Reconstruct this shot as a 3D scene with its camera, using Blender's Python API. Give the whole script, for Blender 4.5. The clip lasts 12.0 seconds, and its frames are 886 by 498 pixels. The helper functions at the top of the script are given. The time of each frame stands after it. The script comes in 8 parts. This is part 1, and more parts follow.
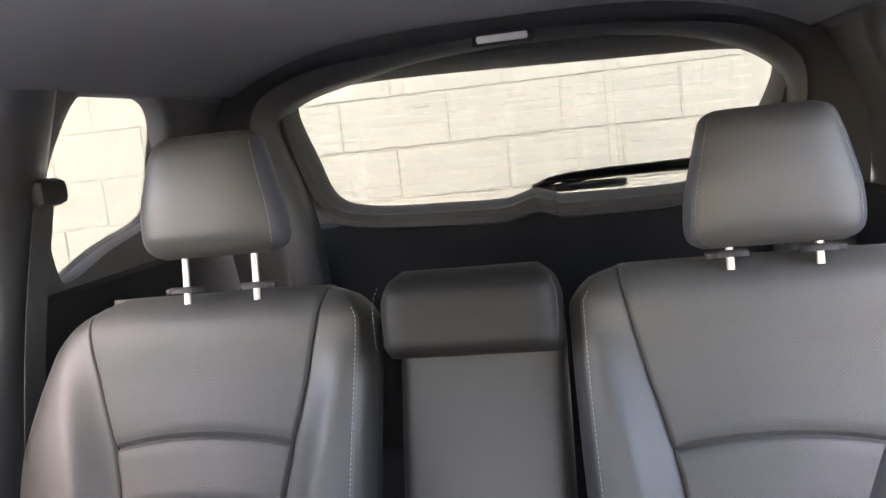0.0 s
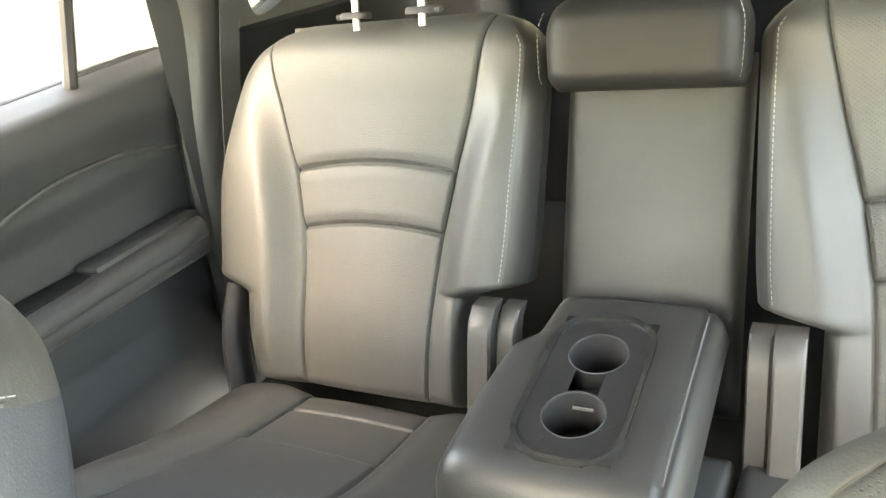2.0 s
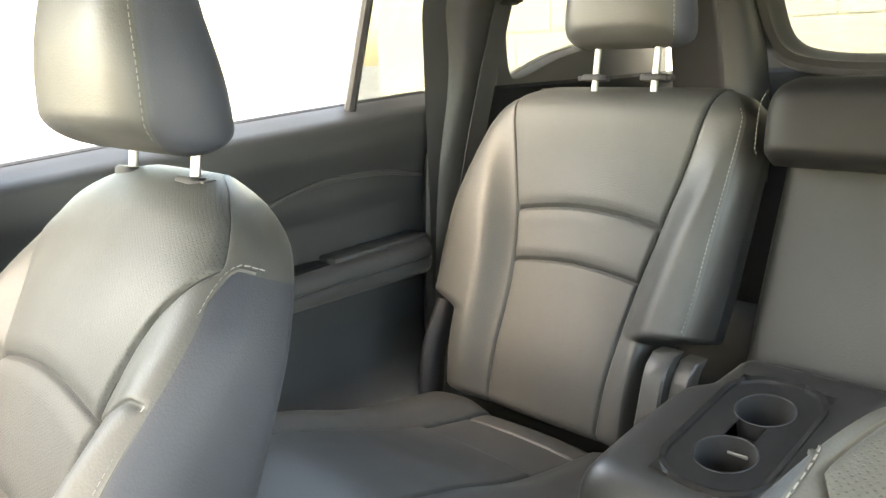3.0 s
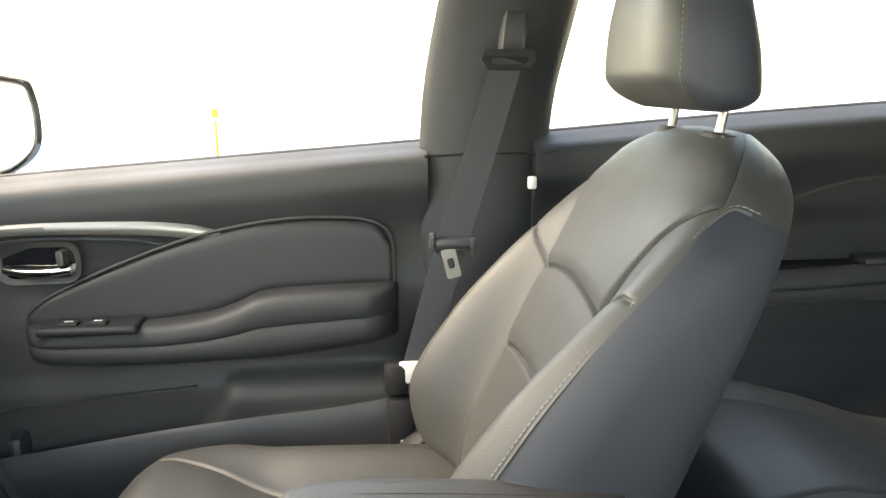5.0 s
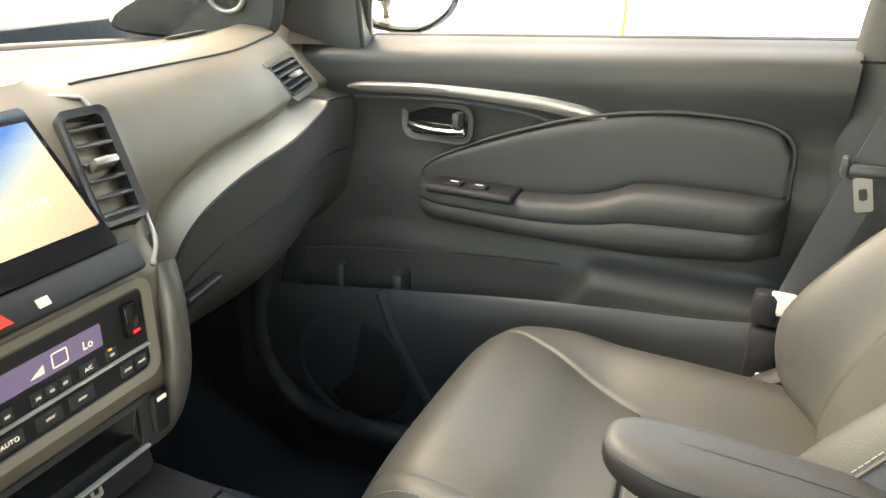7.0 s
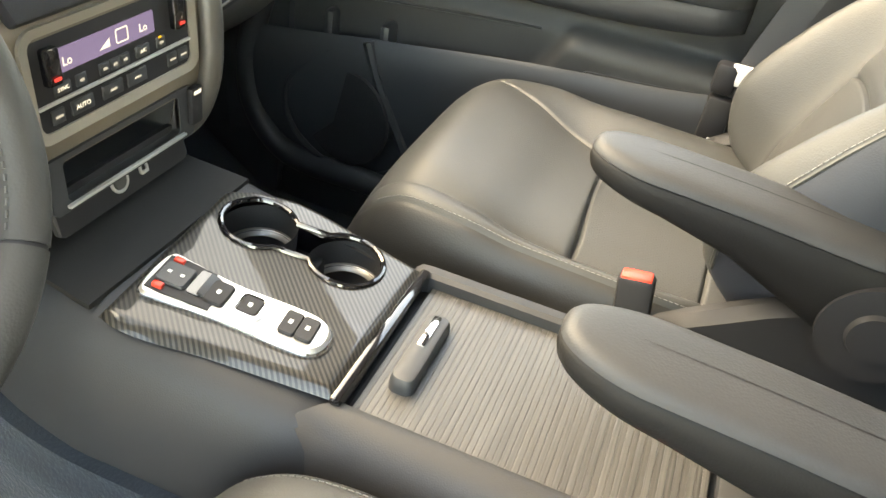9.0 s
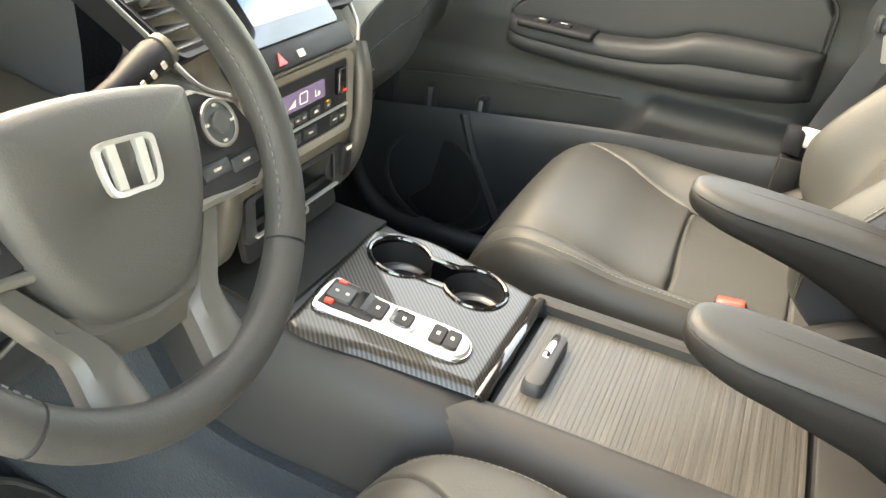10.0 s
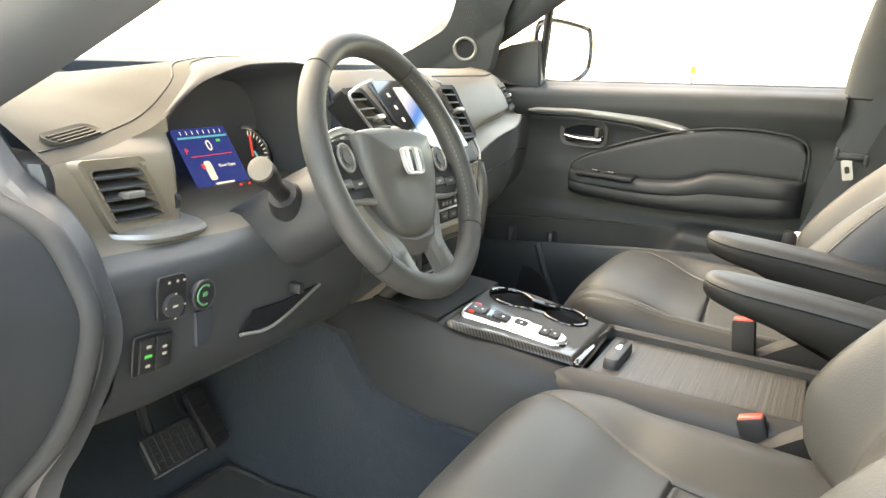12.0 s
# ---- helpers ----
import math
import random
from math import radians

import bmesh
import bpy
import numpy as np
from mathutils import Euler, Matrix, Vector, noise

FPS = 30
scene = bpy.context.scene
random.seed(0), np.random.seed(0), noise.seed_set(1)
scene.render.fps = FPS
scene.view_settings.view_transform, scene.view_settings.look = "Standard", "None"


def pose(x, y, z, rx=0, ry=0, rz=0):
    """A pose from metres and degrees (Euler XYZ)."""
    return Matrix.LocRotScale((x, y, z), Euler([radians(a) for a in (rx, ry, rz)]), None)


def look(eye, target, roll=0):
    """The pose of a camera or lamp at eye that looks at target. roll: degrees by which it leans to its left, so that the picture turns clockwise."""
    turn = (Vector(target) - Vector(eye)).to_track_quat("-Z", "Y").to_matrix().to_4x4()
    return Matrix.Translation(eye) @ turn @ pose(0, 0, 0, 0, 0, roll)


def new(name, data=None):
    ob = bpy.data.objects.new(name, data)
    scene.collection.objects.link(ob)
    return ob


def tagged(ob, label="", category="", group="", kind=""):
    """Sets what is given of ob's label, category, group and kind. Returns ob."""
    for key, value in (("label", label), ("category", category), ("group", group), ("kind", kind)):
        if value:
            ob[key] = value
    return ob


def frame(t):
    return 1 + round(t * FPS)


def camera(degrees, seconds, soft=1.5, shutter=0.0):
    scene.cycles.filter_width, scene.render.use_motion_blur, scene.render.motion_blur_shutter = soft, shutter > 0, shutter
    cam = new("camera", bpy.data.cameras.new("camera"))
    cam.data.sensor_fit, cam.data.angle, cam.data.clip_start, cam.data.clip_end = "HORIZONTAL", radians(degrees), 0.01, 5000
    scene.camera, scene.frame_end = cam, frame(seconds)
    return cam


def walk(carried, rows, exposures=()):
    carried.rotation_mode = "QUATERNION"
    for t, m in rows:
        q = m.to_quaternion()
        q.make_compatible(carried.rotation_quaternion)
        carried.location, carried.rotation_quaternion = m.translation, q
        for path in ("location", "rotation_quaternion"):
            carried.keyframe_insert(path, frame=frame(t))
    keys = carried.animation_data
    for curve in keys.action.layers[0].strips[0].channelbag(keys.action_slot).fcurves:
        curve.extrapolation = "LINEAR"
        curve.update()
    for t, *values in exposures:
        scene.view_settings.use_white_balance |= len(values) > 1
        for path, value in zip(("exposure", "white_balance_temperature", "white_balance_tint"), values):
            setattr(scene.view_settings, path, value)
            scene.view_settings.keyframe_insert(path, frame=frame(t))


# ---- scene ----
cam = camera(58.0, 12.0)
PATH = [
    (0, (0.185, 0.219, 1.138), (-0.203, 2.158, 0.842), -6.3),
    (0.5, (0.174, 0.298, 1.222), (-0.119, 2.178, 0.606), -9.4),
    (1, (0.198, 0.319, 1.148), (-0.294, 2.104, 0.393), -10.7),
    (1.5, (0.221, 0.311, 1.113), (-0.496, 1.972, 0.26), -11.0),
    (2, (0.248, 0.267, 1.071), (-0.668, 1.868, 0.296), -8.6),
    (2.5, (0.29, 0.214, 1.032), (-0.86, 1.74, 0.441), -5.1),
    (3, (0.352, 0.171, 1.001), (-1.041, 1.523, 0.522), -2.3),
    (3.2, (0.37, 0.159, 0.992), (-1.125, 1.416, 0.562), -1.5),
    (4.8, (0.473, 0.152, 0.948), (-1.468, 0.442, 0.565), -0.5),
    (5, (0.477, 0.157, 0.949), (-1.473, 0.337, 0.544), -0.5),
    (5.5, (0.476, 0.172, 0.96), (-1.461, 0.051, 0.476), -0.3),
    (6, (0.462, 0.182, 0.974), (-1.42, -0.203, 0.414), 0.2),
    (6.5, (0.43, 0.166, 0.981), (-1.368, -0.414, 0.325), 1.5),
    (6.7, (0.417, 0.16, 0.986), (-1.344, -0.494, 0.302), 2.0),
    (8.3, (0.457, 0.146, 0.951), (-1.146, -0.447, -0.087), 8.0),
    (8.5, (0.483, 0.143, 0.953), (-1.123, -0.373, -0.122), 9.2),
    (9, (0.576, 0.139, 0.95), (-0.994, -0.292, -0.211), 10.2),
    (9.5, (0.656, 0.109, 0.962), (-0.959, -0.301, -0.145), 11.0),
    (10, (0.752, 0.11, 0.968), (-0.868, -0.488, -0.04), 7.8),
    (10.5, (0.863, 0.161, 0.952), (-0.782, -0.565, 0.077), 6.3),
    (11, (0.979, 0.201, 0.93), (-0.71, -0.574, 0.19), 5.4),
    (11.5, (1.148, 0.219, 0.908), (-0.57, -0.581, 0.268), 4.8),
    (12, (1.29, 0.245, 0.894), (-0.458, -0.585, 0.388), 4.7),
]
walk(cam, [(t, look(eye, target, roll)) for t, eye, target, roll in PATH],
     exposures=[(0, 4.6, 7800, 25), (0.5, 4.78, 8400, 21), (1.0, 5.32, 9800, 15), (1.6, 5.65, 10600, 10.5), (2.2, 5.95, 10200, 9.5), (3, 5.08, 9700, 10), (5, 4.2, 9600, 10), (6.5, 4.4, 10700, 9), (8.5, 4.8, 11200, 8), (9.5, 4.85, 11200, 8), (10.5, 4.7, 11200, 9.5), (12, 4.42, 10400, 9.5)])


# ---- world, sun and exposure ----
world = bpy.data.worlds.new("world")
scene.world = world
world.use_nodes = True
wn = world.node_tree
wn.nodes.clear()
sky = wn.nodes.new("ShaderNodeTexSky")
sky.sky_type = "NISHITA"
sky.sun_disc = False
sky.sun_elevation, sky.sun_rotation = radians(46), radians(205)
sky.dust_density, sky.ozone_density = 1.2, 0.8
bg = wn.nodes.new("ShaderNodeBackground")
bg.inputs["Strength"].default_value = 0.15
wo = wn.nodes.new("ShaderNodeOutputWorld")
wn.links.new(sky.outputs[0], bg.inputs[0])
wn.links.new(bg.outputs[0], wo.inputs[0])
sun_data = bpy.data.lights.new("sun", "SUN")
sun_data.energy, sun_data.angle, sun_data.color = 0.33, radians(40), (1.0, 0.96, 0.9)
sun = new("sun", sun_data)
sun.matrix_world = look((4, -8.5, 10), (0, 0, 0))


# ---- materials ----
def material(name, color, rough=0.5, metal=0.0, grain=0.0, grain_size=0.002, mottle=0.12, mottle_size=0.15, coat=0.0,
             emit=None, strength=0.0, sheen=0.0, rough_var=0.08, spec=0.5, kind="noise"):
    m = bpy.data.materials.new(name)
    m.use_nodes = True
    nt = m.node_tree
    n, l = nt.nodes, nt.links
    b = n["Principled BSDF"]
    b.inputs["Roughness"].default_value = rough
    b.inputs["Metallic"].default_value = metal
    b.inputs["Coat Weight"].default_value = coat
    b.inputs["Coat Roughness"].default_value = 0.04
    b.inputs["Sheen Weight"].default_value = sheen
    b.inputs["Specular IOR Level"].default_value = spec
    b.inputs["Base Color"].default_value = (*color, 1)
    if emit:
        b.inputs["Emission Color"].default_value = (*emit, 1)
        b.inputs["Emission Strength"].default_value = strength
    tc = n.new("ShaderNodeTexCoord")
    if mottle:
        big = n.new("ShaderNodeTexNoise")
        big.inputs["Scale"].default_value = 1 / mottle_size
        big.inputs["Detail"].default_value = 4
        l.new(tc.outputs["Object"], big.inputs["Vector"])
        mr = n.new("ShaderNodeMapRange")
        mr.inputs["From Min"].default_value, mr.inputs["From Max"].default_value = 0.3, 0.7
        mr.inputs["To Min"].default_value, mr.inputs["To Max"].default_value = 1 - mottle, 1 + mottle
        l.new(big.outputs["Fac"], mr.inputs["Value"])
        mul = n.new("ShaderNodeVectorMath")
        mul.operation = "SCALE"
        mul.inputs[0].default_value = color
        l.new(mr.outputs[0], mul.inputs["Scale"])
        l.new(mul.outputs[0], b.inputs["Base Color"])
        rr = n.new("ShaderNodeMapRange")
        rr.inputs["From Min"].default_value, rr.inputs["From Max"].default_value = 0.3, 0.7
        rr.inputs["To Min"].default_value, rr.inputs["To Max"].default_value = max(0.02, rough - rough_var), min(1, rough + rough_var)
        l.new(big.outputs["Fac"], rr.inputs["Value"])
        l.new(rr.outputs[0], b.inputs["Roughness"])
    if grain:
        bump = n.new("ShaderNodeBump")
        bump.inputs["Strength"].default_value = grain
        bump.inputs["Distance"].default_value = grain_size * 0.4
        if kind == "cells":
            tex = n.new("ShaderNodeTexVoronoi")
            tex.inputs["Scale"].default_value = 1 / grain_size
            l.new(tc.outputs["Object"], tex.inputs["Vector"])
            l.new(tex.outputs["Distance"], bump.inputs["Height"])
        else:
            tex = n.new("ShaderNodeTexNoise")
            tex.inputs["Scale"].default_value = 1 / grain_size
            tex.inputs["Detail"].default_value = 3
            l.new(tc.outputs["Object"], tex.inputs["Vector"])
            l.new(tex.outputs["Fac"], bump.inputs["Height"])
        l.new(bump.outputs[0], b.inputs["Normal"])
    return m


leather = material("leather", (0.039, 0.0402, 0.0388), 0.52, spec=0.44, grain=0.16, grain_size=0.0022, kind="cells", mottle=0.1)
# Dimmed copy of leather: puts shade into seat sides, flanks and the recess.
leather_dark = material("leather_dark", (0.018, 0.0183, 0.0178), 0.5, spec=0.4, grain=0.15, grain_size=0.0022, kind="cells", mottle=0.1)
leather_insert = material("leather_insert", (0.041, 0.0422, 0.0408), 0.56, spec=0.38, grain=0.2, grain_size=0.0022, kind="cells", mottle=0.1)
leather_arm = material("leather_arm", (0.024, 0.0235, 0.022), 0.42, spec=0.5, grain=0.15, grain_size=0.0022, kind="cells", mottle=0.1)
tray_plastic = material("tray_plastic", (0.018, 0.018, 0.018), 0.2, spec=0.5, mottle=0.05)
deck_rubber = material("deck_rubber", (0.012, 0.0115, 0.011), 0.75, spec=0.3, grain=0.3, grain_size=0.002)
console_plastic = material("console_plastic", (0.024, 0.025, 0.027), 0.55, spec=0.4, grain=0.16, grain_size=0.0015, kind="cells")
leather_perf = material("leather_perforated", (0.040, 0.0412, 0.0398), 0.56, spec=0.36, grain=0.2, grain_size=0.0022, kind="cells", mottle=0.1)
leather_back = material("vinyl_back", (0.026, 0.030, 0.039), 0.6, spec=0.4, grain=0.16, grain_size=0.002, kind="cells")
# Paler than dash_top_mat, the same plastic: window sheen is put into its colour.
dash_pad = material("dash_pad", (0.128, 0.107, 0.083), 0.55, spec=0.4, grain=0.2, grain_size=0.0016, kind="cells")
door_plastic = material("door_plastic", (0.036, 0.037, 0.0375), 0.52, spec=0.4, grain=0.18, grain_size=0.0016, kind="cells")
rear_plastic = material("rear_door_plastic", (0.024, 0.0262, 0.0285), 0.55, spec=0.38, grain=0.18, grain_size=0.0016, kind="cells")
leather_mid = material("leather_mid", (0.031, 0.0325, 0.0345), 0.55, spec=0.36, grain=0.15, grain_size=0.0022, kind="cells", mottle=0.1)
# Near-black copy of leather: puts shade into the head pad and armrest sides.
leather_shaded = material("leather_shaded", (0.0095, 0.0095, 0.0095), 0.55, spec=0.2, grain=0.15, grain_size=0.0022, kind="cells", mottle=0.1)
soft_plastic = material("soft_plastic", (0.052, 0.0505, 0.0475), 0.5, grain=0.18, grain_size=0.0016, kind="cells")
hard_plastic = material("hard_plastic", (0.033, 0.0352, 0.038), 0.48, grain=0.2, grain_size=0.0014)
dash_top_mat = material("dash_top_plastic", (0.033, 0.0308, 0.026), 0.7, spec=0.2, grain=0.3, grain_size=0.0018, kind="cells")
dark_plastic = material("dark_plastic", (0.015, 0.015, 0.017), 0.6, spec=0.35, grain=0.2, grain_size=0.0015)
piano = material("piano_black", (0.008, 0.008, 0.009), 0.08, coat=0.6, mottle=0.05)
satin = material("satin_trim", (0.30, 0.285, 0.265), 0.42, metal=0.8, mottle=0.05)
bronze = material("satin_dark_trim", (0.27, 0.24, 0.198), 0.48, metal=0.3, mottle=0.06)
# Lightened and blued: holds the reflection on the instruments' clear cover.
hood_liner = material("hood_liner", (0.068, 0.071, 0.078), 0.5, grain=0.18, grain_size=0.0016, kind="cells")
spoke_grey = material("spoke_grey", (0.10, 0.094, 0.085), 0.42, metal=0.4, mottle=0.06)
leather_wheel = material("leather_wheel", (0.036, 0.0355, 0.034), 0.52, spec=0.38, grain=0.16, grain_size=0.002, kind="cells", mottle=0.1)
satin_dark = material("satin_grey", (0.26, 0.247, 0.23), 0.38, metal=0.6, mottle=0.06)
seal_rubber = material("seal_rubber", (0.026, 0.027, 0.028), 0.75, spec=0.3, grain=0.2, grain_size=0.002)
jamb_paint = material("jamb_paint", (0.013, 0.015, 0.017), 0.8, spec=0.15, mottle=0.1)
glossy_yellow = material("yellow_plastic", (0.4, 0.24, 0.02), 0.4, mottle=0.05)
chrome = material("chrome", (0.85, 0.85, 0.85), 0.08, metal=1.0, mottle=0.03, rough_var=0.03)
silver_plate = material("silver_plate", (0.6, 0.59, 0.56), 0.45, metal=0.7, mottle=0.04)
steel = material("steel", (0.36, 0.355, 0.34), 0.42, metal=1.0, mottle=0.05)
carpet = material("carpet", (0.013, 0.0205, 0.0295), 0.95, grain=0.9, grain_size=0.004, mottle=0.25, mottle_size=0.02, sheen=0.2)
mat_pile = material("mat_pile", (0.02, 0.019, 0.0185), 0.95, grain=0.9, grain_size=0.003, mottle=0.3, mottle_size=0.02, sheen=0.15)
# Near-black: puts the shade of the load space and hollows into the colour.
shade_black = material("shade_black", (0.003, 0.0038, 0.0055), 0.85, grain=0.4, grain_size=0.003, spec=0.25)
rubber = material("rubber", (0.015, 0.015, 0.016), 0.65, grain=0.3, grain_size=0.003)
headliner = material("headliner_cloth", (0.020, 0.023, 0.034), 0.95, grain=0.5, grain_size=0.0015, mottle=0.1, sheen=0.15)
webbing = material("belt_webbing", (0.046, 0.049, 0.054), 0.7, grain=0.6, grain_size=0.0018)
dark_thread = material("dark_thread", (0.09, 0.09, 0.088), 0.8, mottle=0)
thread = material("thread", (0.19, 0.19, 0.18), 0.8, mottle=0)
speaker_cloth = material("speaker_cloth", (0.012, 0.012, 0.013), 0.8, grain=0.9, grain_size=0.003, kind="cells")
white_plastic = material("white_plastic", (0.75, 0.74, 0.7), 0.4, mottle=0.04)
red_plastic = material("red_plastic", (0.75, 0.05, 0.03), 0.35, mottle=0.03)
block_paint = material("painted_block", (0.78, 0.79, 0.71), 0.75, grain=0.6, grain_size=0.006, mottle=0.05, mottle_size=0.4)
concrete = material("concrete", (0.55, 0.54, 0.52), 0.85, grain=0.5, grain_size=0.01, mottle=0.15, mottle_size=0.8)
body_paint = material("body_paint", (0.02, 0.022, 0.024), 0.12, coat=1.0, mottle=0.03)
mirror_glass = material("mirror_glass", (0.92, 0.93, 0.93), 0.02, metal=1.0, mottle=0)


def glass_material(name, tint):
    m = bpy.data.materials.new(name)
    m.use_nodes = True
    nt = m.node_tree
    nt.nodes.clear()
    out = nt.nodes.new("ShaderNodeOutputMaterial")
    mix = nt.nodes.new("ShaderNodeMixShader")
    tr = nt.nodes.new("ShaderNodeBsdfTransparent")
    gl = nt.nodes.new("ShaderNodeBsdfGlossy")
    tr.inputs["Color"].default_value = (*tint, 1)
    gl.inputs["Roughness"].default_value = 0.02
    mix.inputs[0].default_value = 0.035
    nt.links.new(tr.outputs[0], mix.inputs[1])
    nt.links.new(gl.outputs[0], mix.inputs[2])
    nt.links.new(mix.outputs[0], out.inputs[0])
    return m


glass = glass_material("window_glass", (0.93, 0.935, 0.92))
screen_glass = glass_material("windscreen_glass", (0.82, 0.83, 0.81))
privacy_glass = glass_material("privacy_glass", (0.3, 0.305, 0.285))


def perforate(m, pitch, deep):
    """Fine punched holes in a square grid, set on the diagonal."""
    nt = m.node_tree
    n, l = nt.nodes, nt.links
    b = n["Principled BSDF"]
    tc = n["Texture Coordinate"]
    sep = n.new("ShaderNodeSeparateXYZ")
    l.new(tc.outputs["Object"], sep.inputs[0])
    add = n.new("ShaderNodeMath")
    l.new(sep.outputs["Y"], add.inputs[0])
    l.new(sep.outputs["Z"], add.inputs[1])
    com = n.new("ShaderNodeCombineXYZ")
    l.new(sep.outputs["X"], com.inputs["X"])
    l.new(add.outputs[0], com.inputs["Y"])
    rot = n.new("ShaderNodeMapping")
    rot.inputs["Rotation"].default_value = (0, 0, radians(45))
    l.new(com.outputs[0], rot.inputs[0])
    vor = n.new("ShaderNodeTexVoronoi")
    vor.voronoi_dimensions = "2D"
    vor.inputs["Scale"].default_value = 1 / pitch
    vor.inputs["Randomness"].default_value = 0.06
    l.new(rot.outputs[0], vor.inputs["Vector"])
    hole = n.new("ShaderNodeMapRange")
    hole.inputs["From Min"].default_value, hole.inputs["From Max"].default_value = 0.15, 0.22
    l.new(vor.outputs["Distance"], hole.inputs["Value"])
    old = b.inputs["Base Color"].links[0].from_socket
    mul = n.new("ShaderNodeVectorMath")
    mul.operation = "SCALE"
    l.new(old, mul.inputs[0])
    pale = n.new("ShaderNodeMapRange")
    # every other diamond is punched more openly
    chk = n.new("ShaderNodeTexChecker")
    chk.inputs["Scale"].default_value = 1 / 0.028
    l.new(rot.outputs[0], chk.inputs["Vector"])
    low = n.new("ShaderNodeMapRange")
    low.inputs["To Min"].default_value, low.inputs["To Max"].default_value = deep, 0.5 + 0.5 * deep
    l.new(chk.outputs["Fac"], low.inputs["Value"])
    l.new(low.outputs[0], pale.inputs["To Min"])
    l.new(hole.outputs[0], pale.inputs["Value"])
    l.new(pale.outputs[0], mul.inputs["Scale"])
    l.new(mul.outputs[0], b.inputs["Base Color"])
    bp = next(k for k in n if k.bl_idname == "ShaderNodeBump")
    b2 = n.new("ShaderNodeBump")
    b2.inputs["Strength"].default_value, b2.inputs["Distance"].default_value = 0.4, 0.001
    l.new(hole.outputs[0], b2.inputs["Height"])
    l.new(bp.outputs[0], b2.inputs["Normal"])
    l.new(b2.outputs[0], b.inputs["Normal"])


perforate(leather_perf, 0.0042, 0.5)
perforate(leather_insert, 0.0042, 0.62)


# ---- builders ----
def finish(name, bm, mat, parent=None, label="", smooth=True, angle=40):
    me = bpy.data.meshes.new(name)
    bmesh.ops.recalc_face_normals(bm, faces=bm.faces)
    bm.to_mesh(me)
    bm.free()
    me.materials.append(mat)
    if smooth:
        me.shade_smooth()
        me.set_sharp_from_angle(angle=radians(angle))
    ob = new(name, me)
    if parent is not None:
        ob.parent = parent
    if label:
        ob["label"] = label
    return ob


part = finish


def thing(name, at, label, category, group="", kind=""):
    e = new(name)
    e.empty_display_size = 0.05
    e.location = at
    tagged(e, label, category, group, kind)
    return e


def structure(name, bm, mat, label, category, smooth=True):
    return tagged(finish(name, bm, mat, smooth=smooth), label, category, "", "structure")


def sstep(a, b, x):
    if a == b:
        return 1.0 if x >= a else 0.0
    t = min(1, max(0, (x - a) / (b - a)))
    return t * t * (3 - 2 * t)


def bump(x, a0, a1, b1, b0):
    return sstep(a0, a1, x) * (1 - sstep(b1, b0, x))


def lerp_table(table, x):
    """A smooth curve through a table of (x, value) that does not overshoot."""
    if x <= table[0][0]:
        return table[0][1]
    if x >= table[-1][0]:
        return table[-1][1]
    n = len(table)
    k = next(i for i in range(n - 1) if x <= table[i + 1][0])

    def slope(i):
        if i == 0 or i == n - 1:
            a, b = (0, 1) if i == 0 else (n - 2, n - 1)
            return (table[b][1] - table[a][1]) / (table[b][0] - table[a][0])
        p = (table[i][1] - table[i - 1][1]) / (table[i][0] - table[i - 1][0])
        q = (table[i + 1][1] - table[i][1]) / (table[i + 1][0] - table[i][0])
        return 0.0 if p * q <= 0 else 2 * p * q / (p + q)

    (x0, v0), (x1, v1) = table[k], table[k + 1]
    h, t = x1 - x0, (x - x0) / (x1 - x0)
    return (2 * t ** 3 - 3 * t * t + 1) * v0 + (t ** 3 - 2 * t * t + t) * h * slope(k) + (3 * t * t - 2 * t ** 3) * v1 + (t ** 3 - t * t) * h * slope(k + 1)


def curve_points(pts, n=8, closed=False):
    """Catmull-Rom through the points."""
    p = [Vector(q) for q in pts]
    out = []
    m = len(p)
    for i in range(m if closed else m - 1):
        if closed:
            a, b, c, d = p[i - 1], p[i], p[(i + 1) % m], p[(i + 2) % m]
        else:
            b, c = p[i], p[i + 1]
            a = p[i - 1] if i else b * 2 - c
            d = p[i + 2] if i + 2 < m else c * 2 - b
        for k in range(n):
            t = k / n
            out.append(0.5 * ((2 * b) + (c - a) * t + (2 * a - 5 * b + 4 * c - d) * t * t + (3 * b - a - 3 * c + d) * t ** 3))
    if not closed:
        out.append(p[-1])
    return out


def loft(bm, rings, caps=True, closed_rings=True, closed=False):
    vs = [[bm.verts.new(p) for p in r] for r in rings]
    k = len(vs[0])
    pairs = list(zip(vs, vs[1:])) + ([(vs[-1], vs[0])] if closed else [])
    for a, b in pairs:
        for i in range(k if closed_rings else k - 1):
            j = (i + 1) % k
            bm.faces.new((a[i], a[j], b[j], b[i]))
    if caps and closed_rings and not closed:
        bm.faces.new(vs[0][::-1])
        bm.faces.new(vs[-1])
    return bm


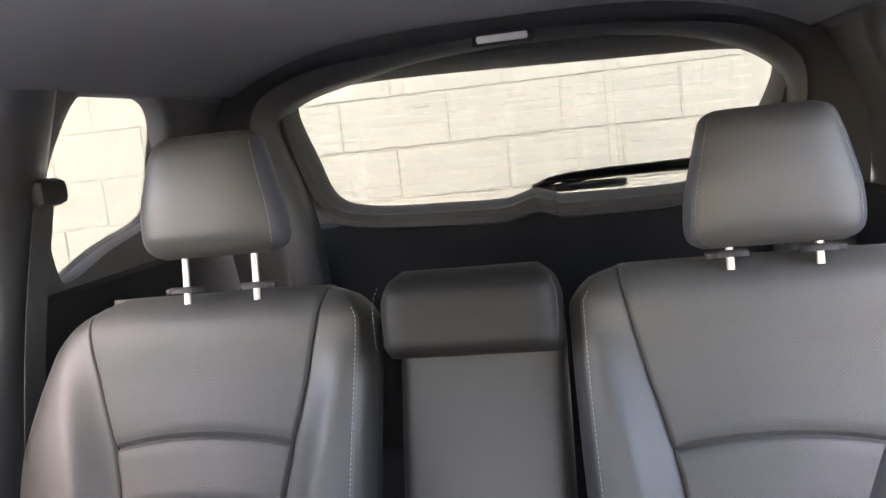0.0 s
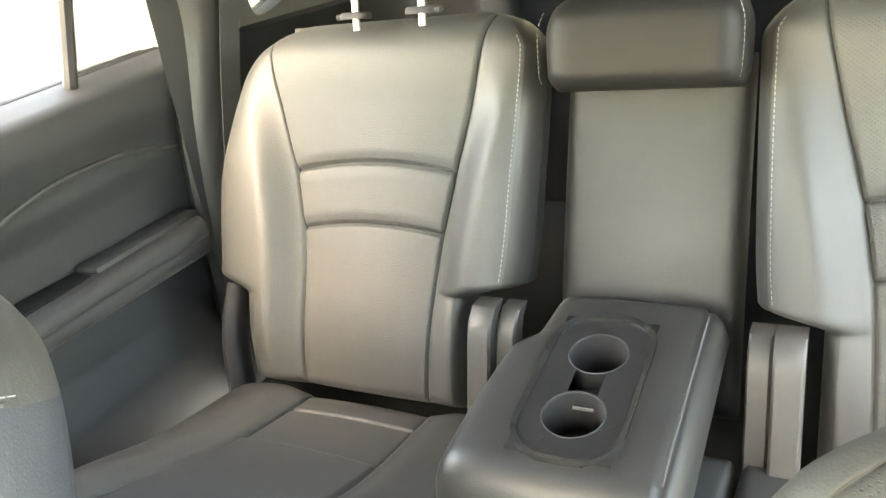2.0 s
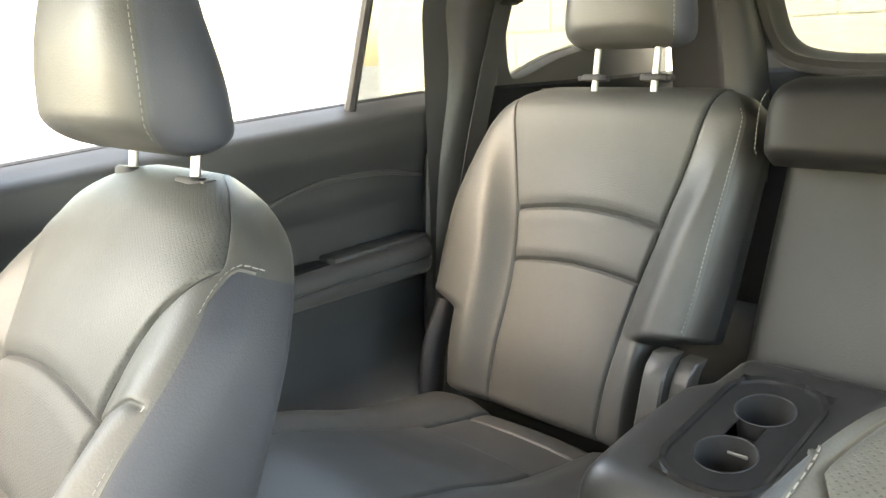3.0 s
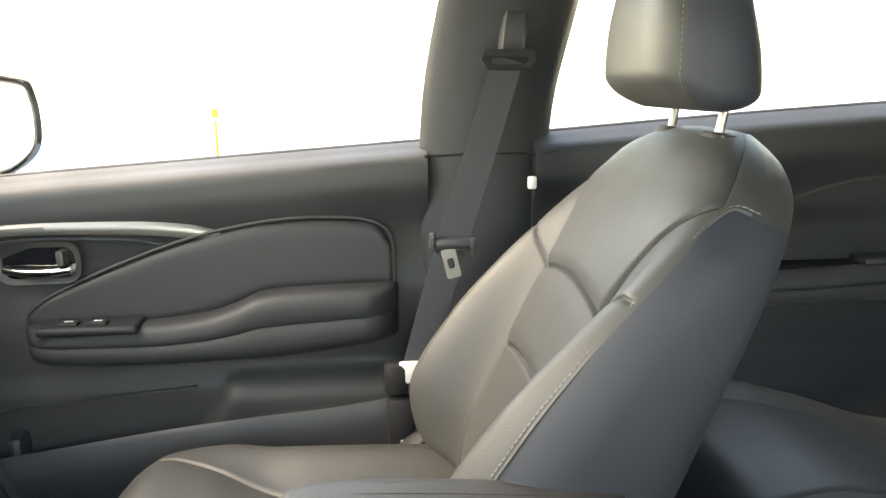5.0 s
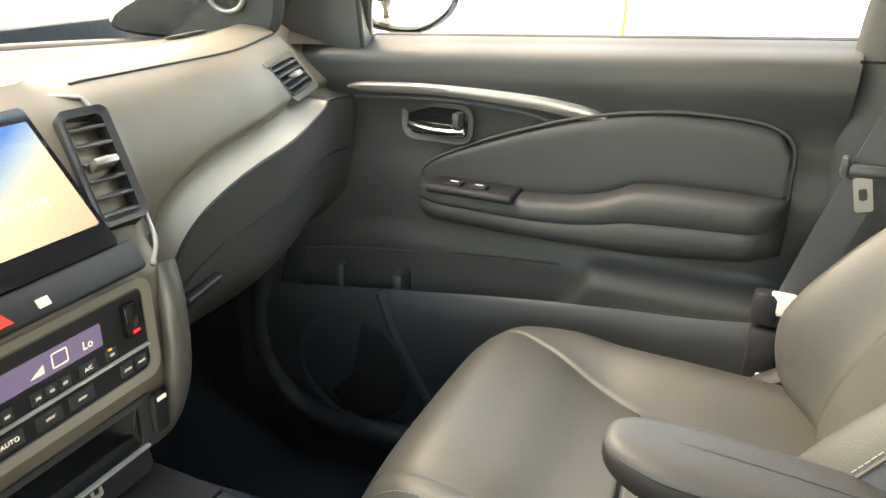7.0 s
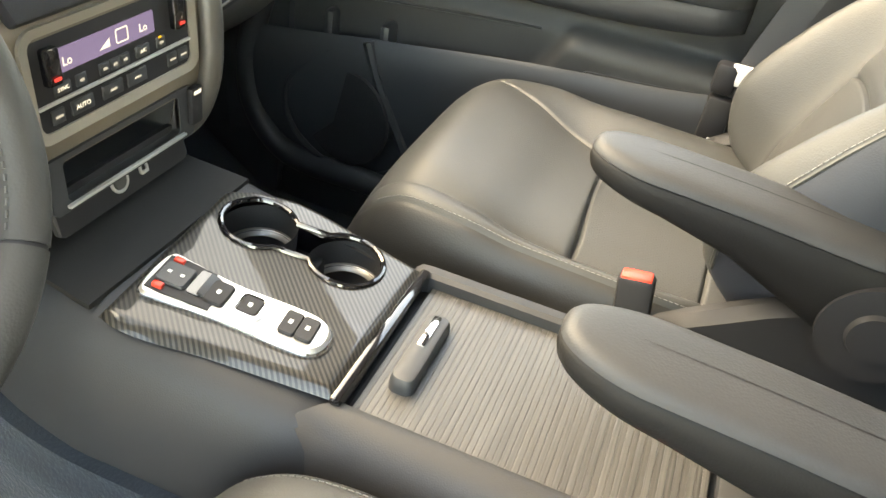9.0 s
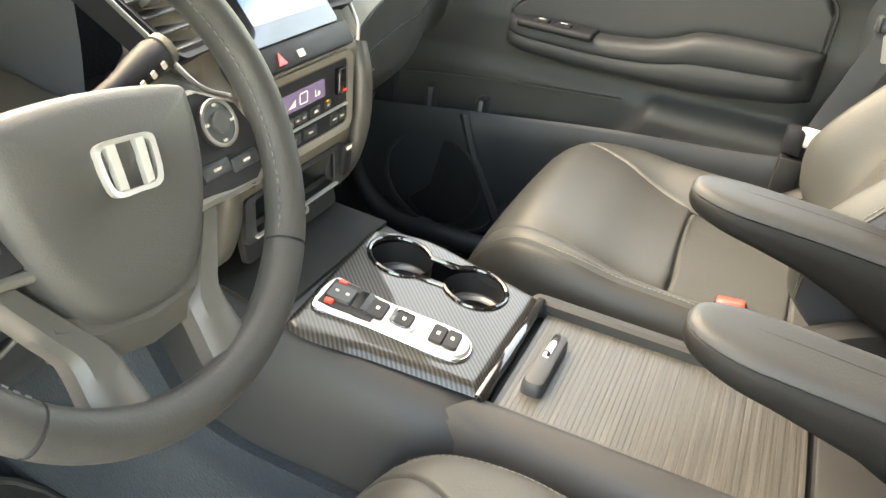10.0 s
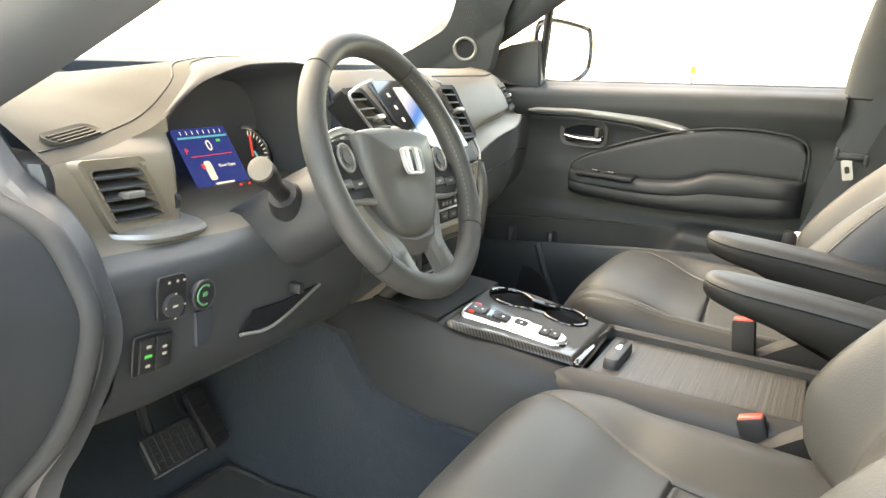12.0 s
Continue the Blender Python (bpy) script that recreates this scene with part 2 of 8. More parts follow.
def tube(bm, pts, r, n=8, closed=False, up=(0, 0, 1), wide=1.0, caps=True):
    """A tube along points; r may be a number or a function of 0..1; wide stretches it across up."""
    pts = [Vector(p) for p in pts]
    m = len(pts)
    rings = []
    for i, p in enumerate(pts):
        a = pts[i - 1] if (i or closed) else p
        b = pts[(i + 1) % m] if (i < m - 1 or closed) else p
        t = (b - a).normalized()
        s = t.cross(Vector(up))
        if s.length < 1e-4:
            s = t.cross(Vector((1, 0, 0)))
        s.normalize()
        v = s.cross(t).normalized()
        rad = r(i / max(1, m - 1)) if callable(r) else r
        rings.append([p + s * (math.cos(2 * math.pi * k / n) * rad * wide) + v * (math.sin(2 * math.pi * k / n) * rad) for k in range(n)])
    return loft(bm, rings, caps=caps, closed=closed)


def rbox(bm, c, s, bevel=0.003, m=None, seg=2):
    """A box with rounded edges, centre c, size s, turned by m about its centre."""
    r = bmesh.ops.create_cube(bm, size=1)
    vs = r["verts"]
    for v in vs:
        v.co = Vector((v.co.x * s[0], v.co.y * s[1], v.co.z * s[2]))
    if bevel:
        es = list({e for v in vs for e in v.link_edges})
        r = bmesh.ops.bevel(bm, geom=es, offset=bevel, segments=seg, affect="EDGES", profile=0.5)
        vs = list({v for f in r["faces"] for v in f.verts} | {v for v in vs if v.is_valid})
    t = Matrix.Translation(c) @ (m.to_4x4() if m else Matrix())
    for v in vs:
        v.co = t @ v.co
    return bm


def plate(bm, outline, m, thick, bevel=0.0015):
    """A flat piece from an outline in local x, y, from local z = 0 up to thick, placed by m, its upper rim eased."""
    n = len(outline)
    c = sum((Vector(p) for p in outline), Vector((0, 0))) / n
    inset = []
    for i, p in enumerate(outline):
        q = Vector(p)
        d = c - q
        inset.append(q + d.normalized() * min(bevel, d.length * 0.5))
    rings = [[m @ Vector((p[0], p[1], 0)) for p in outline],
             [m @ Vector((p[0], p[1], thick - bevel)) for p in outline],
             [m @ Vector((p[0], p[1], thick)) for p in inset]]
    return loft(bm, rings)


def rrect(w, h, r, n=5):
    """The outline of a rectangle with round corners, about the origin."""
    out = []
    for cx, cy, a0 in ((w / 2 - r, h / 2 - r, 0), (-w / 2 + r, h / 2 - r, 90), (-w / 2 + r, -h / 2 + r, 180), (w / 2 - r, -h / 2 + r, 270)):
        for k in range(n + 1):
            a = radians(a0 + 90 * k / n)
            out.append((cx + r * math.cos(a), cy + r * math.sin(a)))
    return out


def ring_frame(bm, outer, inner, m, thick, lip=0.0):
    """A frame between two outlines with as many points, thick along local z."""
    o0 = [m @ Vector((p[0], p[1], 0)) for p in outer]
    o1 = [m @ Vector((p[0], p[1], thick)) for p in outer]
    i1 = [m @ Vector((p[0], p[1], thick + lip)) for p in inner]
    i0 = [m @ Vector((p[0], p[1], 0)) for p in inner]
    return loft(bm, [o0, o1, i1, i0], closed=True)


def basis(o, x, y):
    """A pose with its origin at o, local x and y along the given ways."""
    x = Vector(x).normalized()
    z = x.cross(Vector(y)).normalized()
    y = z.cross(x)
    return Matrix(((x.x, y.x, z.x, o[0]), (x.y, y.y, z.y, o[1]), (x.z, y.z, z.z, o[2]), (0, 0, 0, 1)))


def sheet(fn, us, vs, thick=None):
    """A surface fn(u, v) over two lists; with thick (a vector) it becomes a closed shell."""
    bm = bmesh.new()
    g = [[bm.verts.new(fn(u, v)) for v in vs] for u in us]
    for i in range(len(us) - 1):
        for j in range(len(vs) - 1):
            bm.faces.new((g[i][j], g[i + 1][j], g[i + 1][j + 1], g[i][j + 1]))
    if thick is not None:
        t = Vector(thick)
        h = [[bm.verts.new(v.co + t) for v in row] for row in g]
        for i in range(len(us) - 1):
            for j in range(len(vs) - 1):
                bm.faces.new((h[i][j], h[i][j + 1], h[i + 1][j + 1], h[i + 1][j]))
        rim = [(i, 0) for i in range(len(us))] + [(len(us) - 1, j) for j in range(1, len(vs))]
        rim += [(i, len(vs) - 1) for i in range(len(us) - 2, -1, -1)] + [(0, j) for j in range(len(vs) - 2, 0, -1)]
        for a, b in zip(rim, rim[1:] + rim[:1]):
            bm.faces.new((g[a[0]][a[1]], g[b[0]][b[1]], h[b[0]][b[1]], h[a[0]][a[1]]))
    return bm


def span(a, b, n):
    return [a + (b - a) * i / n for i in range(n + 1)]


def columns(cuts, counts):
    """Places across from cut to cut, closer together at the cuts."""
    out = []
    last = len(counts) - 1
    for k, n in enumerate(counts):
        a, b = cuts[k], cuts[k + 1]
        for i in range(n):
            t = i / n
            t = (1 - math.cos(math.pi * t)) / 2
            out.append((a + (b - a) * t, k))
    out.append((cuts[-1], last))
    return out


def padded(parent, m, ss, left, right, front, back, swell, region, looks, nx=56, nb=8, edge=4.0, power=0.5, cuts=None, counts=None, warp=None, edge_back=None):
    """A padded body: at each height s it reaches across from left(s) to right(s), forward to front(s, x) and back to back(s, x);
    swell(s) closes its ends. cuts(s): the seams across, counts: columns between them; warp(s, x) bends the rows.
    region(s, x, is_back, k) names the part that a face belongs to; looks: name -> (material, label)."""
    rows = []
    for s in ss:
        a, b, g = left(s), right(s), swell(s)
        mid, half = (a + b) / 2, (b - a) / 2
        ring = []
        for x, k in columns([a, *(cuts(s) if cuts else ()), b], counts or [nx]):
            t = min(1, max(-1, (x - mid) / half))
            e = max(0.0, 1 - abs(t) ** edge) ** power * g
            q = s + (warp(s, x) if warp else 0.0)
            c = (front(q, x) + back(q, x)) / 2
            ring.append((x, c + (front(q, x) - c) * e, q, k, False))
        for i in range(1, nb):
            t = math.sin(math.pi / 2 * (1 - 2 * i / nb))
            x = mid + half * t
            e = max(0.0, 1 - abs(t) ** (edge_back or edge)) ** power * g
            c = (front(s, x) + back(s, x)) / 2
            ring.append((x, c + (back(s, x) - c) * e, s, -1, True))
        rows.append(ring)
    k = len(rows[0])
    bms, made = {}, {}

    def vert(name, i, j):
        key = (name, i, j)
        if key not in made:
            x, d, s, _, _ = rows[i][j]
            made[key] = bms[name].verts.new(m @ Vector((x, d, s)))
        return made[key]

    for i in range(len(ss) - 1):
        for j in range(k):
            j2 = (j + 1) % k
            s = (ss[i] + ss[i + 1]) / 2
            x = (rows[i][j][0] + rows[i][j2][0] + rows[i + 1][j][0] + rows[i + 1][j2][0]) / 4
            name = region(s, x, rows[i][j][4] or rows[i][j2][4], rows[i][j][3])
            if name is None:
                continue
            if name not in bms:
                bms[name] = bmesh.new()
            bms[name].faces.new((vert(name, i, j), vert(name, i, j2), vert(name, i + 1, j2), vert(name, i + 1, j)))
    last = len(ss) - 1
    for i in (0, last):
        name = region(ss[i], (left(ss[i]) + right(ss[i])) / 2, True, -1)
        if name not in bms:
            bms[name] = bmesh.new()
        ring = [vert(name, i, j) for j in range(k)]
        bms[name].faces.new(ring if i else ring[::-1])
    return {name: finish(name.split("/")[0], bm, looks[name][0], parent, looks[name][1], angle=75) for name, bm in bms.items()}


def seam_rows(*at):
    """Rows close beside each seam."""
    return [a + d for a in at for d in (-0.007, -0.004, -0.002, -0.001, 0.001, 0.002, 0.004, 0.007)]


def groove(dist, depth=0.006, width=0.006):
    return -depth * math.exp(-(dist / width) ** 2)


def stitches(parent, pts, normal, length=0.0042, gap=0.0024, size=0.0007, name="stitching"):
    """A row of thread stitches along points."""
    bm = bmesh.new()
    pts = [Vector(p) for p in pts]
    run, want = 0.0, 0.0
    nrm = Vector(normal).normalized()
    for a, b in zip(pts, pts[1:]):
        d = (b - a).length
        t = (b - a).normalized() if d else Vector((0, 0, 1))
        while want < run + d:
            c = a + t * (want - run + length / 2)
            side = t.cross(nrm).normalized()
            q = [c + t * (sx * length / 2) + side * (sy * size / 2) + nrm * h for h in (0, size) for sx, sy in ((-1, -1), (1, -1), (1, 1), (-1, 1))]
            v = [bm.verts.new(p) for p in q]
            for f in ((4, 5, 6, 7), (0, 1, 5, 4), (1, 2, 6, 5), (2, 3, 7, 6), (3, 0, 4, 7)):
                bm.faces.new([v[k] for k in f])
            want += length + gap
        run += d
    return finish(name, bm, thread, parent, "pale contrast stitching", smooth=False)


def lettering(text, m, height, mat, parent, name="lettering", thick=0.0003):
    """Raised letters in the built-in font, centred on local x, y of m."""
    cu = bpy.data.curves.new(name, "FONT")
    cu.body, cu.size, cu.align_x, cu.align_y, cu.extrude, cu.resolution_u = text, height, "CENTER", "CENTER", thick, 2
    tmp = new(name, cu)
    me = bpy.data.meshes.new_from_object(tmp.evaluated_get(bpy.context.evaluated_depsgraph_get()))
    bpy.data.objects.remove(tmp)
    me.transform(m)
    me.materials.clear()
    me.materials.append(mat)
    ob = new(name, me)
    ob.parent = parent
    return ob


def small(name, bm_fn, mat, parent, label="", **kw):
    b = bmesh.new()
    bm_fn(b)
    return finish(name, b, mat, parent, label, **kw)


def holed(bm, sdf, box, counts, m, zf):
    """A flat sheet over box (x0, x1, y0, y1) with the places where sdf is below zero left open, its cut edge drawn clean."""
    x0, x1, y0, y1 = box
    nx, ny = counts
    made = {}
    tol = 0.55 * max((x1 - x0) / nx, (y1 - y0) / ny)

    def vert(i, j):
        if (i, j) not in made:
            x, y = x0 + (x1 - x0) * i / nx, y0 + (y1 - y0) * j / ny
            q = sdf(x, y)
            if abs(q) < tol * 1.3:
                h = 1e-4
                gx, gy = (sdf(x + h, y) - sdf(x - h, y)) / (2 * h), (sdf(x, y + h) - sdf(x, y - h)) / (2 * h)
                d = max(1e-6, gx * gx + gy * gy)
                x, y = x - q * gx / d, y - q * gy / d
            made[i, j] = bm.verts.new(m @ Vector((x, y, zf(x, y))))
        return made[i, j]

    for i in range(nx):
        for j in range(ny):
            if sdf(x0 + (x1 - x0) * (i + 0.5) / nx, y0 + (y1 - y0) * (j + 0.5) / ny) > 0:
                bm.faces.new((vert(i, j), vert(i + 1, j), vert(i + 1, j + 1), vert(i, j + 1)))
    return bm


# ---- large structure ----
bm = bmesh.new()
rbox(bm, (0, 0, -0.5), (160, 160, 0.1), 0)
structure("ground", bm, concrete, "pale grey concrete ground under the car", "ground", smooth=False)

# Painted block wall behind the car.
BLOCK_L, BLOCK_H, WALL_Y = 0.45, 0.2075, 3.42
bm = bmesh.new()
rbox(bm, (0, WALL_Y + 0.106, 1.1), (7, 0.2, 3.2), 0)
wall = structure("wall_rear", bm, block_paint, "cream-white painted concrete block wall", "wall", smooth=False)

def floor_z(x, y):
    return -0.032 + 0.02 * sstep(0.05, 0.3, abs(x)) + 0.18 * sstep(-0.55, -0.95, y) + 0.085 * sstep(0.1, 0.22, x) * sstep(-0.15, -0.42, y)


bm = sheet(lambda x, y: Vector((x, y, floor_z(x, y))), span(-0.76, 0.76, 40), span(-1.05, 1.0, 50), (0, 0, -0.03))
structure("floor", bm, carpet, "black carpet on the cabin floor", "floor")
# Cargo floor blackened to hold the shade behind the seats.
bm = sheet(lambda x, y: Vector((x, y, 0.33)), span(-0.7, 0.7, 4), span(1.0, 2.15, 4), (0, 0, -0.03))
structure("cargo_floor", bm, shade_black, "black carpeted cargo floor behind the rear seat, darkened as shade", "floor")


def roof_z(x, y):
    return lerp_table([(-0.25, 1.26), (0.1, 1.33), (0.9, 1.36), (1.7, 1.365), (2.05, 1.365)], y) - 0.09 * (abs(x) / 0.62) ** 3.5


bm = sheet(lambda x, y: Vector((x, y, roof_z(x, y))), span(-0.64, 0.64, 24), span(-0.22, 2.06, 40), (0, 0, 0.03))
structure("ceiling", bm, headliner, "black cloth headliner under the roof", "ceiling")
bm = bmesh.new()
loft(bm, [[Vector((x * w, y, z)) for x in (-1, -0.6, -0.2, 0.2, 0.6, 1)] for y, z, w in ((-0.24, 1.32, 0.7), (0.2, 1.40, 0.74), (1.2, 1.42, 0.76), (2.2, 1.41, 0.72))], caps=False, closed_rings=False)
tagged(finish("roof_panel", bm, body_paint), "dark painted roof panel of the car", "roof", kind="structure")


def pillar(name, pts, width, thick, mat, label, up=(1, 0, 0)):
    b = bmesh.new()
    tube(b, curve_points(pts, 6), lambda t: thick, 12, up=up, wide=width / thick)
    return structure(name, b, mat, label, "pillar")


for s in (-1, 1):
    side = "right" if s < 0 else "left"
    yb = 0.345 if s < 0 else 0.40
    # windscreen pillar, centre pillar, rear pillars, roof rail
    pillar("pillar_front_" + side, [(s * 0.74, -0.93, 0.70), (s * 0.725, -0.80, 0.83), (s * 0.70, -0.56, 1.0), (s * 0.66, -0.22, 1.22), (s * 0.64, 0.0, 1.27)] if s < 0 else [(0.76, -0.80, 0.70), (0.74, -0.66, 0.825), (0.73, -0.47, 0.93), (0.71, -0.25, 1.06), (0.66, 0.0, 1.235)], 0.075 if s < 0 else 0.09, 0.03, hard_plastic, "charcoal moulded windscreen pillar trim")
    pillar("pillar_centre_" + side, [(s * 0.80, yb, 0.02), (s * 0.815, yb, 0.5), (s * 0.81, yb, 0.87), (s * 0.755, yb + 0.03, 1.08), (s * 0.66, yb + 0.06, 1.27)], 0.105 if s < 0 else 0.07, 0.03, hard_plastic, "charcoal moulded centre pillar trim")
    pillar("pillar_rear_" + side, [(s * 0.76, 1.27, 0.3), (s * 0.77, 1.30, 0.75), (s * 0.765, 1.34, 0.95), (s * 0.74, 1.345, 1.1), (s * 0.675, 1.34, 1.28)], 0.078, 0.04, hard_plastic, "black moulded rear pillar trim")
    # side wall of the load space with the quarter window's opening
    hole = curve_points([(y, z, 0) for y, z in ((1.45, 1.07), (1.456, 0.967), (1.49, 0.947), (1.62, 0.985), (1.79, 1.02), (1.84, 1.08), (1.82, 1.18), (1.785, 1.232), (1.73, 1.262), (1.61, 1.282), (1.525, 1.274), (1.472, 1.242), (1.453, 1.17))], 5, closed=True)
    lean_x = lambda z: 0.75 - 0.105 * sstep(1.05, 1.36, z)
    rings = []
    for g, dx in ((0.0, 0.05), (0.0, 0.012), (0.008, 0.0), (0.03, -0.004), (0.5, -0.004), (1.0, 0.0)):
        ring = []
        for p in hole:
            d = Vector((p.x - 1.64, p.y - 1.11))
            if g < 0.1:
                q = Vector((p.x, p.y)) + d.normalized() * g
            else:
                # out to the wall's own border
                k = min(0.43 / max(1e-6, abs(d.x)), (0.30 if d.y > 0 else 0.79) / max(1e-6, abs(d.y)))
                q = (Vector((p.x, p.y)) + d.normalized() * 0.03).lerp(Vector((1.64, 1.11)) + d * k, g)
            ring.append(Vector((s * (lean_x(q.y) + dx), q.x, q.y)))
        rings.append(ring)
    bm = bmesh.new()
    loft(bm, rings, caps=False)
    structure("quarter_trim_" + side, bm, hard_plastic, "black moulded trim round the rear quarter window", "trim")
    pillar("roof_rail_" + side, [(s * 0.655, -0.24, 1.225), (s * 0.66, 0.2, 1.27), (s * 0.66, 0.8, 1.285), (s * 0.685, 1.2, 1.305), (s * 0.692, 1.6, 1.312), (s * 0.685, 2.0, 1.30)], 0.05, 0.05, headliner, "black cloth roof side rail")
    # Cargo side likewise blackened as shade.
    bm = bmesh.new()
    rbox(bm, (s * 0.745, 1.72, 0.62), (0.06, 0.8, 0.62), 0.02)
    structure("cargo_side_" + side, bm, shade_black, "black plastic cargo side trim, darkened as shade", "wall")
    bm = bmesh.new()
    rbox(bm, (s * 0.80, 0.1, 0.015), (0.15, 2.5, 0.09), 0.02)
    structure("door_sill_" + side, bm, hard_plastic, "black plastic door sill trim", "sill")


def panes(name, pts, label, parent=None, look_=None):
    """A thin pane of glass on four or more corners."""
    b = bmesh.new()
    pts = [Vector(p) for p in pts]
    nrm = (pts[1] - pts[0]).cross(pts[2] - pts[0]).normalized() * 0.004
    loft(b, [pts, [p + nrm for p in pts]])
    ob = finish(name, b, look_ or glass, parent, "" if parent is None else label, smooth=False)
    ob.visible_shadow = False
    if parent is None:
        tagged(ob, label, "window", kind="structure")
    return ob


def cowl_y(x):
    """Where the windscreen's foot stands: it curves back towards both pillars."""
    return -1.04 + 0.36 * (abs(x) / 0.68) ** 2.6


bm = sheet(lambda x, t: Vector((x * (1 - 0.1 * t), (cowl_y(x) - 0.02) * (1 - t) - (0.26 - 0.05 * (x / 0.72) ** 2) * t, 0.79 + 0.47 * t + 0.03 * math.sin(math.pi * t))), span(-0.72, 0.72, 24), span(0, 1, 10), (0, -0.004, 0.003))
ob = structure("windscreen", bm, screen_glass, "clear curved windscreen glass", "window")
ob.visible_shadow = False
for s in (-1, 1):
    panes("quarter_window", [(s * 0.79, 1.40, 0.9), (s * 0.79, 1.90, 0.9), (s * 0.74, 1.90, 1.31), (s * 0.74, 1.40, 1.31)], "fixed tinted rear quarter window", None, privacy_glass)


# ---- seats ----
def seat_point(m, left, right, front, back, swell, s, x, edge=4.0, power=0.5, lift=0.0):
    a, b = left(s), right(s)
    t = (x - (a + b) / 2) / ((b - a) / 2)
    e = max(0.0, 1 - abs(t) ** edge) ** power * swell(s)
    c = (front(s, x) + back(s, x)) / 2
    return m @ Vector((x, c + (front(s, x) - c) * e + lift, s))


def capped(lo, hi, r0, r1):
    def swell(s):
        g = 1.0
        if s < lo + r0:
            g = math.sqrt(max(0.0, 1 - ((lo + r0 - s) / r0) ** 2))
        if s > hi - r1:
            g = min(g, math.sqrt(max(0.0, 1 - ((s - hi + r1) / r1) ** 2)))
        return max(g, 0.02)
    return swell


def tilt_frame(o, degrees):
    """Local x across, local y forward out of the backrest, local z up along it, leaning back by degrees."""
    a = radians(degrees)
    return Matrix(((1, 0, 0, o[0]), (0, -math.cos(a), math.sin(a), o[1]), (0, math.sin(a), math.cos(a), o[2]), (0, 0, 0, 1)))


def end_steps(lo, hi, n, r=0.05, k=7):
    """Steps from lo to hi, closer together at both ends."""
    a = [lo + r * (1 - math.cos(math.pi / 2 * i / k)) for i in range(k)]
    b = [hi - r * (1 - math.cos(math.pi / 2 * i / k)) for i in range(k)][::-1]
    return a + span(lo + r, hi - r, n) + b


def headrest(parent, m, w_low, w_high, h, depth, gap, post_x, ahead=0.0, slope=0.02):
    """A headrest over two steel posts; ahead: how far it stands before them; slope: how far its back leans forward at the top."""
    wt = [(0, w_low - 0.024), (0.006, w_low - 0.010), (0.016, w_low - 0.002), (0.03, w_low), (h * 0.3, w_low - 0.001), (h * 0.65, w_low * 0.4 + w_high * 0.6), (h - 0.026, w_high), (h - 0.013, w_high - 0.004), (h - 0.005, w_high - 0.012), (h, w_high - 0.026)]
    right = lambda s: lerp_table(wt, s)
    left = lambda s: -lerp_table(wt, s)
    front = lambda s, x: ahead + depth * 0.5 + 0.012 * math.sin(math.pi * min(1, s / h)) - 0.3 * x * x + groove(abs(x) - 0.9 * right(s), 0.002, 0.003)
    back = lambda s, x: ahead - depth * 0.5 + slope * sstep(0, h, s)
    sw = capped(0, h, 0.03, 0.036)
    region = lambda s, x, bk, k: "headrest_back" if (bk or k != 1) else "headrest"
    padded(parent, m, end_steps(0, h, 18, 0.04, 12), left, right, front, back, sw, region,
           {"headrest": (leather, ""), "headrest_back": (leather_back, "")}, nb=14, edge=5, cuts=lambda s: (-0.9 * right(s), 0.9 * right(s)), counts=[8, 30, 8])
    for sx in (-1, 1):
        pts = [seat_point(m, left, right, front, back, sw, s, sx * 0.885 * right(s), edge=5, lift=0.0008) for s in span(0.012, h - 0.02, 30)]
        stitches(parent, pts, m.to_3x3() @ Vector((0, 1, 0)))
    for sx in (-1, 1):
        b = bmesh.new()
        tube(b, [m @ Vector((sx * post_x, 0, -gap - 0.02)), m @ Vector((sx * post_x, 0, 0.03))], 0.0052, 14, up=(0, 1, 0))
        part("post", b, steel, parent, "polished steel headrest post")
        b = bmesh.new()
        mm = m @ Matrix.Translation((sx * post_x, 0, -gap - 0.004))
        plate(b, rrect(0.046, 0.028, 0.012), mm, 0.009, 0.003)
        rbox(b, mm @ Vector((sx * 0.024, 0, 0.004)), (0.012, 0.014, 0.008), 0.002)
        part("post_guide", b, dark_plastic, parent, "black plastic post guide")


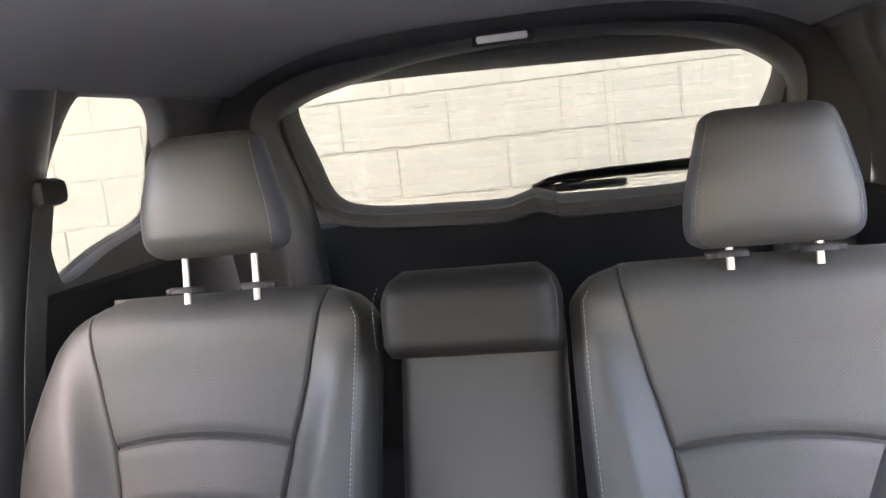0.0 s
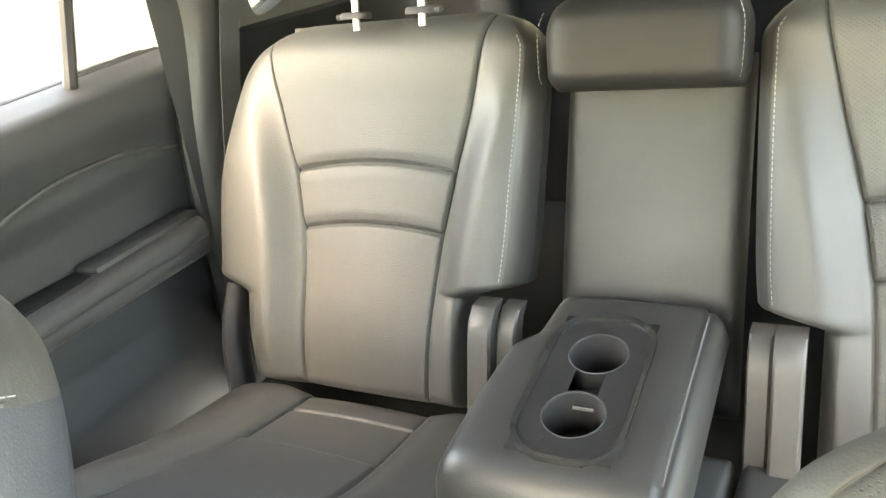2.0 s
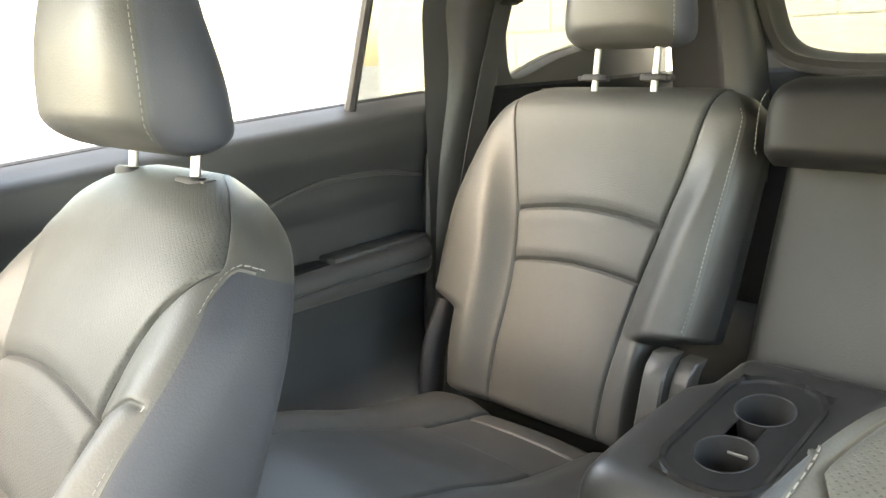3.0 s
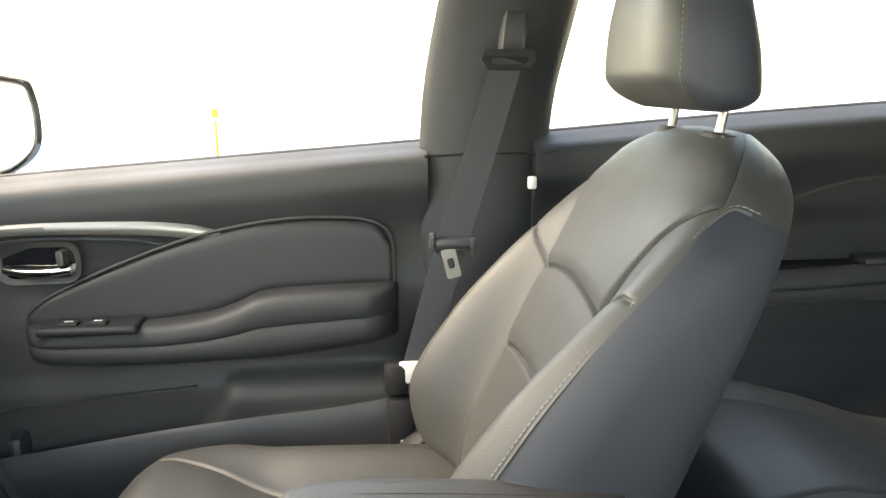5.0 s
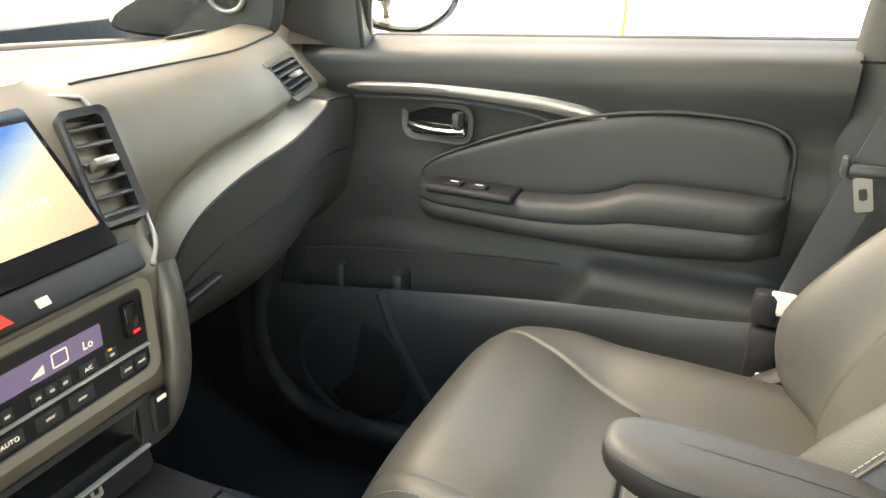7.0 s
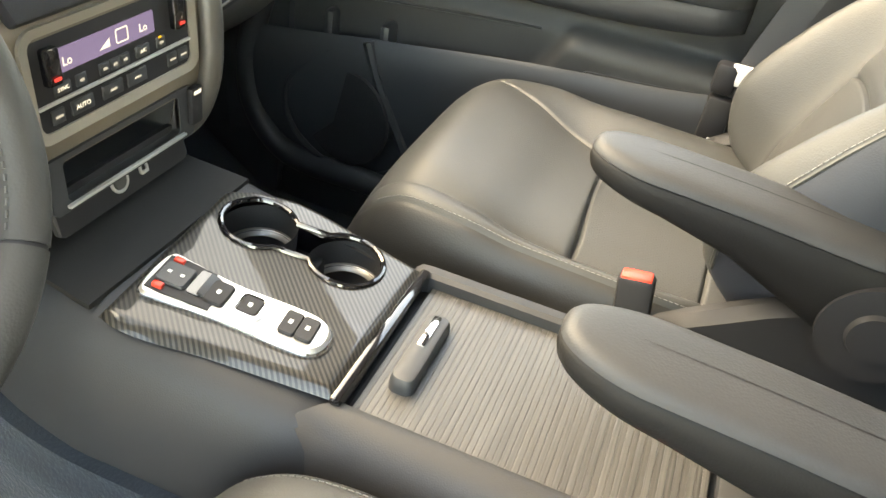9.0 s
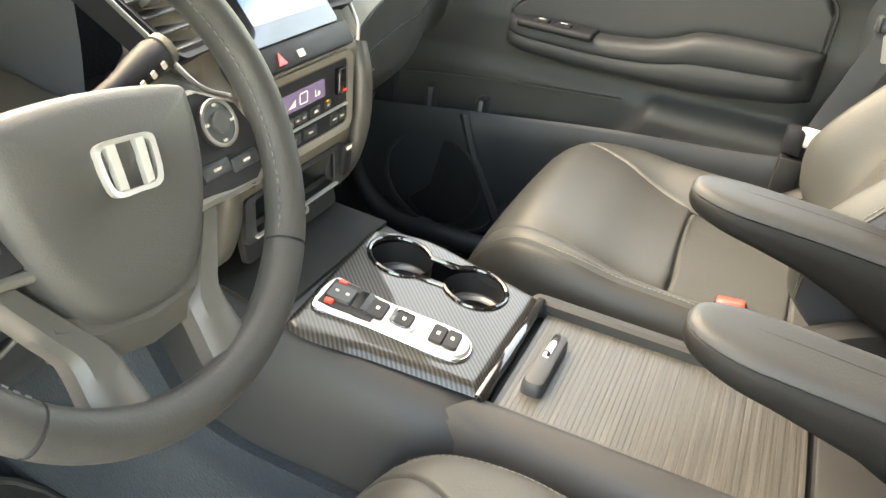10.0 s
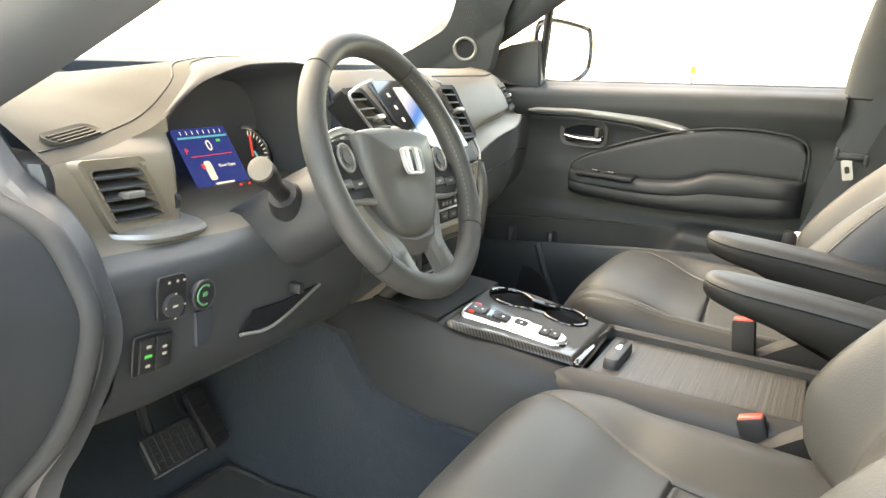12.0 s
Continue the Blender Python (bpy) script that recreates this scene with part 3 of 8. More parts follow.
def front_seat(name, xc, inn, dy, db, lean, cz, label):
    e = thing(name, (xc, 0.15 + dy, 0), label, "seat", "front seats")
    inv = Matrix.Translation((-xc, -0.15 - dy, 0))
    m = inv @ tilt_frame((xc, 0.30 + db, 0.40 - 0.6 * db), lean)
    xs = lambda s: min(lerp_table([(0, 0.098), (0.2, 0.112), (0.335, 0.122), (0.40, 0.138), (0.45, 0.165), (0.49, 0.19), (0.56, 0.2)], s), 0.905 * w(s))
    w = lambda s: lerp_table([(0, 0.195), (0.06, 0.228), (0.18, 0.242), (0.33, 0.232), (0.40, 0.223), (0.45, 0.207), (0.5, 0.176), (0.535, 0.126), (0.556, 0.07)], s)
    CR1, CR2, SIDE = 0.322, 0.205, 0.462
    arch = lambda f: 0.425 + 0.05 * math.sqrt(max(0.0, 1 - (1 - min(1.0, f * 1.35)) ** 2))

    def warp(s, x):
        a = abs(x)
        arc = 0.016 * max(0.0, 1 - (a / 0.12) ** 2) * bump(s, 0.05, 0.19, 0.34, 0.46)
        rise = 0.55 * max(0.0, min(a, 0.19) - 0.122) * bump(s, 0.18, 0.322, 0.33, 0.47)
        return arc + rise

    def front(s, x):
        a = abs(x)
        d = lerp_table([(-0.02, 0.035), (0.1, 0.062), (0.22, 0.058), (0.34, 0.05), (0.44, 0.035), (0.56, 0.0)], s)
        d += lerp_table([(0, 0.065), (0.1, 0.095), (0.2, 0.082), (0.30, 0.055), (0.40, 0.022), (0.48, 0.0)], s) * sstep(min(xs(s), 0.125), min(xs(s), 0.125) + 0.085, a)
        d += groove(a - xs(s), 0.005, 0.0025)
        cr = s - 0.016 * max(0.0, 1 - (a / 0.12) ** 2)
        if a < xs(s):
            d += groove(cr - CR1, 0.005, 0.0025) + groove(cr - CR2, 0.005, 0.0025)
            d += 0.005 * (1 - (a / xs(s)) ** 2)
            d += 0.004 * (bump(cr, CR2, CR2 + 0.02, CR1 - 0.02, CR1) + sstep(CR1, CR1 + 0.02, cr))
        elif 0.30 < s < 0.45 and a < 0.905 * w(s):
            d += groove((s - CR1 - 0.55 * (min(a, 0.19) - 0.122)) * 0.87, 0.004, 0.0028)
        return d

    back = lambda s, x: -0.072 + 0.012 * (x / 0.22) ** 2
    sw = capped(0, 0.556, 0.03, 0.06)
    left, right = (lambda s: -w(s)), w

    def region(s, x, bk, k):
        h = "a" if x > 0 else "b"
        if bk:
            if s < arch(1.0) and abs(x) > 0.9 * w(s):
                return "side_panel/" + h
            return "back_panel" if s < SIDE else "top_edge"
        if k in (0, 4):
            f = min(1.0, max(0.0, (abs(x) / w(s) - 0.905) / 0.095))
            return "side_panel/" + h if s < arch(f) else "shoulder/" + h
        if k in (1, 3):
            return ("bolster/" if s < CR1 else "shoulder/") + h
        return "upper_insert" if s > CR1 else ("middle_insert" if s > CR2 else "lower_insert")

    steps = sorted(set([round(v, 5) for v in end_steps(0, 0.556, 96, 0.05)] + [CR1, CR2] + seam_rows(CR1, CR2)))
    padded(e, m, steps, left, right, front, back, sw, region,
           {"back_panel": (leather_back, "smooth blue-grey vinyl back"), "bolster/a": (leather, ""), "bolster/b": (leather, ""), "shoulder/a": (leather, ""), "shoulder/b": (leather, ""), "top_edge": (leather, ""),
            "side_panel/a": (leather_back, "blue-grey vinyl side panel"), "side_panel/b": (leather_back, "blue-grey vinyl side panel"),
            "upper_insert": (leather_perf, "finely perforated leather insert"), "middle_insert": (leather_perf, ""), "lower_insert": (leather_perf, "")},
           nb=26, edge=6, edge_back=26, cuts=lambda s: (-0.915 * w(s), -xs(s), xs(s), 0.915 * w(s)), counts=[12, 22, 40, 22, 12], warp=warp)
    for sx in (-1, 1):
        pts = [seat_point(m, left, right, front, back, sw, s, sx * 0.905 * w(s), edge=6, lift=0.001) for s in span(0.03, 0.425, 84)]
        small("side_piping", lambda b: tube(b, [seat_point(m, left, right, front, back, sw, s, sx * 0.915 * w(s), edge=6) for s in span(0.03, 0.425, 50)] + [seat_point(m, left, right, front, back, sw, arch(k), sx * (0.912 + 0.086 * k) * w(arch(k)), edge=6) for k in span(0.06, 0.98, 28)], 0.0022, 6, up=(1, 0, 0)), leather, e)
        pts += [seat_point(m, left, right, front, back, sw, arch(k) + 0.004, sx * (0.905 + 0.092 * k) * w(arch(k)), edge=6, lift=0.001) for k in span(0.01, 0.97, 28)]
        stitches(e, pts, m.to_3x3() @ Vector((0, 1, 0)), length=0.0045, gap=0.002, size=0.001)
    # map pocket edge on the back of the side panel
    def side_back(s):
        x = inn * 0.985 * w(s)
        c = (front(s, x) + back(s, x)) / 2
        return m @ Vector((x, c + (back(s, x) - c) * max(0.0, 1 - 0.985 ** 6) ** 0.5 - 0.001, s))

    small("back_seam", lambda b: tube(b, [side_back(s) for s in span(0.05, 0.36, 20)], 0.0022, 8, up=(1, 0, 0)), dark_plastic, e)
    # cushion
    mc = inv @ Matrix(((1, 0, 0, xc), (0, 0, 1, 0.0 + dy), (0, 1, 0, 0), (0, 0, 0, 1)))
    # the seam on the driver's side of each cushion stays near the edge, the other one runs in towards the rear
    xl = lambda s: lerp_table([(-0.22, 0.168), (-0.15, 0.160), (-0.08, 0.132), (0.0, 0.092), (0.075, 0.062), (0.16, 0.058), (0.36, 0.075)], s)
    xr = lambda s: lerp_table([(-0.22, 0.16), (-0.12, 0.185), (0.1, 0.192), (0.36, 0.18)], s)
    wc = lambda s: lerp_table([(-0.22, 0.19), (-0.17, 0.228), (-0.05, 0.245), (0.2, 0.25), (0.36, 0.235)], s)
    CC1, CC2 = 0.07, 0.235
    warp_c = lambda s, x: 0.008 * min(1, (x / 0.15) ** 2) * bump(s, -0.05, 0.07, 0.075, 0.2)

    def top(s, x):
        seam, a = (xr(s), x) if x > 0 else (xl(s), -x)
        z = cz + lerp_table([(-0.22, 0.375), (-0.17, 0.420), (-0.12, 0.437), (-0.06, 0.430), (0.02, 0.410), (0.1, 0.402), (0.36, 0.385)], s)
        z += lerp_table([(-0.22, 0.0), (-0.1, 0.016), (0.1, 0.034), (0.36, 0.04)], s) * sstep(seam - 0.004, seam + (0.03 if x > 0 else 0.10), a)
        z += groove(a - seam, 0.006 if x < 0 else 0.002, 0.003) + groove(a - 0.9 * wc(s), 0.003, 0.003)
        if a < seam:
            z += groove(s - CC1 - 0.008 * min(1, (x / 0.15) ** 2), 0.006, 0.003) + groove(s - CC2, 0.005, 0.0025)
            z += 0.006 * (1 - (a / seam) ** 2)
            z -= 0.006 * sstep(CC1 - 0.004, CC1 + 0.01, s)
        return z

    bot = lambda s, x: 0.25
    swc = capped(-0.22, 0.36, 0.085, 0.03)

    def region_c(s, x, bk, k):
        h = "a" if x > 0 else "b"
        if bk:
            return "cushion_base"
        if k in (0, 4):
            return "cushion_side/" + h
        if k == 1 or k == 3:
            return "cushion_bolster/" + h
        return "cushion_front" if s < CC1 else ("cushion_insert" if s < CC2 else "cushion_rear")

    steps = sorted(set([round(v, 5) for v in end_steps(-0.22, 0.36, 84, 0.07)] + [CC1, CC2] + seam_rows(CC1, CC2)))
    # The black sides also carry the shade beside the console in their colour.
    padded(e, mc, steps, lambda s: -wc(s), wc, top, bot, swc, region_c,
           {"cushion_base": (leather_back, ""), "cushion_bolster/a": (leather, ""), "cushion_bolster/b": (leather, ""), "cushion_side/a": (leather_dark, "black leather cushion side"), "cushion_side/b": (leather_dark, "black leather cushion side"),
            "cushion_front": (leather, ""), "cushion_insert": (leather_insert, ""), "cushion_rear": (leather_insert, "")},
           nb=8, edge=5, cuts=lambda s: (-0.9 * wc(s), -xl(s), xr(s), 0.9 * wc(s)), counts=[10, 24, 44, 12, 10], warp=warp_c)
    for sx in (-1, 1):
        pts = [seat_point(mc, lambda s: -wc(s), wc, top, bot, swc, s, sx * 0.885 * wc(s), edge=5, lift=0.001) for s in span(-0.17, 0.3, 70)]
        stitches(e, pts, (0, 0, 1), length=0.0045, gap=0.002)
    # base and rails
    b = bmesh.new()
    rbox(b, (0, -0.09, 0.20), (0.45, 0.42, 0.15), 0.03)
    part("seat_base", b, dark_plastic, e, "black plastic seat base cover")
    for sx in (-1, 1):
        b = bmesh.new()
        rbox(b, (sx * 0.19, -0.05, 0.065), (0.05, 0.56, 0.12), 0.008)
        part("rail", b, dark_plastic, e)
    # recliner cover on both sides
    for sx in (-1, 1):
        b = bmesh.new()
        cover = [(p.x, p.y) for p in curve_points([(0.12, -0.06, 0), (0.15, 0.02, 0), (0.11, 0.09, 0), (0.04, 0.12, 0), (-0.06, 0.07, 0), (-0.16, -0.01, 0), (-0.2, -0.07, 0), (-0.05, -0.09, 0)], 4, closed=True)]
        plate(b, cover, Matrix.Translation((sx * 0.232 - (0.024 if sx < 0 else 0), 0.15, 0.375)) @ basis((0, 0, 0), (0, 1, 0), (0, 0, 1)), 0.024, 0.012)
        part("side_cover", b, dark_plastic, e, "black plastic recliner cover")
    # headrest
    mh = inv @ tilt_frame((xc - inn * 0.012, 0.30 + db + 0.52 * math.sin(radians(lean)) + 0.022, 0.914 - 0.9 * db), 10)
    headrest(e, mh, 0.128, 0.098, 0.205, 0.125, 0.024, 0.068, ahead=0.03, slope=0.05)
    return e


def seat_armrest(name, seat_label, xc, inn, y0, y1, z0, z1):
    """A fold-down armrest from its tip at y0 to its pivot at y1; inn: the sign of the way to the middle of the car."""
    e = thing(name, (xc, y1, z1 - 0.08), seat_label, "armrest", "front armrests")
    inv = Matrix.Translation((-xc, -y1, -(z1 - 0.08)))
    L = y1 - y0
    deep = lambda s: lerp_table([(0, 0.036), (0.06, 0.046), (0.14, 0.06), (0.2, 0.082), (0.26, 0.108), (L, 0.125)], s)

    def layer(inset, share, drop):
        """One closed outline of the slab: its plan drawn in by inset, lowered by a share of its depth and by drop."""
        ring = []
        for i in range(72):
            a = 2 * math.pi * i / 72
            c, q = math.cos(a), math.sin(a)
            x = (0.042 - inset) * math.copysign(abs(c) ** 0.8, c)
            half = L / 2 - inset
            y = half * math.copysign(abs(q) ** (0.24 if q > 0 else 0.3), q)
            # the tip narrows a little
            x *= 1 - 0.16 * sstep(-0.3 * L, -0.5 * L, y)
            st = y + L / 2
            z = z0 + (z1 - z0) * st / L + 0.004 * math.sin(3.1 * st / L) - 0.003 * (x / 0.04) ** 2 - deep(st) * share - drop
            ring.append(inv @ Vector((xc + x, y0 + st, z)))
        return ring

    b = bmesh.new()
    loft(b, [layer(*v) for v in ((0.041, 0, 0), (0.03, 0, 0), (0.02, 0, 0), (0.012, 0, 0.0004), (0.007, 0, 0.0016), (0.0035, 0, 0.0038), (0.001, 0, 0.007), (0.0, 0, 0.0105), (0.0022, 0, 0.0125))])
    # Pad leather darkened to stand in for shade falling on the armrests.
    part("armrest_pad", b, leather_mid, e)
    b = bmesh.new()
    loft(b, [layer(*v) for v in ((0.004, 0, 0.011), (0.0018, 0, 0.0125), (0.0, 0, 0.0145), (-0.0005, 0.35, 0.009), (0.001, 0.6, 0.006), (0.004, 0.8, 0.003), (0.010, 0.93, 0.001), (0.02, 1, 0), (0.041, 1, 0))])
    # Side darkened to hold the shade below the lit top.
    part("underside", b, leather_shaded, e, "dark padded armrest side")
    b = bmesh.new()
    tube(b, [inv @ Vector((xc - inn * 0.03, y1 - 0.01, z1 - 0.075)), inv @ Vector((xc + inn * 0.046, y1 - 0.01, z1 - 0.075))], 0.052, 36, up=(0, 0, 1))
    part("pivot", b, dark_plastic, e, "black plastic pivot cover")
    b = bmesh.new()
    tube(b, [inv @ Vector((xc + inn * 0.044, y1 - 0.01, z1 - 0.075)), inv @ Vector((xc + inn * 0.052, y1 - 0.01, z1 - 0.075))], lambda t: 0.027 - 0.003 * t, 32, up=(0, 0, 1))
    part("pivot_cap", b, dark_plastic, e)
    return e


def rear_seat(name, xa, xb, inn, label):
    """One rear seatback between xa and xb; inn is the sign of the way to the middle of the car."""
    xc = (xa + xb) / 2
    e = thing(name, (xc, 1.1, 0.33), label, "seat", "rear seats")
    inv = Matrix.Translation((-xc, -1.1, -0.33))
    m = inv @ tilt_frame((0, 1.085, 0.42), 19)
    ic = inn * -0.385
    wi = lambda s: lerp_table([(0, 0.106), (0.15, 0.111), (0.25, 0.120), (0.34, 0.137), (0.42, 0.157), (0.54, 0.180), (0.56, 0.181)], s)
    flank = lambda s: inner(s) + 0.017

    def outer(s):
        return lerp_table([(0, 0.60), (0.145, 0.607), (0.175, 0.668), (0.3, 0.676), (0.47, 0.643), (0.525, 0.60), (0.56, 0.53)], s)

    def inner(s):
        return lerp_table([(0, 0.222), (0.165, 0.222), (0.19, 0.148), (0.3, 0.14), (0.5, 0.135), (0.54, 0.16), (0.56, 0.21)], s)

    if inn > 0:
        left, right = (lambda s: -outer(s)), (lambda s: -inner(s))
    else:
        left, right = inner, outer
    CR1, CR2 = (0.337, 0.247) if inn > 0 else (0.313, 0.223)
    arc = lambda x: 0.014 * max(0.0, 1 - ((x - ic) / 0.133) ** 2)
    warp = lambda s, x: arc(x) * bump(s, 0.08, 0.24, 0.345, 0.5)

    def front(s, x):
        a = abs(x - ic)
        d = lerp_table([(0, 0.012), (0.08, 0.018), (0.22, 0.0), (0.32, -0.008), (0.42, -0.004), (0.5, 0.004), (0.56, -0.012)], s)
        d += lerp_table([(0, 0.012), (0.15, 0.03), (0.3, 0.036), (0.42, 0.018), (0.5, 0.0), (0.56, 0.0)], s) * sstep(wi(s), wi(s) + 0.06, a)
        d += groove(a - wi(s), 0.005, 0.0025)
        if a < wi(s):
            cr = s - arc(x)
            d += groove(cr - CR1, 0.006, 0.003) + groove(cr - CR2, 0.006, 0.003) + 0.005 * (1 - (a / wi(s)) ** 2)
            d += 0.004 * (bump(cr, CR2, CR2 + 0.02, CR1 - 0.02, CR1) + sstep(CR1, CR1 + 0.02, cr))
        return d

    back = lambda s, x: -0.11
    sw = capped(0, 0.56, 0.02, 0.05)

    def region(s, x, bk, k):
        if bk:
            return "back_panel"
        if k == (3 if inn > 0 else 0):
            return "flank"
        if k != (1 if inn > 0 else 2):
            return "bolster/" + ("a" if x > ic else "b")
        return "upper_insert" if s > CR1 else ("middle_insert" if s > CR2 else "lower_insert")

    steps = sorted(set([round(v, 5) for v in end_steps(0, 0.56, 96, 0.045) + span(0.13, 0.195, 16)] + [CR1, CR2] + seam_rows(CR1, CR2)))
    # The flank is darkened because it faces away from the light.
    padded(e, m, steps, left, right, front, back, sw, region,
           {"back_panel": (leather_dark, ""), "bolster/a": (leather, ""), "bolster/b": (leather, ""), "flank": (leather_dark, "leather flank, darkened as shade"),
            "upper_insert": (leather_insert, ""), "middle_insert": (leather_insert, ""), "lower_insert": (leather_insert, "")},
           nb=18, edge=12, edge_back=24, cuts=lambda s: (ic - wi(s), ic + wi(s), -flank(s)) if inn > 0 else (flank(s), ic - wi(s), ic + wi(s)), counts=[30, 44, 20, 8] if inn > 0 else [8, 20, 44, 30], warp=warp)
    pts = [seat_point(m, left, right, front, back, sw, s, -inn * (flank(s) + 0.004), edge=12, lift=0.001) for s in span(0.195, 0.52, 60)]
    stitches(e, pts, m.to_3x3() @ Vector((0, 1, 0)), size=0.001)
    hx = -0.345 if inn > 0 else 0.395
    mh = inv @ tilt_frame((hx, 1.258, 0.995 if inn > 0 else 0.952), 10)
    headrest(e, mh, 0.107, 0.084, 0.172, 0.10, 0.045 if inn > 0 else 0.008, 0.053)
    # hinge covers at the cut-outs
    b = bmesh.new()
    tube(b, curve_points([(-inn * 0.635 - xc, 1.085 - 1.1, 0.40 - 0.33), (-inn * 0.635 - xc, 1.10 - 1.1, 0.49 - 0.33), (-inn * 0.635 - xc, 1.14 - 1.1, 0.56 - 0.33)], 5), 0.017, 12, up=(1, 0, 0), wide=1.6)
    part("hinge_cover", b, dark_plastic, e, "black plastic hinge cover")
    for xh, yh, w, top in ((0.1575, 1.112, 0.027, 0.570), (0.190, 1.098, 0.034, 0.578)):
        b = bmesh.new()
        rings = []
        for z in span(0.40, top, 12):
            lean, nose = 0.30 * (z - top), 0.018 * sstep(top - 0.02, top, z)
            rings.append([Vector((-inn * xh - xc + dx * w / 2, yh + lean + dy + nose - 1.1, z - 0.33)) for dx, dy in ((-1, 0.03), (-1, 0.004), (-0.8, 0.0), (0.8, 0.0), (1, 0.004), (1, 0.03))])
        loft(b, rings)
        part("hinge_cover", b, soft_plastic, e, "smooth grey plastic hinge cover")
    return e


front_seat("front_seat", -0.407, 1, 0.0, 0.0, 24, 0.022, "dark grey leather front passenger seat with stitched bolsters")
front_seat("front_seat", 0.405, -1, 0.07, 0.06, 25, -0.02, "dark grey leather driver seat with pale stitching")
seat_armrest("fold_down_armrest", "grey leather fold-down armrest beside the passenger seat", -0.155, 1, 0.072, 0.385, 0.608, 0.585)
seat_armrest("fold_down_armrest", "grey leather fold-down armrest beside the driver seat", 0.132, -1, 0.112, 0.43, 0.608, 0.582)
rear_seat("folding_seat", -0.65, -0.14, 1, "dark grey leather rear seatback with raised headrest")
rear_seat("folding_seat", 0.14, 0.65, -1, "dark grey leather rear seatback with lowered headrest")

# Rear bench cushion.
bench = thing("rear_bench", (0, 0.85, 0), "dark grey leather rear bench cushion", "seat")
mb = Matrix.Translation((0, -0.85, 0)) @ Matrix(((1, 0, 0, 0), (0, 0, 1, 0), (0, 1, 0, 0), (0, 0, 0, 1)))


def bench_top(s, x):
    a = abs(abs(x) - 0.385)
    z = lerp_table([(0.5, 0.46), (0.56, 0.515), (0.64, 0.525), (0.75, 0.50), (0.9, 0.448), (1.08, 0.415)], s)
    wi = lerp_table([(0.5, 0.135), (0.9, 0.113), (1.1, 0.105)], s)
    z += groove(a - wi, 0.004, 0.003) + 0.012 * sstep(wi, wi + 0.05, a)
    if a < wi:
        z += groove(s - 0.93, 0.004, 0.003) + groove(s - 1.03, 0.004, 0.003) - 0.006 * sstep(0.926, 0.934, s) + 0.004 * (1 - (a / wi) ** 2)
    z += groove(abs(x) - 0.14, 0.03, 0.005)
    return z


def bench_cuts(s):
    wi = lerp_table([(0.5, 0.135), (0.9, 0.113), (1.1, 0.105)], s)
    return (-0.385 - wi, -0.385 + wi, -0.14, 0.14, 0.385 - wi, 0.385 + wi)


padded(bench, mb, sorted(end_steps(0.5, 1.1, 90, 0.05) + seam_rows(0.93, 1.03)), lambda s: -0.66, lambda s: 0.66, bench_top, lambda s, x: 0.30, capped(0.5, 1.1, 0.07, 0.03),
       lambda s, x, bk, k: "bench_base" if bk else ("cushion/l" if x < -0.14 else ("cushion/r" if x > 0.14 else "cushion/m")),
       {"bench_base": (leather_back, ""), "cushion/l": (leather, ""), "cushion/m": (leather, ""), "cushion/r": (leather, "")}, nb=8, edge=14, cuts=bench_cuts, counts=[16, 40, 16, 36, 16, 40, 16])
bm = bmesh.new()
rbox(bm, (0, 0.0, 0.15), (1.25, 0.5, 0.3), 0.03)
part("bench_plinth", bm, carpet, bench, "black carpeted plinth")

# Middle backrest pad, recess panel and folded-down armrest.
mid = thing("middle_backrest", (0, 1.2, 0.42), "dark grey leather middle seatback with its armrest folded down", "seat")
minv = Matrix.Translation((0, -1.2, -0.42))
mp = minv @ tilt_frame((0, 1.225, 0.838), 12)
pw = lambda s: lerp_table([(0, 0.120), (0.02, 0.128), (0.07, 0.130), (0.10, 0.122), (0.12, 0.10)], s)
pf = lambda s, x: 0.03 - 0.004 * sstep(0.06, 0.12, s)
# Head pad darkened to stand in for the roof's shadow on it.
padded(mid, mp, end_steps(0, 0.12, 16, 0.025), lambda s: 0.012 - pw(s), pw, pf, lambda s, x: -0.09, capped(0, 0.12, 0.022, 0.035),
       lambda s, x, bk, k: "head_pad_back" if bk else "head_pad", {"head_pad": (leather_shaded, "leather head pad, darkened as shade"), "head_pad_back": (leather_back, "")}, nx=44, nb=8, edge=9)
for sx in (-1, 1):
    stitches(mid, [seat_point(mp, lambda s: -pw(s), pw, pf, lambda s, x: -0.09, capped(0, 0.12, 0.022, 0.035), s, sx * 0.95 * pw(s), edge=9, lift=0.0006) for s in span(0.012, 0.1, 24)], mp.to_3x3() @ Vector((0, 1, 0)))
# Recess panel in dimmed leather, its shade put into the colour.
mr = minv @ tilt_frame((0, 1.155, 0.42), 19)
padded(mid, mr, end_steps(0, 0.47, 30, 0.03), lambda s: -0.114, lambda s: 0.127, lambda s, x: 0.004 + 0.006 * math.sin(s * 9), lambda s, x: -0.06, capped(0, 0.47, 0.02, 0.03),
       lambda s, x, bk, k: "recess_back" if bk else "recess_panel", {"recess_panel": (leather_dark, "plain leather recess panel, darkened as shade"), "recess_back": (leather_back, "")}, nx=30, nb=6, edge=14)

arm, ainv = mid, minv
ma = ainv @ Matrix(((1, 0, 0, 0), (0, 0, 1, 0), (0, 1, 0, 0), (0, 0, 0, 1)))


def inside_stadium(x, s, x0=-0.007, s0=0.985, hw=0.058, hl=0.115):
    """Signed distance to the cup tray's round-ended outline; below zero is inside."""
    qx, qs = abs(x - x0) - (hw - 0.045), abs(s - s0) - (hl - 0.045)
    return math.hypot(max(qx, 0), max(qs, 0)) + min(max(qx, qs), 0) - 0.045


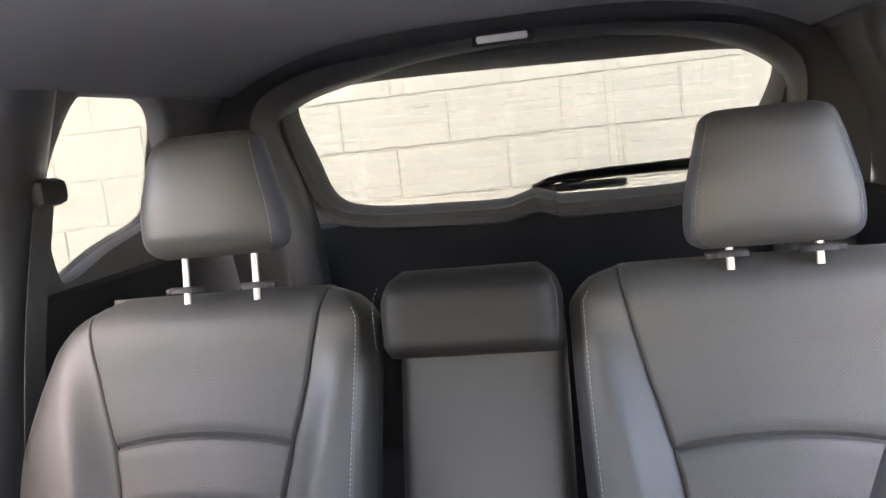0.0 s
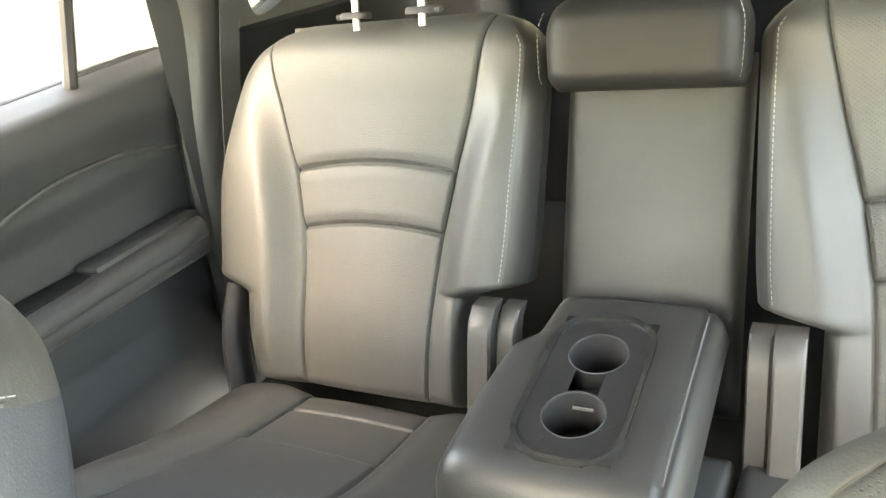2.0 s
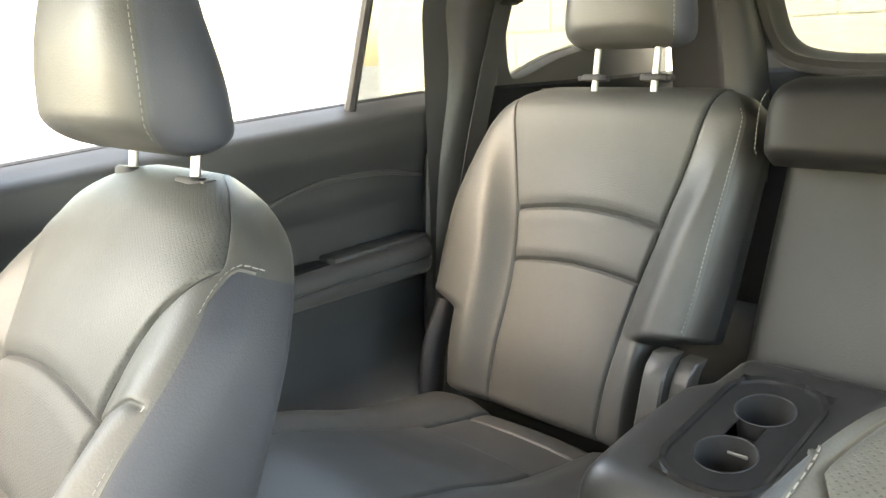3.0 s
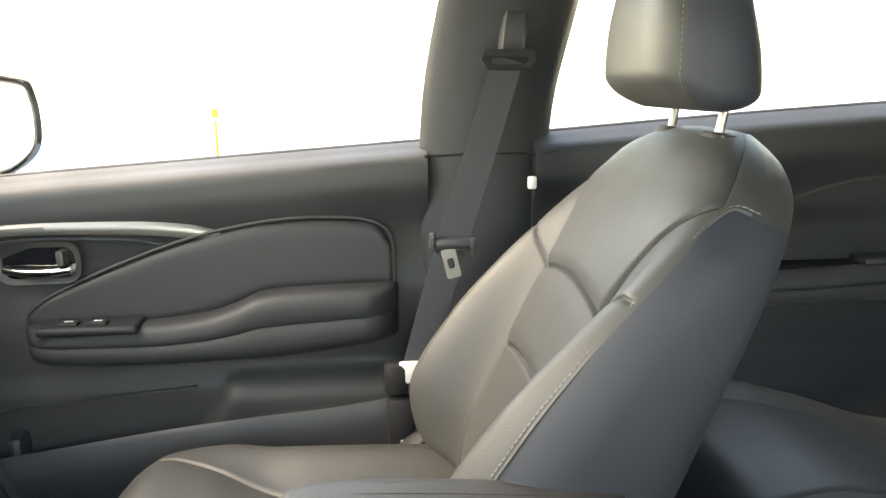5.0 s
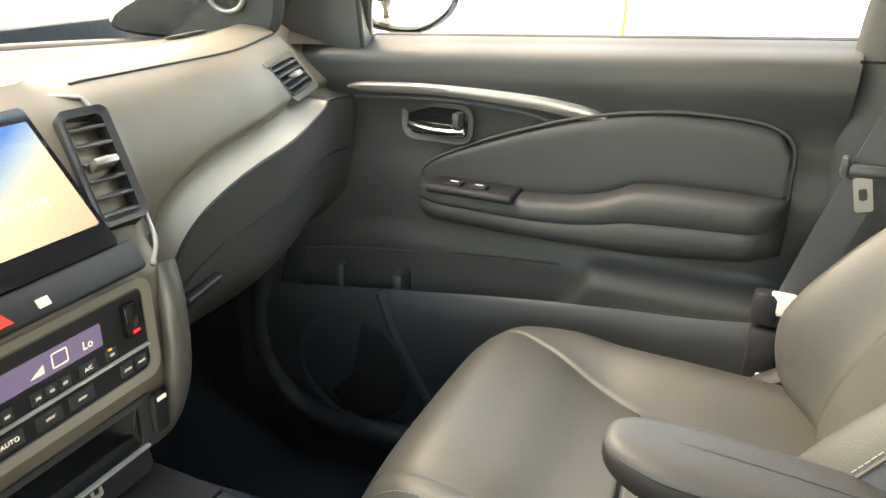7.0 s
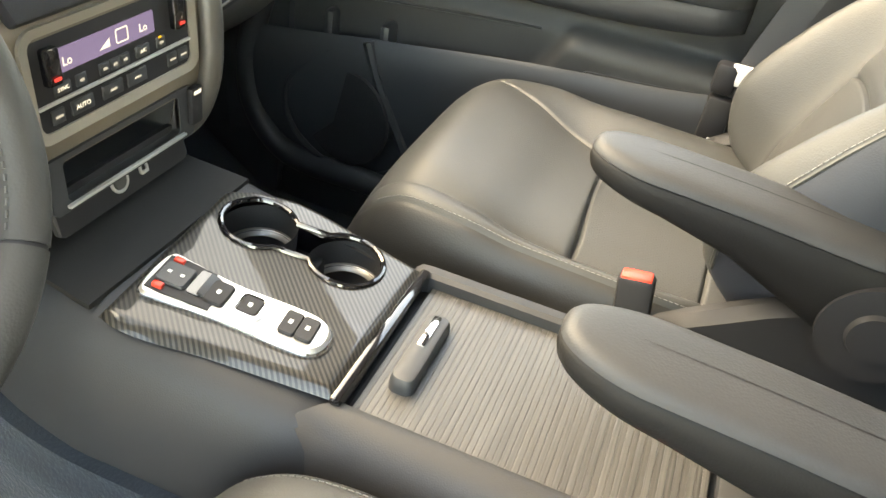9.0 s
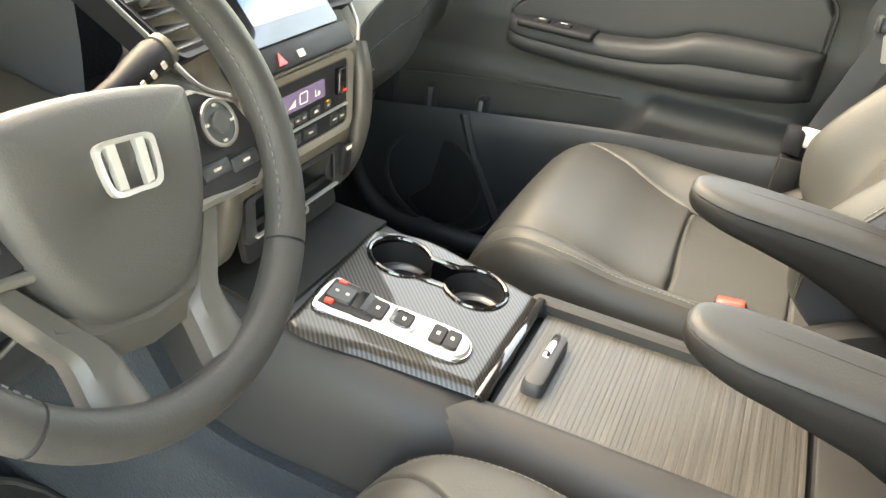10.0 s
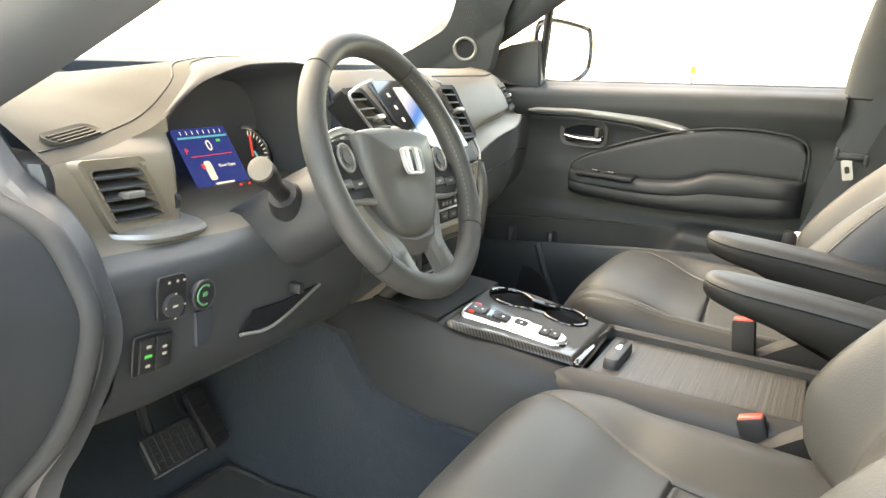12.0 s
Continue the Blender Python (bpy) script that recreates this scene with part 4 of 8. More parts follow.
aw_l = lambda s: -lerp_table([(0.83, 0.128), (0.86, 0.143), (1.04, 0.132), (1.075, 0.105), (1.16, 0.098)], s)
aw_r = lambda s: lerp_table([(0.83, 0.108), (0.86, 0.120), (1.16, 0.118)], s)
ASLOPE = 0.16
atop = lambda s, x: 0.5665 + ASLOPE * (s - 0.985) + 0.005 * math.sin((s - 0.83) * 9) + groove(x - 0.098, 0.004, 0.004)
padded(arm, ma, end_steps(0.83, 1.16, 60, 0.04), aw_l, aw_r, atop, lambda s, x: 0.455 + ASLOPE * (s - 0.985), capped(0.83, 1.16, 0.035, 0.02),
       lambda s, x, bk, k: "armrest_base" if bk else (None if inside_stadium(x, s) < 0 else "armrest_pad"),
       {"armrest_base": (leather_dark, ""), "armrest_pad": (leather_arm, "")}, nx=60, nb=8, edge=10)


def stadium(hw, hl, r, n=8):
    return rrect(hw * 2, hl * 2, r, n)


tray_m = ainv @ Matrix.Translation((-0.007, 0.985, 0.5705)) @ Matrix.Rotation(math.atan(ASLOPE), 4, 'X')
bm = bmesh.new()
ring_frame(bm, stadium(0.0615, 0.1185, 0.05), stadium(0.0555, 0.1125, 0.045), tray_m @ Matrix.Translation((0, 0, -0.014)), 0.0195, -0.002)
part("tray_rim", bm, tray_plastic, arm, "black plastic cup tray rim")
cup_gap = lambda x, y: min(math.hypot(x, y - 0.05) - 0.034, math.hypot(x, y + 0.05) - 0.034, max(abs(x) - 0.017, abs(y) - 0.05))
bm = bmesh.new()
holed(bm, cup_gap, (-0.0565, 0.0565, -0.1135, 0.1135), (56, 112), tray_m, lambda x, y: 0.001)
part("tray_floor", bm, tray_plastic, arm)
ring40 = [2 * math.pi * i / 40 for i in range(40)]
for sy in (-0.05, 0.05):
    bm = bmesh.new()
    loft(bm, [[tray_m @ Vector((r * math.cos(a), sy + r * math.sin(a), z)) for a in ring40] for r, z in ((0.0352, 0.001), (0.0344, 0.0020), (0.0332, 0.0008), (0.031, -0.055), (0.028, -0.058), (0.002, -0.058))], caps=False)
    part("cup_well", bm, rubber, arm, "dark rubber cup well")
small("cup_saddle", lambda b: rbox(b, tray_m @ Vector((0, 0, -0.028)), (0.036, 0.024, 0.024), 0.004), hard_plastic, arm)
small("cup_clip", lambda b: rbox(b, tray_m @ Vector((0, -0.022, -0.018)), (0.024, 0.003, 0.004), 0.001), steel, arm, "bright clip between the cups")
small("armrest_seam", lambda b: tube(b, [ainv @ Vector((0.1, y, atop(y, 0.1) + 0.0005)) for y in span(0.87, 1.13, 30)], 0.001, 6), dark_thread, arm)


# ---- tailgate ----
gate = thing("tailgate", (0, 2.1, 0.33), "black trimmed tailgate with a wide rear window", "tailgate")
gi = Matrix.Translation((0, -2.1, -0.33))


def gate_outline(k, grow):
    """The tailgate window's outline, in x and height; grow widens it."""
    pts = [(-0.455, 1.0), (-0.37, 0.966), (-0.2, 0.957), (-0.045, 0.954), (0.0, 0.962), (0.04, 0.973), (0.08, 0.962), (0.125, 0.953), (0.40, 0.956), (0.50, 1.0), (0.55, 1.10), (0.585, 1.20), (0.52, 1.24), (0.24, 1.253), (-0.26, 1.267), (-0.47, 1.257), (-0.52, 1.22), (-0.49, 1.10)]
    c = Vector((0.03, 1.1))
    out = []
    for p in curve_points([(x, z, 0) for x, z in pts], k, closed=True):
        d = Vector((p.x, p.y)) - c
        n = Vector((d.x * 0.45, d.y * 2.6)).normalized()
        out.append(Vector((p.x, p.y)) + n * grow)
    return out


def gate_at(p, y_in):
    return gi @ Vector((p.x, 2.14 - 0.15 * (p.y - 0.95) + y_in, p.y))


bm = bmesh.new()
rings = [[gate_at(p, dy) for p in gate_outline(6, g)] for g, dy in ((0.0, 0.03), (0.004, 0.0), (0.014, -0.012), (0.018, -0.03), (0.034, -0.042), (0.05, -0.035), (0.058, -0.01), (0.062, 0.06), (0.18, 0.075))]
loft(bm, rings, caps=False)
part("window_surround", bm, door_plastic, gate, "dark grey moulded window surround")
bm = bmesh.new()
loft(bm, [[gate_at(p, 0.03) for p in gate_outline(6, 0.005)], [gate_at(p, 0.035) for p in gate_outline(6, 0.005)]])
rear_glass = part("rear_window", bm, privacy_glass, gate, "rear window glass", smooth=False)
rear_glass.visible_shadow = False
# Lower panel blackened to hold the load space's shade.
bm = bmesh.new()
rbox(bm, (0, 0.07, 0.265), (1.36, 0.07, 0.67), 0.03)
part("lower_panel", bm, shade_black, gate, "black plastic lower panel, darkened as shade")
for i in range(11):
    z = 0.985 + i * 0.0245
    w = lerp_table([(0.96, 0.42), (1.1, 0.50), (1.2, 0.545), (1.26, 0.5)], z)
    small("heating_line", lambda b: tube(b, [gate_at(Vector((-w, z)), 0.027), gate_at(Vector((w, z)), 0.027)], 0.00022, 4), bronze, gate)
bm = bmesh.new()
tube(bm, curve_points([gi @ Vector((0.03, 2.21, 0.965)), gi @ Vector((0.12, 2.215, 0.99)), gi @ Vector((0.42, 2.215, 1.0))], 6), lambda t: 0.012 - 0.006 * t, 8)
part("wiper", bm, dark_plastic, gate, "black rear wiper arm and blade")
bm = bmesh.new()
tube(bm, curve_points([gi @ Vector((0.10, 2.225, 0.975)), gi @ Vector((0.2, 2.225, 0.985)), gi @ Vector((0.5, 2.225, 0.985))], 6), 0.009, 8)
part("wiper_blade", bm, rubber, gate)
small("wiper_cover", lambda b: rbox(b, gi @ Vector((0.16, 2.215, 0.963)), (0.2, 0.03, 0.02), 0.008), white_plastic, gate, "pale wiper base cover")

# padded trim round the tailgate opening
GO = [(-0.55, 0.62), (-0.559, 0.88), (-0.58, 1.05), (-0.604, 1.172), (-0.57, 1.253), (-0.445, 1.303), (-0.295, 1.316), (-0.12, 1.325), (0.025, 1.331), (0.264, 1.32), (0.49, 1.29), (0.597, 1.234), (0.628, 1.157), (0.61, 1.0), (0.59, 0.62)]
GI = [(-0.48, 0.66), (-0.49, 0.90), (-0.52, 1.06), (-0.55, 1.172), (-0.525, 1.216), (-0.435, 1.251), (-0.241, 1.286), (-0.12, 1.297), (0.04, 1.304), (0.264, 1.295), (0.45, 1.262), (0.555, 1.215), (0.60, 1.15), (0.585, 1.0), (0.55, 0.66)]
ci, co = (curve_points([(x, z, 0) for x, z in q], 4) for q in (GI, GO))
rings = []
for k, dy, out in ((0, 0.10, 0), (0, 0.045, 0), (0.12, 0.026, 0), (0.5, 0.008, 0), (0.9, 0.0, 0), (1, 0.006, 0), (1, 0.02, 0.02), (1, 0.022, 0.14)):
    ring = []
    for a, b in zip(ci, co):
        q = a.lerp(b, k)
        d = Vector((q.x * 0.8, q.y - 1.0, 0)).normalized()
        ring.append(Vector((q.x, 2.0 + dy, q.y)) + Vector((d.x, 0, d.y)) * out)
    rings.append(ring)
bm = bmesh.new()
loft(bm, rings, closed_rings=False)
structure("tailgate_trim", bm, hard_plastic, "grey moulded trim round the tailgate opening", "trim")
lamp = thing("cargo_lamp", (0.01, 2.0, 1.316), "small cargo lamp with a pale lens in the tailgate trim", "lamp")
small("bezel", lambda b: rbox(b, (0, -0.002, 0), (0.137, 0.016, 0.026), 0.007), dark_plastic, lamp)
small("lens", lambda b: rbox(b, (0, -0.008, 0.002), (0.112, 0.014, 0.016), 0.005), white_plastic, lamp, "pale ribbed lens")


# ---- passenger side doors ----
def door_armrest(parent, inv, ys, base, reach, ztop, zbot, mat, name="armrest"):
    """A padded ledge along a door: from base(y) it reaches inward, between zbot(y) and ztop(y); a seam runs along its side."""
    rings = []
    for y in ys:
        x0, p, zt, zb = base(y), reach(y), ztop(y), zbot(y)
        h = zt - zb
        prof = [(0.0, 0.0), (p * 0.55, 0.001), (p - 0.016, 0.0), (p - 0.006, -0.003), (p - 0.001, -0.010), (p, -0.02), (p, -h * 0.42), (p - 0.004, -h * 0.46), (p - 0.001, -h * 0.50),
                (p - 0.002, -h * 0.75), (p - 0.008, -h * 0.92), (p - 0.02, -h), (p * 0.4, -h - 0.004), (0.0, -h - 0.006)]
        rings.append([inv @ Vector((x0 + max(0.0, a), y, zt + b)) for a, b in prof])
    b = bmesh.new()
    loft(b, rings)
    return part(name, b, mat, parent, "padded leather door armrest", angle=70)


def round_ends(ys0, ys1, r):
    return lambda y: math.sqrt(max(0.0, 1 - max(0.0, (ys0 + r - y) / r, (y - ys1 + r) / r) ** 2))


fd = thing("door_front", (-0.8, -0.2, 0.05), "closed front passenger door with black and grey trim", "door")
fi = Matrix.Translation((0.8, 0.2, -0.05))


def door_base(y):
    return lerp_table([(-0.78, -0.745), (-0.5, -0.778), (-0.2, -0.80), (0.26, -0.805)], y)


def sill_z(y):
    return lerp_table([(-0.78, 0.785), (-0.4, 0.813), (0.26, 0.859)], y)


def arm_top(y):
    return lerp_table([(-0.40, 0.588), (-0.2, 0.586), (-0.11, 0.594), (-0.06, 0.608), (-0.015, 0.627), (0.05, 0.632), (0.25, 0.634)], y)


def door_x(y, z):
    x = door_base(y)
    sill = sill_z(y)
    q = (sill - z)
    # shoulder under the glass, rolled outward at its top, with a soft hollow below it
    x += 0.026 * bump(q, -0.01, 0.035, 0.055, 0.125) - 0.03 * sstep(0.022, 0.0, q)
    x -= 0.010 * bump(q, 0.10, 0.15, 0.18, 0.24)
    # lower half stands a little proud; behind the pocket it swells out to the pocket's lip
    x += 0.012 * sstep(0.50, 0.46, z)
    edge_y = -0.125 + 0.6 * (z - 0.418)
    x += 0.022 * sstep(0.505, 0.445, z) * sstep(edge_y, edge_y + 0.035, y)
    return x


def full_z(y, t):
    return 0.05 + t * (sill_z(y) - 0.05)


bm = sheet(lambda y, t: fi @ Vector((door_x(y, full_z(y, t)), y, full_z(y, t))), span(-0.78, 0.25, 100), span(0, 1, 130), (-0.05, 0, 0))
part("door_panel", bm, door_plastic, fd)


def insert_top(y):
    return lerp_table([(-0.375, 0.60), (-0.35, 0.622), (-0.25, 0.667), (-0.12, 0.712), (0.0, 0.735), (0.1, 0.738), (0.165, 0.73), (0.188, 0.70)], y)


bm = sheet(lambda y, t: fi @ Vector((door_base(y) + 0.002 + 0.014 * (1 - abs(2 * t - 1) ** 8), y, arm_top(y) - 0.01 + (insert_top(y) - arm_top(y) + 0.012) * t)), span(-0.372, 0.186, 80), span(0, 1, 24), (-0.02, 0, 0))
part("door_insert", bm, leather_mid, fd, "padded dark leather door insert")
bm = bmesh.new()
border = [(-0.352, 0.575), (-0.378, 0.585), (-0.375, 0.605), (-0.34, 0.63), (-0.25, 0.671), (-0.12, 0.716), (0.0, 0.739), (0.1, 0.742), (0.16, 0.734), (0.19, 0.71), (0.194, 0.66), (0.194, 0.60)]
tube(bm, [fi @ Vector((door_base(p.x) + 0.010, p.x, p.y)) for p in curve_points([(y, z, 0) for y, z in border], 8)], 0.003, 10, up=(1, 0, 0))
part("insert_border", bm, door_plastic, fd)
ends = round_ends(-0.382, 0.20, 0.06)
door_armrest(fd, fi, span(-0.381, 0.199, 90), door_base, lambda y: 0.004 + 0.072 * ends(y) * lerp_table([(-0.4, 0.85), (-0.1, 0.9), (0.0, 1.0), (0.2, 1.0)], y),
             lambda y: arm_top(y), lambda y: lerp_table([(-0.40, 0.538), (-0.36, 0.53), (-0.19, 0.521), (0.0, 0.528), (0.2, 0.55)], y), leather_mid)
# lens-shaped field with the handle, satin strip over it
bm = bmesh.new()
rings = []
for t in span(0, 1, 60):
    y = -0.505 + 0.44 * t
    z = lerp_table([(0, 0.731), (0.35, 0.738), (0.7, 0.733), (0.9, 0.722), (1, 0.714)], t)
    h = lerp_table([(0, 0.003), (0.06, 0.009), (0.4, 0.0105), (0.7, 0.0125), (0.86, 0.0135), (0.95, 0.008), (1, 0.001)], t)
    x = door_x(y, z) + 0.003
    rings.append([fi @ Vector((x - 0.006, y, z - h)), fi @ Vector((x + 0.004, y, z - h * 0.8)), fi @ Vector((x + 0.008, y, z - h * 0.2)), fi @ Vector((x + 0.008, y, z + h * 0.4)), fi @ Vector((x + 0.004, y, z + h * 0.85)), fi @ Vector((x - 0.006, y, z + h))])
loft(bm, rings)
part("trim_strip", bm, satin, fd, "satin silver trim strip")
bm = bmesh.new()
tube(bm, [fi @ Vector((door_x(p.x, p.y) + 0.002, p.x, p.y)) for p in curve_points([(-0.50, 0.712, 0), (-0.35, 0.72, 0), (-0.22, 0.712, 0), (-0.16, 0.70, 0), (-0.13, 0.712, 0)], 8)], 0.0035, 8, up=(1, 0, 0))
part("trim_line", bm, hard_plastic, fd)
hx = door_x(-0.356, 0.682)
hm = fi @ basis((hx + 0.010, -0.356, 0.682), (0.06, 1, 0.03), (0, 0, 1))
small("handle_bezel", lambda b: ring_frame(b, rrect(0.132, 0.066, 0.024), rrect(0.112, 0.048, 0.017), hm, 0.007, -0.004), soft_plastic, fd)
small("handle_bowl", lambda b: plate(b, rrect(0.112, 0.048, 0.017), hm, 0.0015, 0.0005), piano, fd, "black handle bowl")
small("door_handle", lambda b: tube(b, curve_points([hm @ Vector((-0.052, -0.009, 0.005)), hm @ Vector((-0.02, -0.013, 0.012)), hm @ Vector((0.02, -0.014, 0.013)), hm @ Vector((0.05, -0.012, 0.008))], 6), 0.0062, 10, up=(1, 0, 0), wide=1.2), chrome, fd, "chrome release handle")
small("lock_tab", lambda b: rbox(b, hm @ Vector((0.040, 0.008, 0.006)), (0.012, 0.024, 0.03), 0.003, hm.to_3x3()), soft_plastic, fd)
# window switch pod
pod = small("switch_pod", lambda b: rbox(b, fi @ Vector((-0.757, -0.275, 0.586)), (0.07, 0.15, 0.014), 0.0065, seg=4), dark_plastic, fd)
for yy in (-0.305, -0.262):
    small("switch", lambda b: rbox(b, fi @ Vector((-0.745, yy, 0.5945)), (0.022, 0.028, 0.006), 0.002), dark_plastic, pod, "window switch")
    small("switch_mark", lambda b: rbox(b, fi @ Vector((-0.745, yy, 0.598)), (0.004, 0.013, 0.0008), 0), white_plastic, pod)


# storage pocket: a lip before the panel, open above towards the front
def pocket_z(y):
    return lerp_table([(-0.72, 0.352), (-0.58, 0.366), (-0.43, 0.384), (-0.34, 0.393), (-0.1, 0.420), (0.09, 0.433), (0.25, 0.455)], y)


def pocket_depth(y):
    return lerp_table([(-0.72, 0.05), (-0.45, 0.06), (-0.1, 0.058), (0.0, 0.052), (0.25, 0.046)], y)


bm = bmesh.new()
rings = []
for y in span(-0.72, 0.245, 80):
    x0, z, d = door_base(y), pocket_z(y), pocket_depth(y)
    t = 0.014
    open_z = z - 0.10 * sstep(-0.03, -0.09, y)
    rings.append([fi @ Vector((x0 + 0.006, y, open_z)), fi @ Vector((x0 + d - t, y, open_z)), fi @ Vector((x0 + d - t, y, z - 0.004)), fi @ Vector((x0 + d - t * 0.5, y, z)), fi @ Vector((x0 + d, y, z - 0.008)),
                  fi @ Vector((x0 + d + 0.004, y, z - 0.05)), fi @ Vector((x0 + d, y, 0.2)), fi @ Vector((x0 + d - 0.02, y, 0.06)), fi @ Vector((x0, y, 0.05))])
loft(bm, rings)
part("storage_pocket", bm, hard_plastic, fd, "black plastic storage pocket", angle=60)
small("pocket_line", lambda b: tube(b, curve_points([fi @ Vector((door_x(y, z) + 0.0, y, z)) for y, z in ((-0.66, 0.40), (-0.58, 0.428), (-0.45, 0.445), (-0.3, 0.456), (-0.13, 0.468))], 8), 0.003, 6, up=(1, 0, 0)), hard_plastic, fd)
for yy in (-0.405, -0.52):
    small("pocket_divider", lambda b: rbox(b, fi @ Vector((-0.762, yy, 0.378)), (0.05, 0.022, 0.07), 0.01), hard_plastic, fd)
small("speaker_border", lambda b: tube(b, curve_points([fi @ Vector((door_base(y) + 0.056, y, z)) for y, z in ((-0.50, 0.35), (-0.585, 0.26), (-0.57, 0.16), (-0.47, 0.095), (-0.36, 0.12), (-0.31, 0.2))], 8), 0.006, 8, up=(1, 0, 0)), hard_plastic, fd)
small("speaker_grille", lambda b: plate(b, [(0.095 * math.cos(2 * math.pi * i / 40), 0.1 * math.sin(2 * math.pi * i / 40)) for i in range(40)], fi @ basis((door_base(-0.46) + 0.058, -0.46, 0.215), (0.08, 1, 0), (0, 0, 1)), 0.006, 0.003), speaker_cloth, fd, "black perforated speaker grille")
small("pocket_rib", lambda b: tube(b, curve_points([fi @ Vector((door_base(y) + 0.056, y, z)) for y, z in ((-0.43, 0.38), (-0.40, 0.3), (-0.35, 0.2), (-0.30, 0.1))], 8), 0.012, 8, up=(1, 0, 0)), hard_plastic, fd)
# mirror sail, glass run and weather strip
bm = bmesh.new()
loft(bm, [[fi @ Vector((x, y, z)) for y, z in ((-0.665, 0.78), (-0.66, 0.86), (-0.58, 0.895), (-0.50, 0.915), (-0.485, 0.785))] for x in (-0.815, -0.768)])
bmesh.ops.bevel(bm, geom=bm.edges[:], offset=0.006, segments=2, affect="EDGES")
part("mirror_sail", bm, hard_plastic, fd, "black triangular mirror sail")
small("window_divider", lambda b: tube(b, [fi @ Vector((-0.80, -0.50, 0.80)), fi @ Vector((-0.785, -0.49, 0.92)), fi @ Vector((-0.74, -0.47, 1.10))], 0.012, 8, up=(0, 1, 0)), dark_plastic, fd)
small("weather_strip", lambda b: tube(b, [fi @ Vector((-0.838, y, sill_z(y) - 0.002)) for y in span(-0.5, 0.25, 20)], 0.006, 6, up=(1, 0, 0)), rubber, fd)
panes("window_pane", [fi @ Vector(p) for p in ((-0.845, -0.74, 0.79), (-0.845, 0.26, 0.855), (-0.735, 0.33, 1.2), (-0.72, -0.3, 1.18))], "side window glass", fd)

# exterior mirror
em = thing("exterior_mirror", (-0.92, -0.53, 0.8), "dark painted exterior mirror with a wide silver glass", "mirror")
ei = Matrix.Translation((0.92, 0.53, -0.8))
mirror_pts = [(-0.085, 0.075), (0.06, 0.075), (0.088, 0.05), (0.088, -0.02), (0.065, -0.055), (0.01, -0.078), (-0.06, -0.072), (-0.085, -0.05)]
mo = [(p.x, p.y) for p in curve_points([(x, y, 0) for x, y in mirror_pts], 5, closed=True)]
mm_ = ei @ Matrix.Translation((-1.02, -0.515, 0.88)) @ basis((0, 0, 0), (-0.82, 0.55, 0), (-0.05, -0.08, 1))
bm = bmesh.new()
rings = [[mm_ @ Vector((p[0] * k, p[1] * k, h)) for p in mo] for k, h in ((1.06, -0.004), (1.16, 0.006), (1.18, -0.02), (1.1, -0.06), (0.8, -0.10), (0.3, -0.12))]
loft(bm, rings)
part("housing", bm, body_paint, em, "dark painted mirror housing")
bm = bmesh.new()
plate(bm, mo, mm_, 0.004, 0.001)
part("glass", bm, mirror_glass, em, "silvered mirror glass")
bm = bmesh.new()
rbox(bm, (0.03, -0.05, 0.03), (0.17, 0.07, 0.05), 0.02)
part("mount", bm, body_paint, em)

# rear passenger door
rdoor = thing("door_rear", (-0.8, 0.8, 0.05), "closed rear passenger door with black trim and armrest", "door")
ri = Matrix.Translation((0.8, -0.8, -0.05))


def rsill(y):
    return lerp_table([(0.4, 0.868), (0.84, 0.9), (1.28, 0.925)], y)


def rdoor_x(y, z):
    x = -0.785
    q = rsill(y) - z
    x += 0.024 * bump(q, -0.01, 0.035, 0.06, 0.14) - 0.03 * sstep(0.022, 0.0, q)
    x -= 0.012 * sstep(0.15, 0.2, q)
    x += 0.03 * sstep(0.5, 0.42, z)
    return x


rz = lambda y, t: 0.05 + t * (rsill(y) - 0.05)
bm = sheet(lambda y, t: ri @ Vector((rdoor_x(y, rz(y, t)), y, rz(y, t))), span(0.42, 1.27, 70), span(0.0, 1.0, 110), (-0.05, 0, 0))
part("door_panel", bm, rear_plastic, rdoor)
ends_r = round_ends(0.43, 1.20, 0.03)
door_armrest(rdoor, ri, span(0.431, 1.199, 90), lambda y: -0.79, lambda y: 0.004 + 0.073 * ends_r(y), lambda y: lerp_table([(0.42, 0.625), (0.87, 0.646), (1.2, 0.657)], y),
             lambda y: lerp_table([(0.42, 0.572), (0.87, 0.588), (1.2, 0.592)], y), leather_mid)
# No hollow is cut: a black block stands in for its shade.
small("pull_cup", lambda b: rbox(b, ri @ Vector((-0.768, 0.88, 0.6445)), (0.05, 0.18, 0.012), 0.004), shade_black, rdoor, "black block for the shaded pull cup behind the armrest's edge")
small("cup_edge", lambda b: rbox(b, ri @ Vector((-0.768, 1.085, 0.655)), (0.05, 0.225, 0.014), 0.005, Matrix.Rotation(radians(1.8), 3, "X")), leather_mid, rdoor, "raised padded part of the armrest")
small("trim_line", lambda b: tube(b, [ri @ Vector((rdoor_x(p.x, p.y) + 0.003, p.x, p.y)) for p in curve_points([(0.62, 0.67, 0), (0.76, 0.72, 0), (0.88, 0.764, 0), (0.97, 0.786, 0), (1.05, 0.791, 0), (1.13, 0.787, 0), (1.22, 0.773, 0)], 8)], 0.005, 8, up=(1, 0, 0)), door_plastic, rdoor)
small("window_divider", lambda b: tube(b, [ri @ Vector((-0.80, 1.07, 0.905)), ri @ Vector((-0.735, 1.11, 1.22))], 0.011, 8, up=(0, 1, 0)), dark_plastic, rdoor)
small("weather_strip", lambda b: tube(b, [ri @ Vector((-0.818, y, rsill(y) - 0.002)) for y in span(0.42, 1.27, 20)], 0.006, 6, up=(1, 0, 0)), rubber, rdoor)
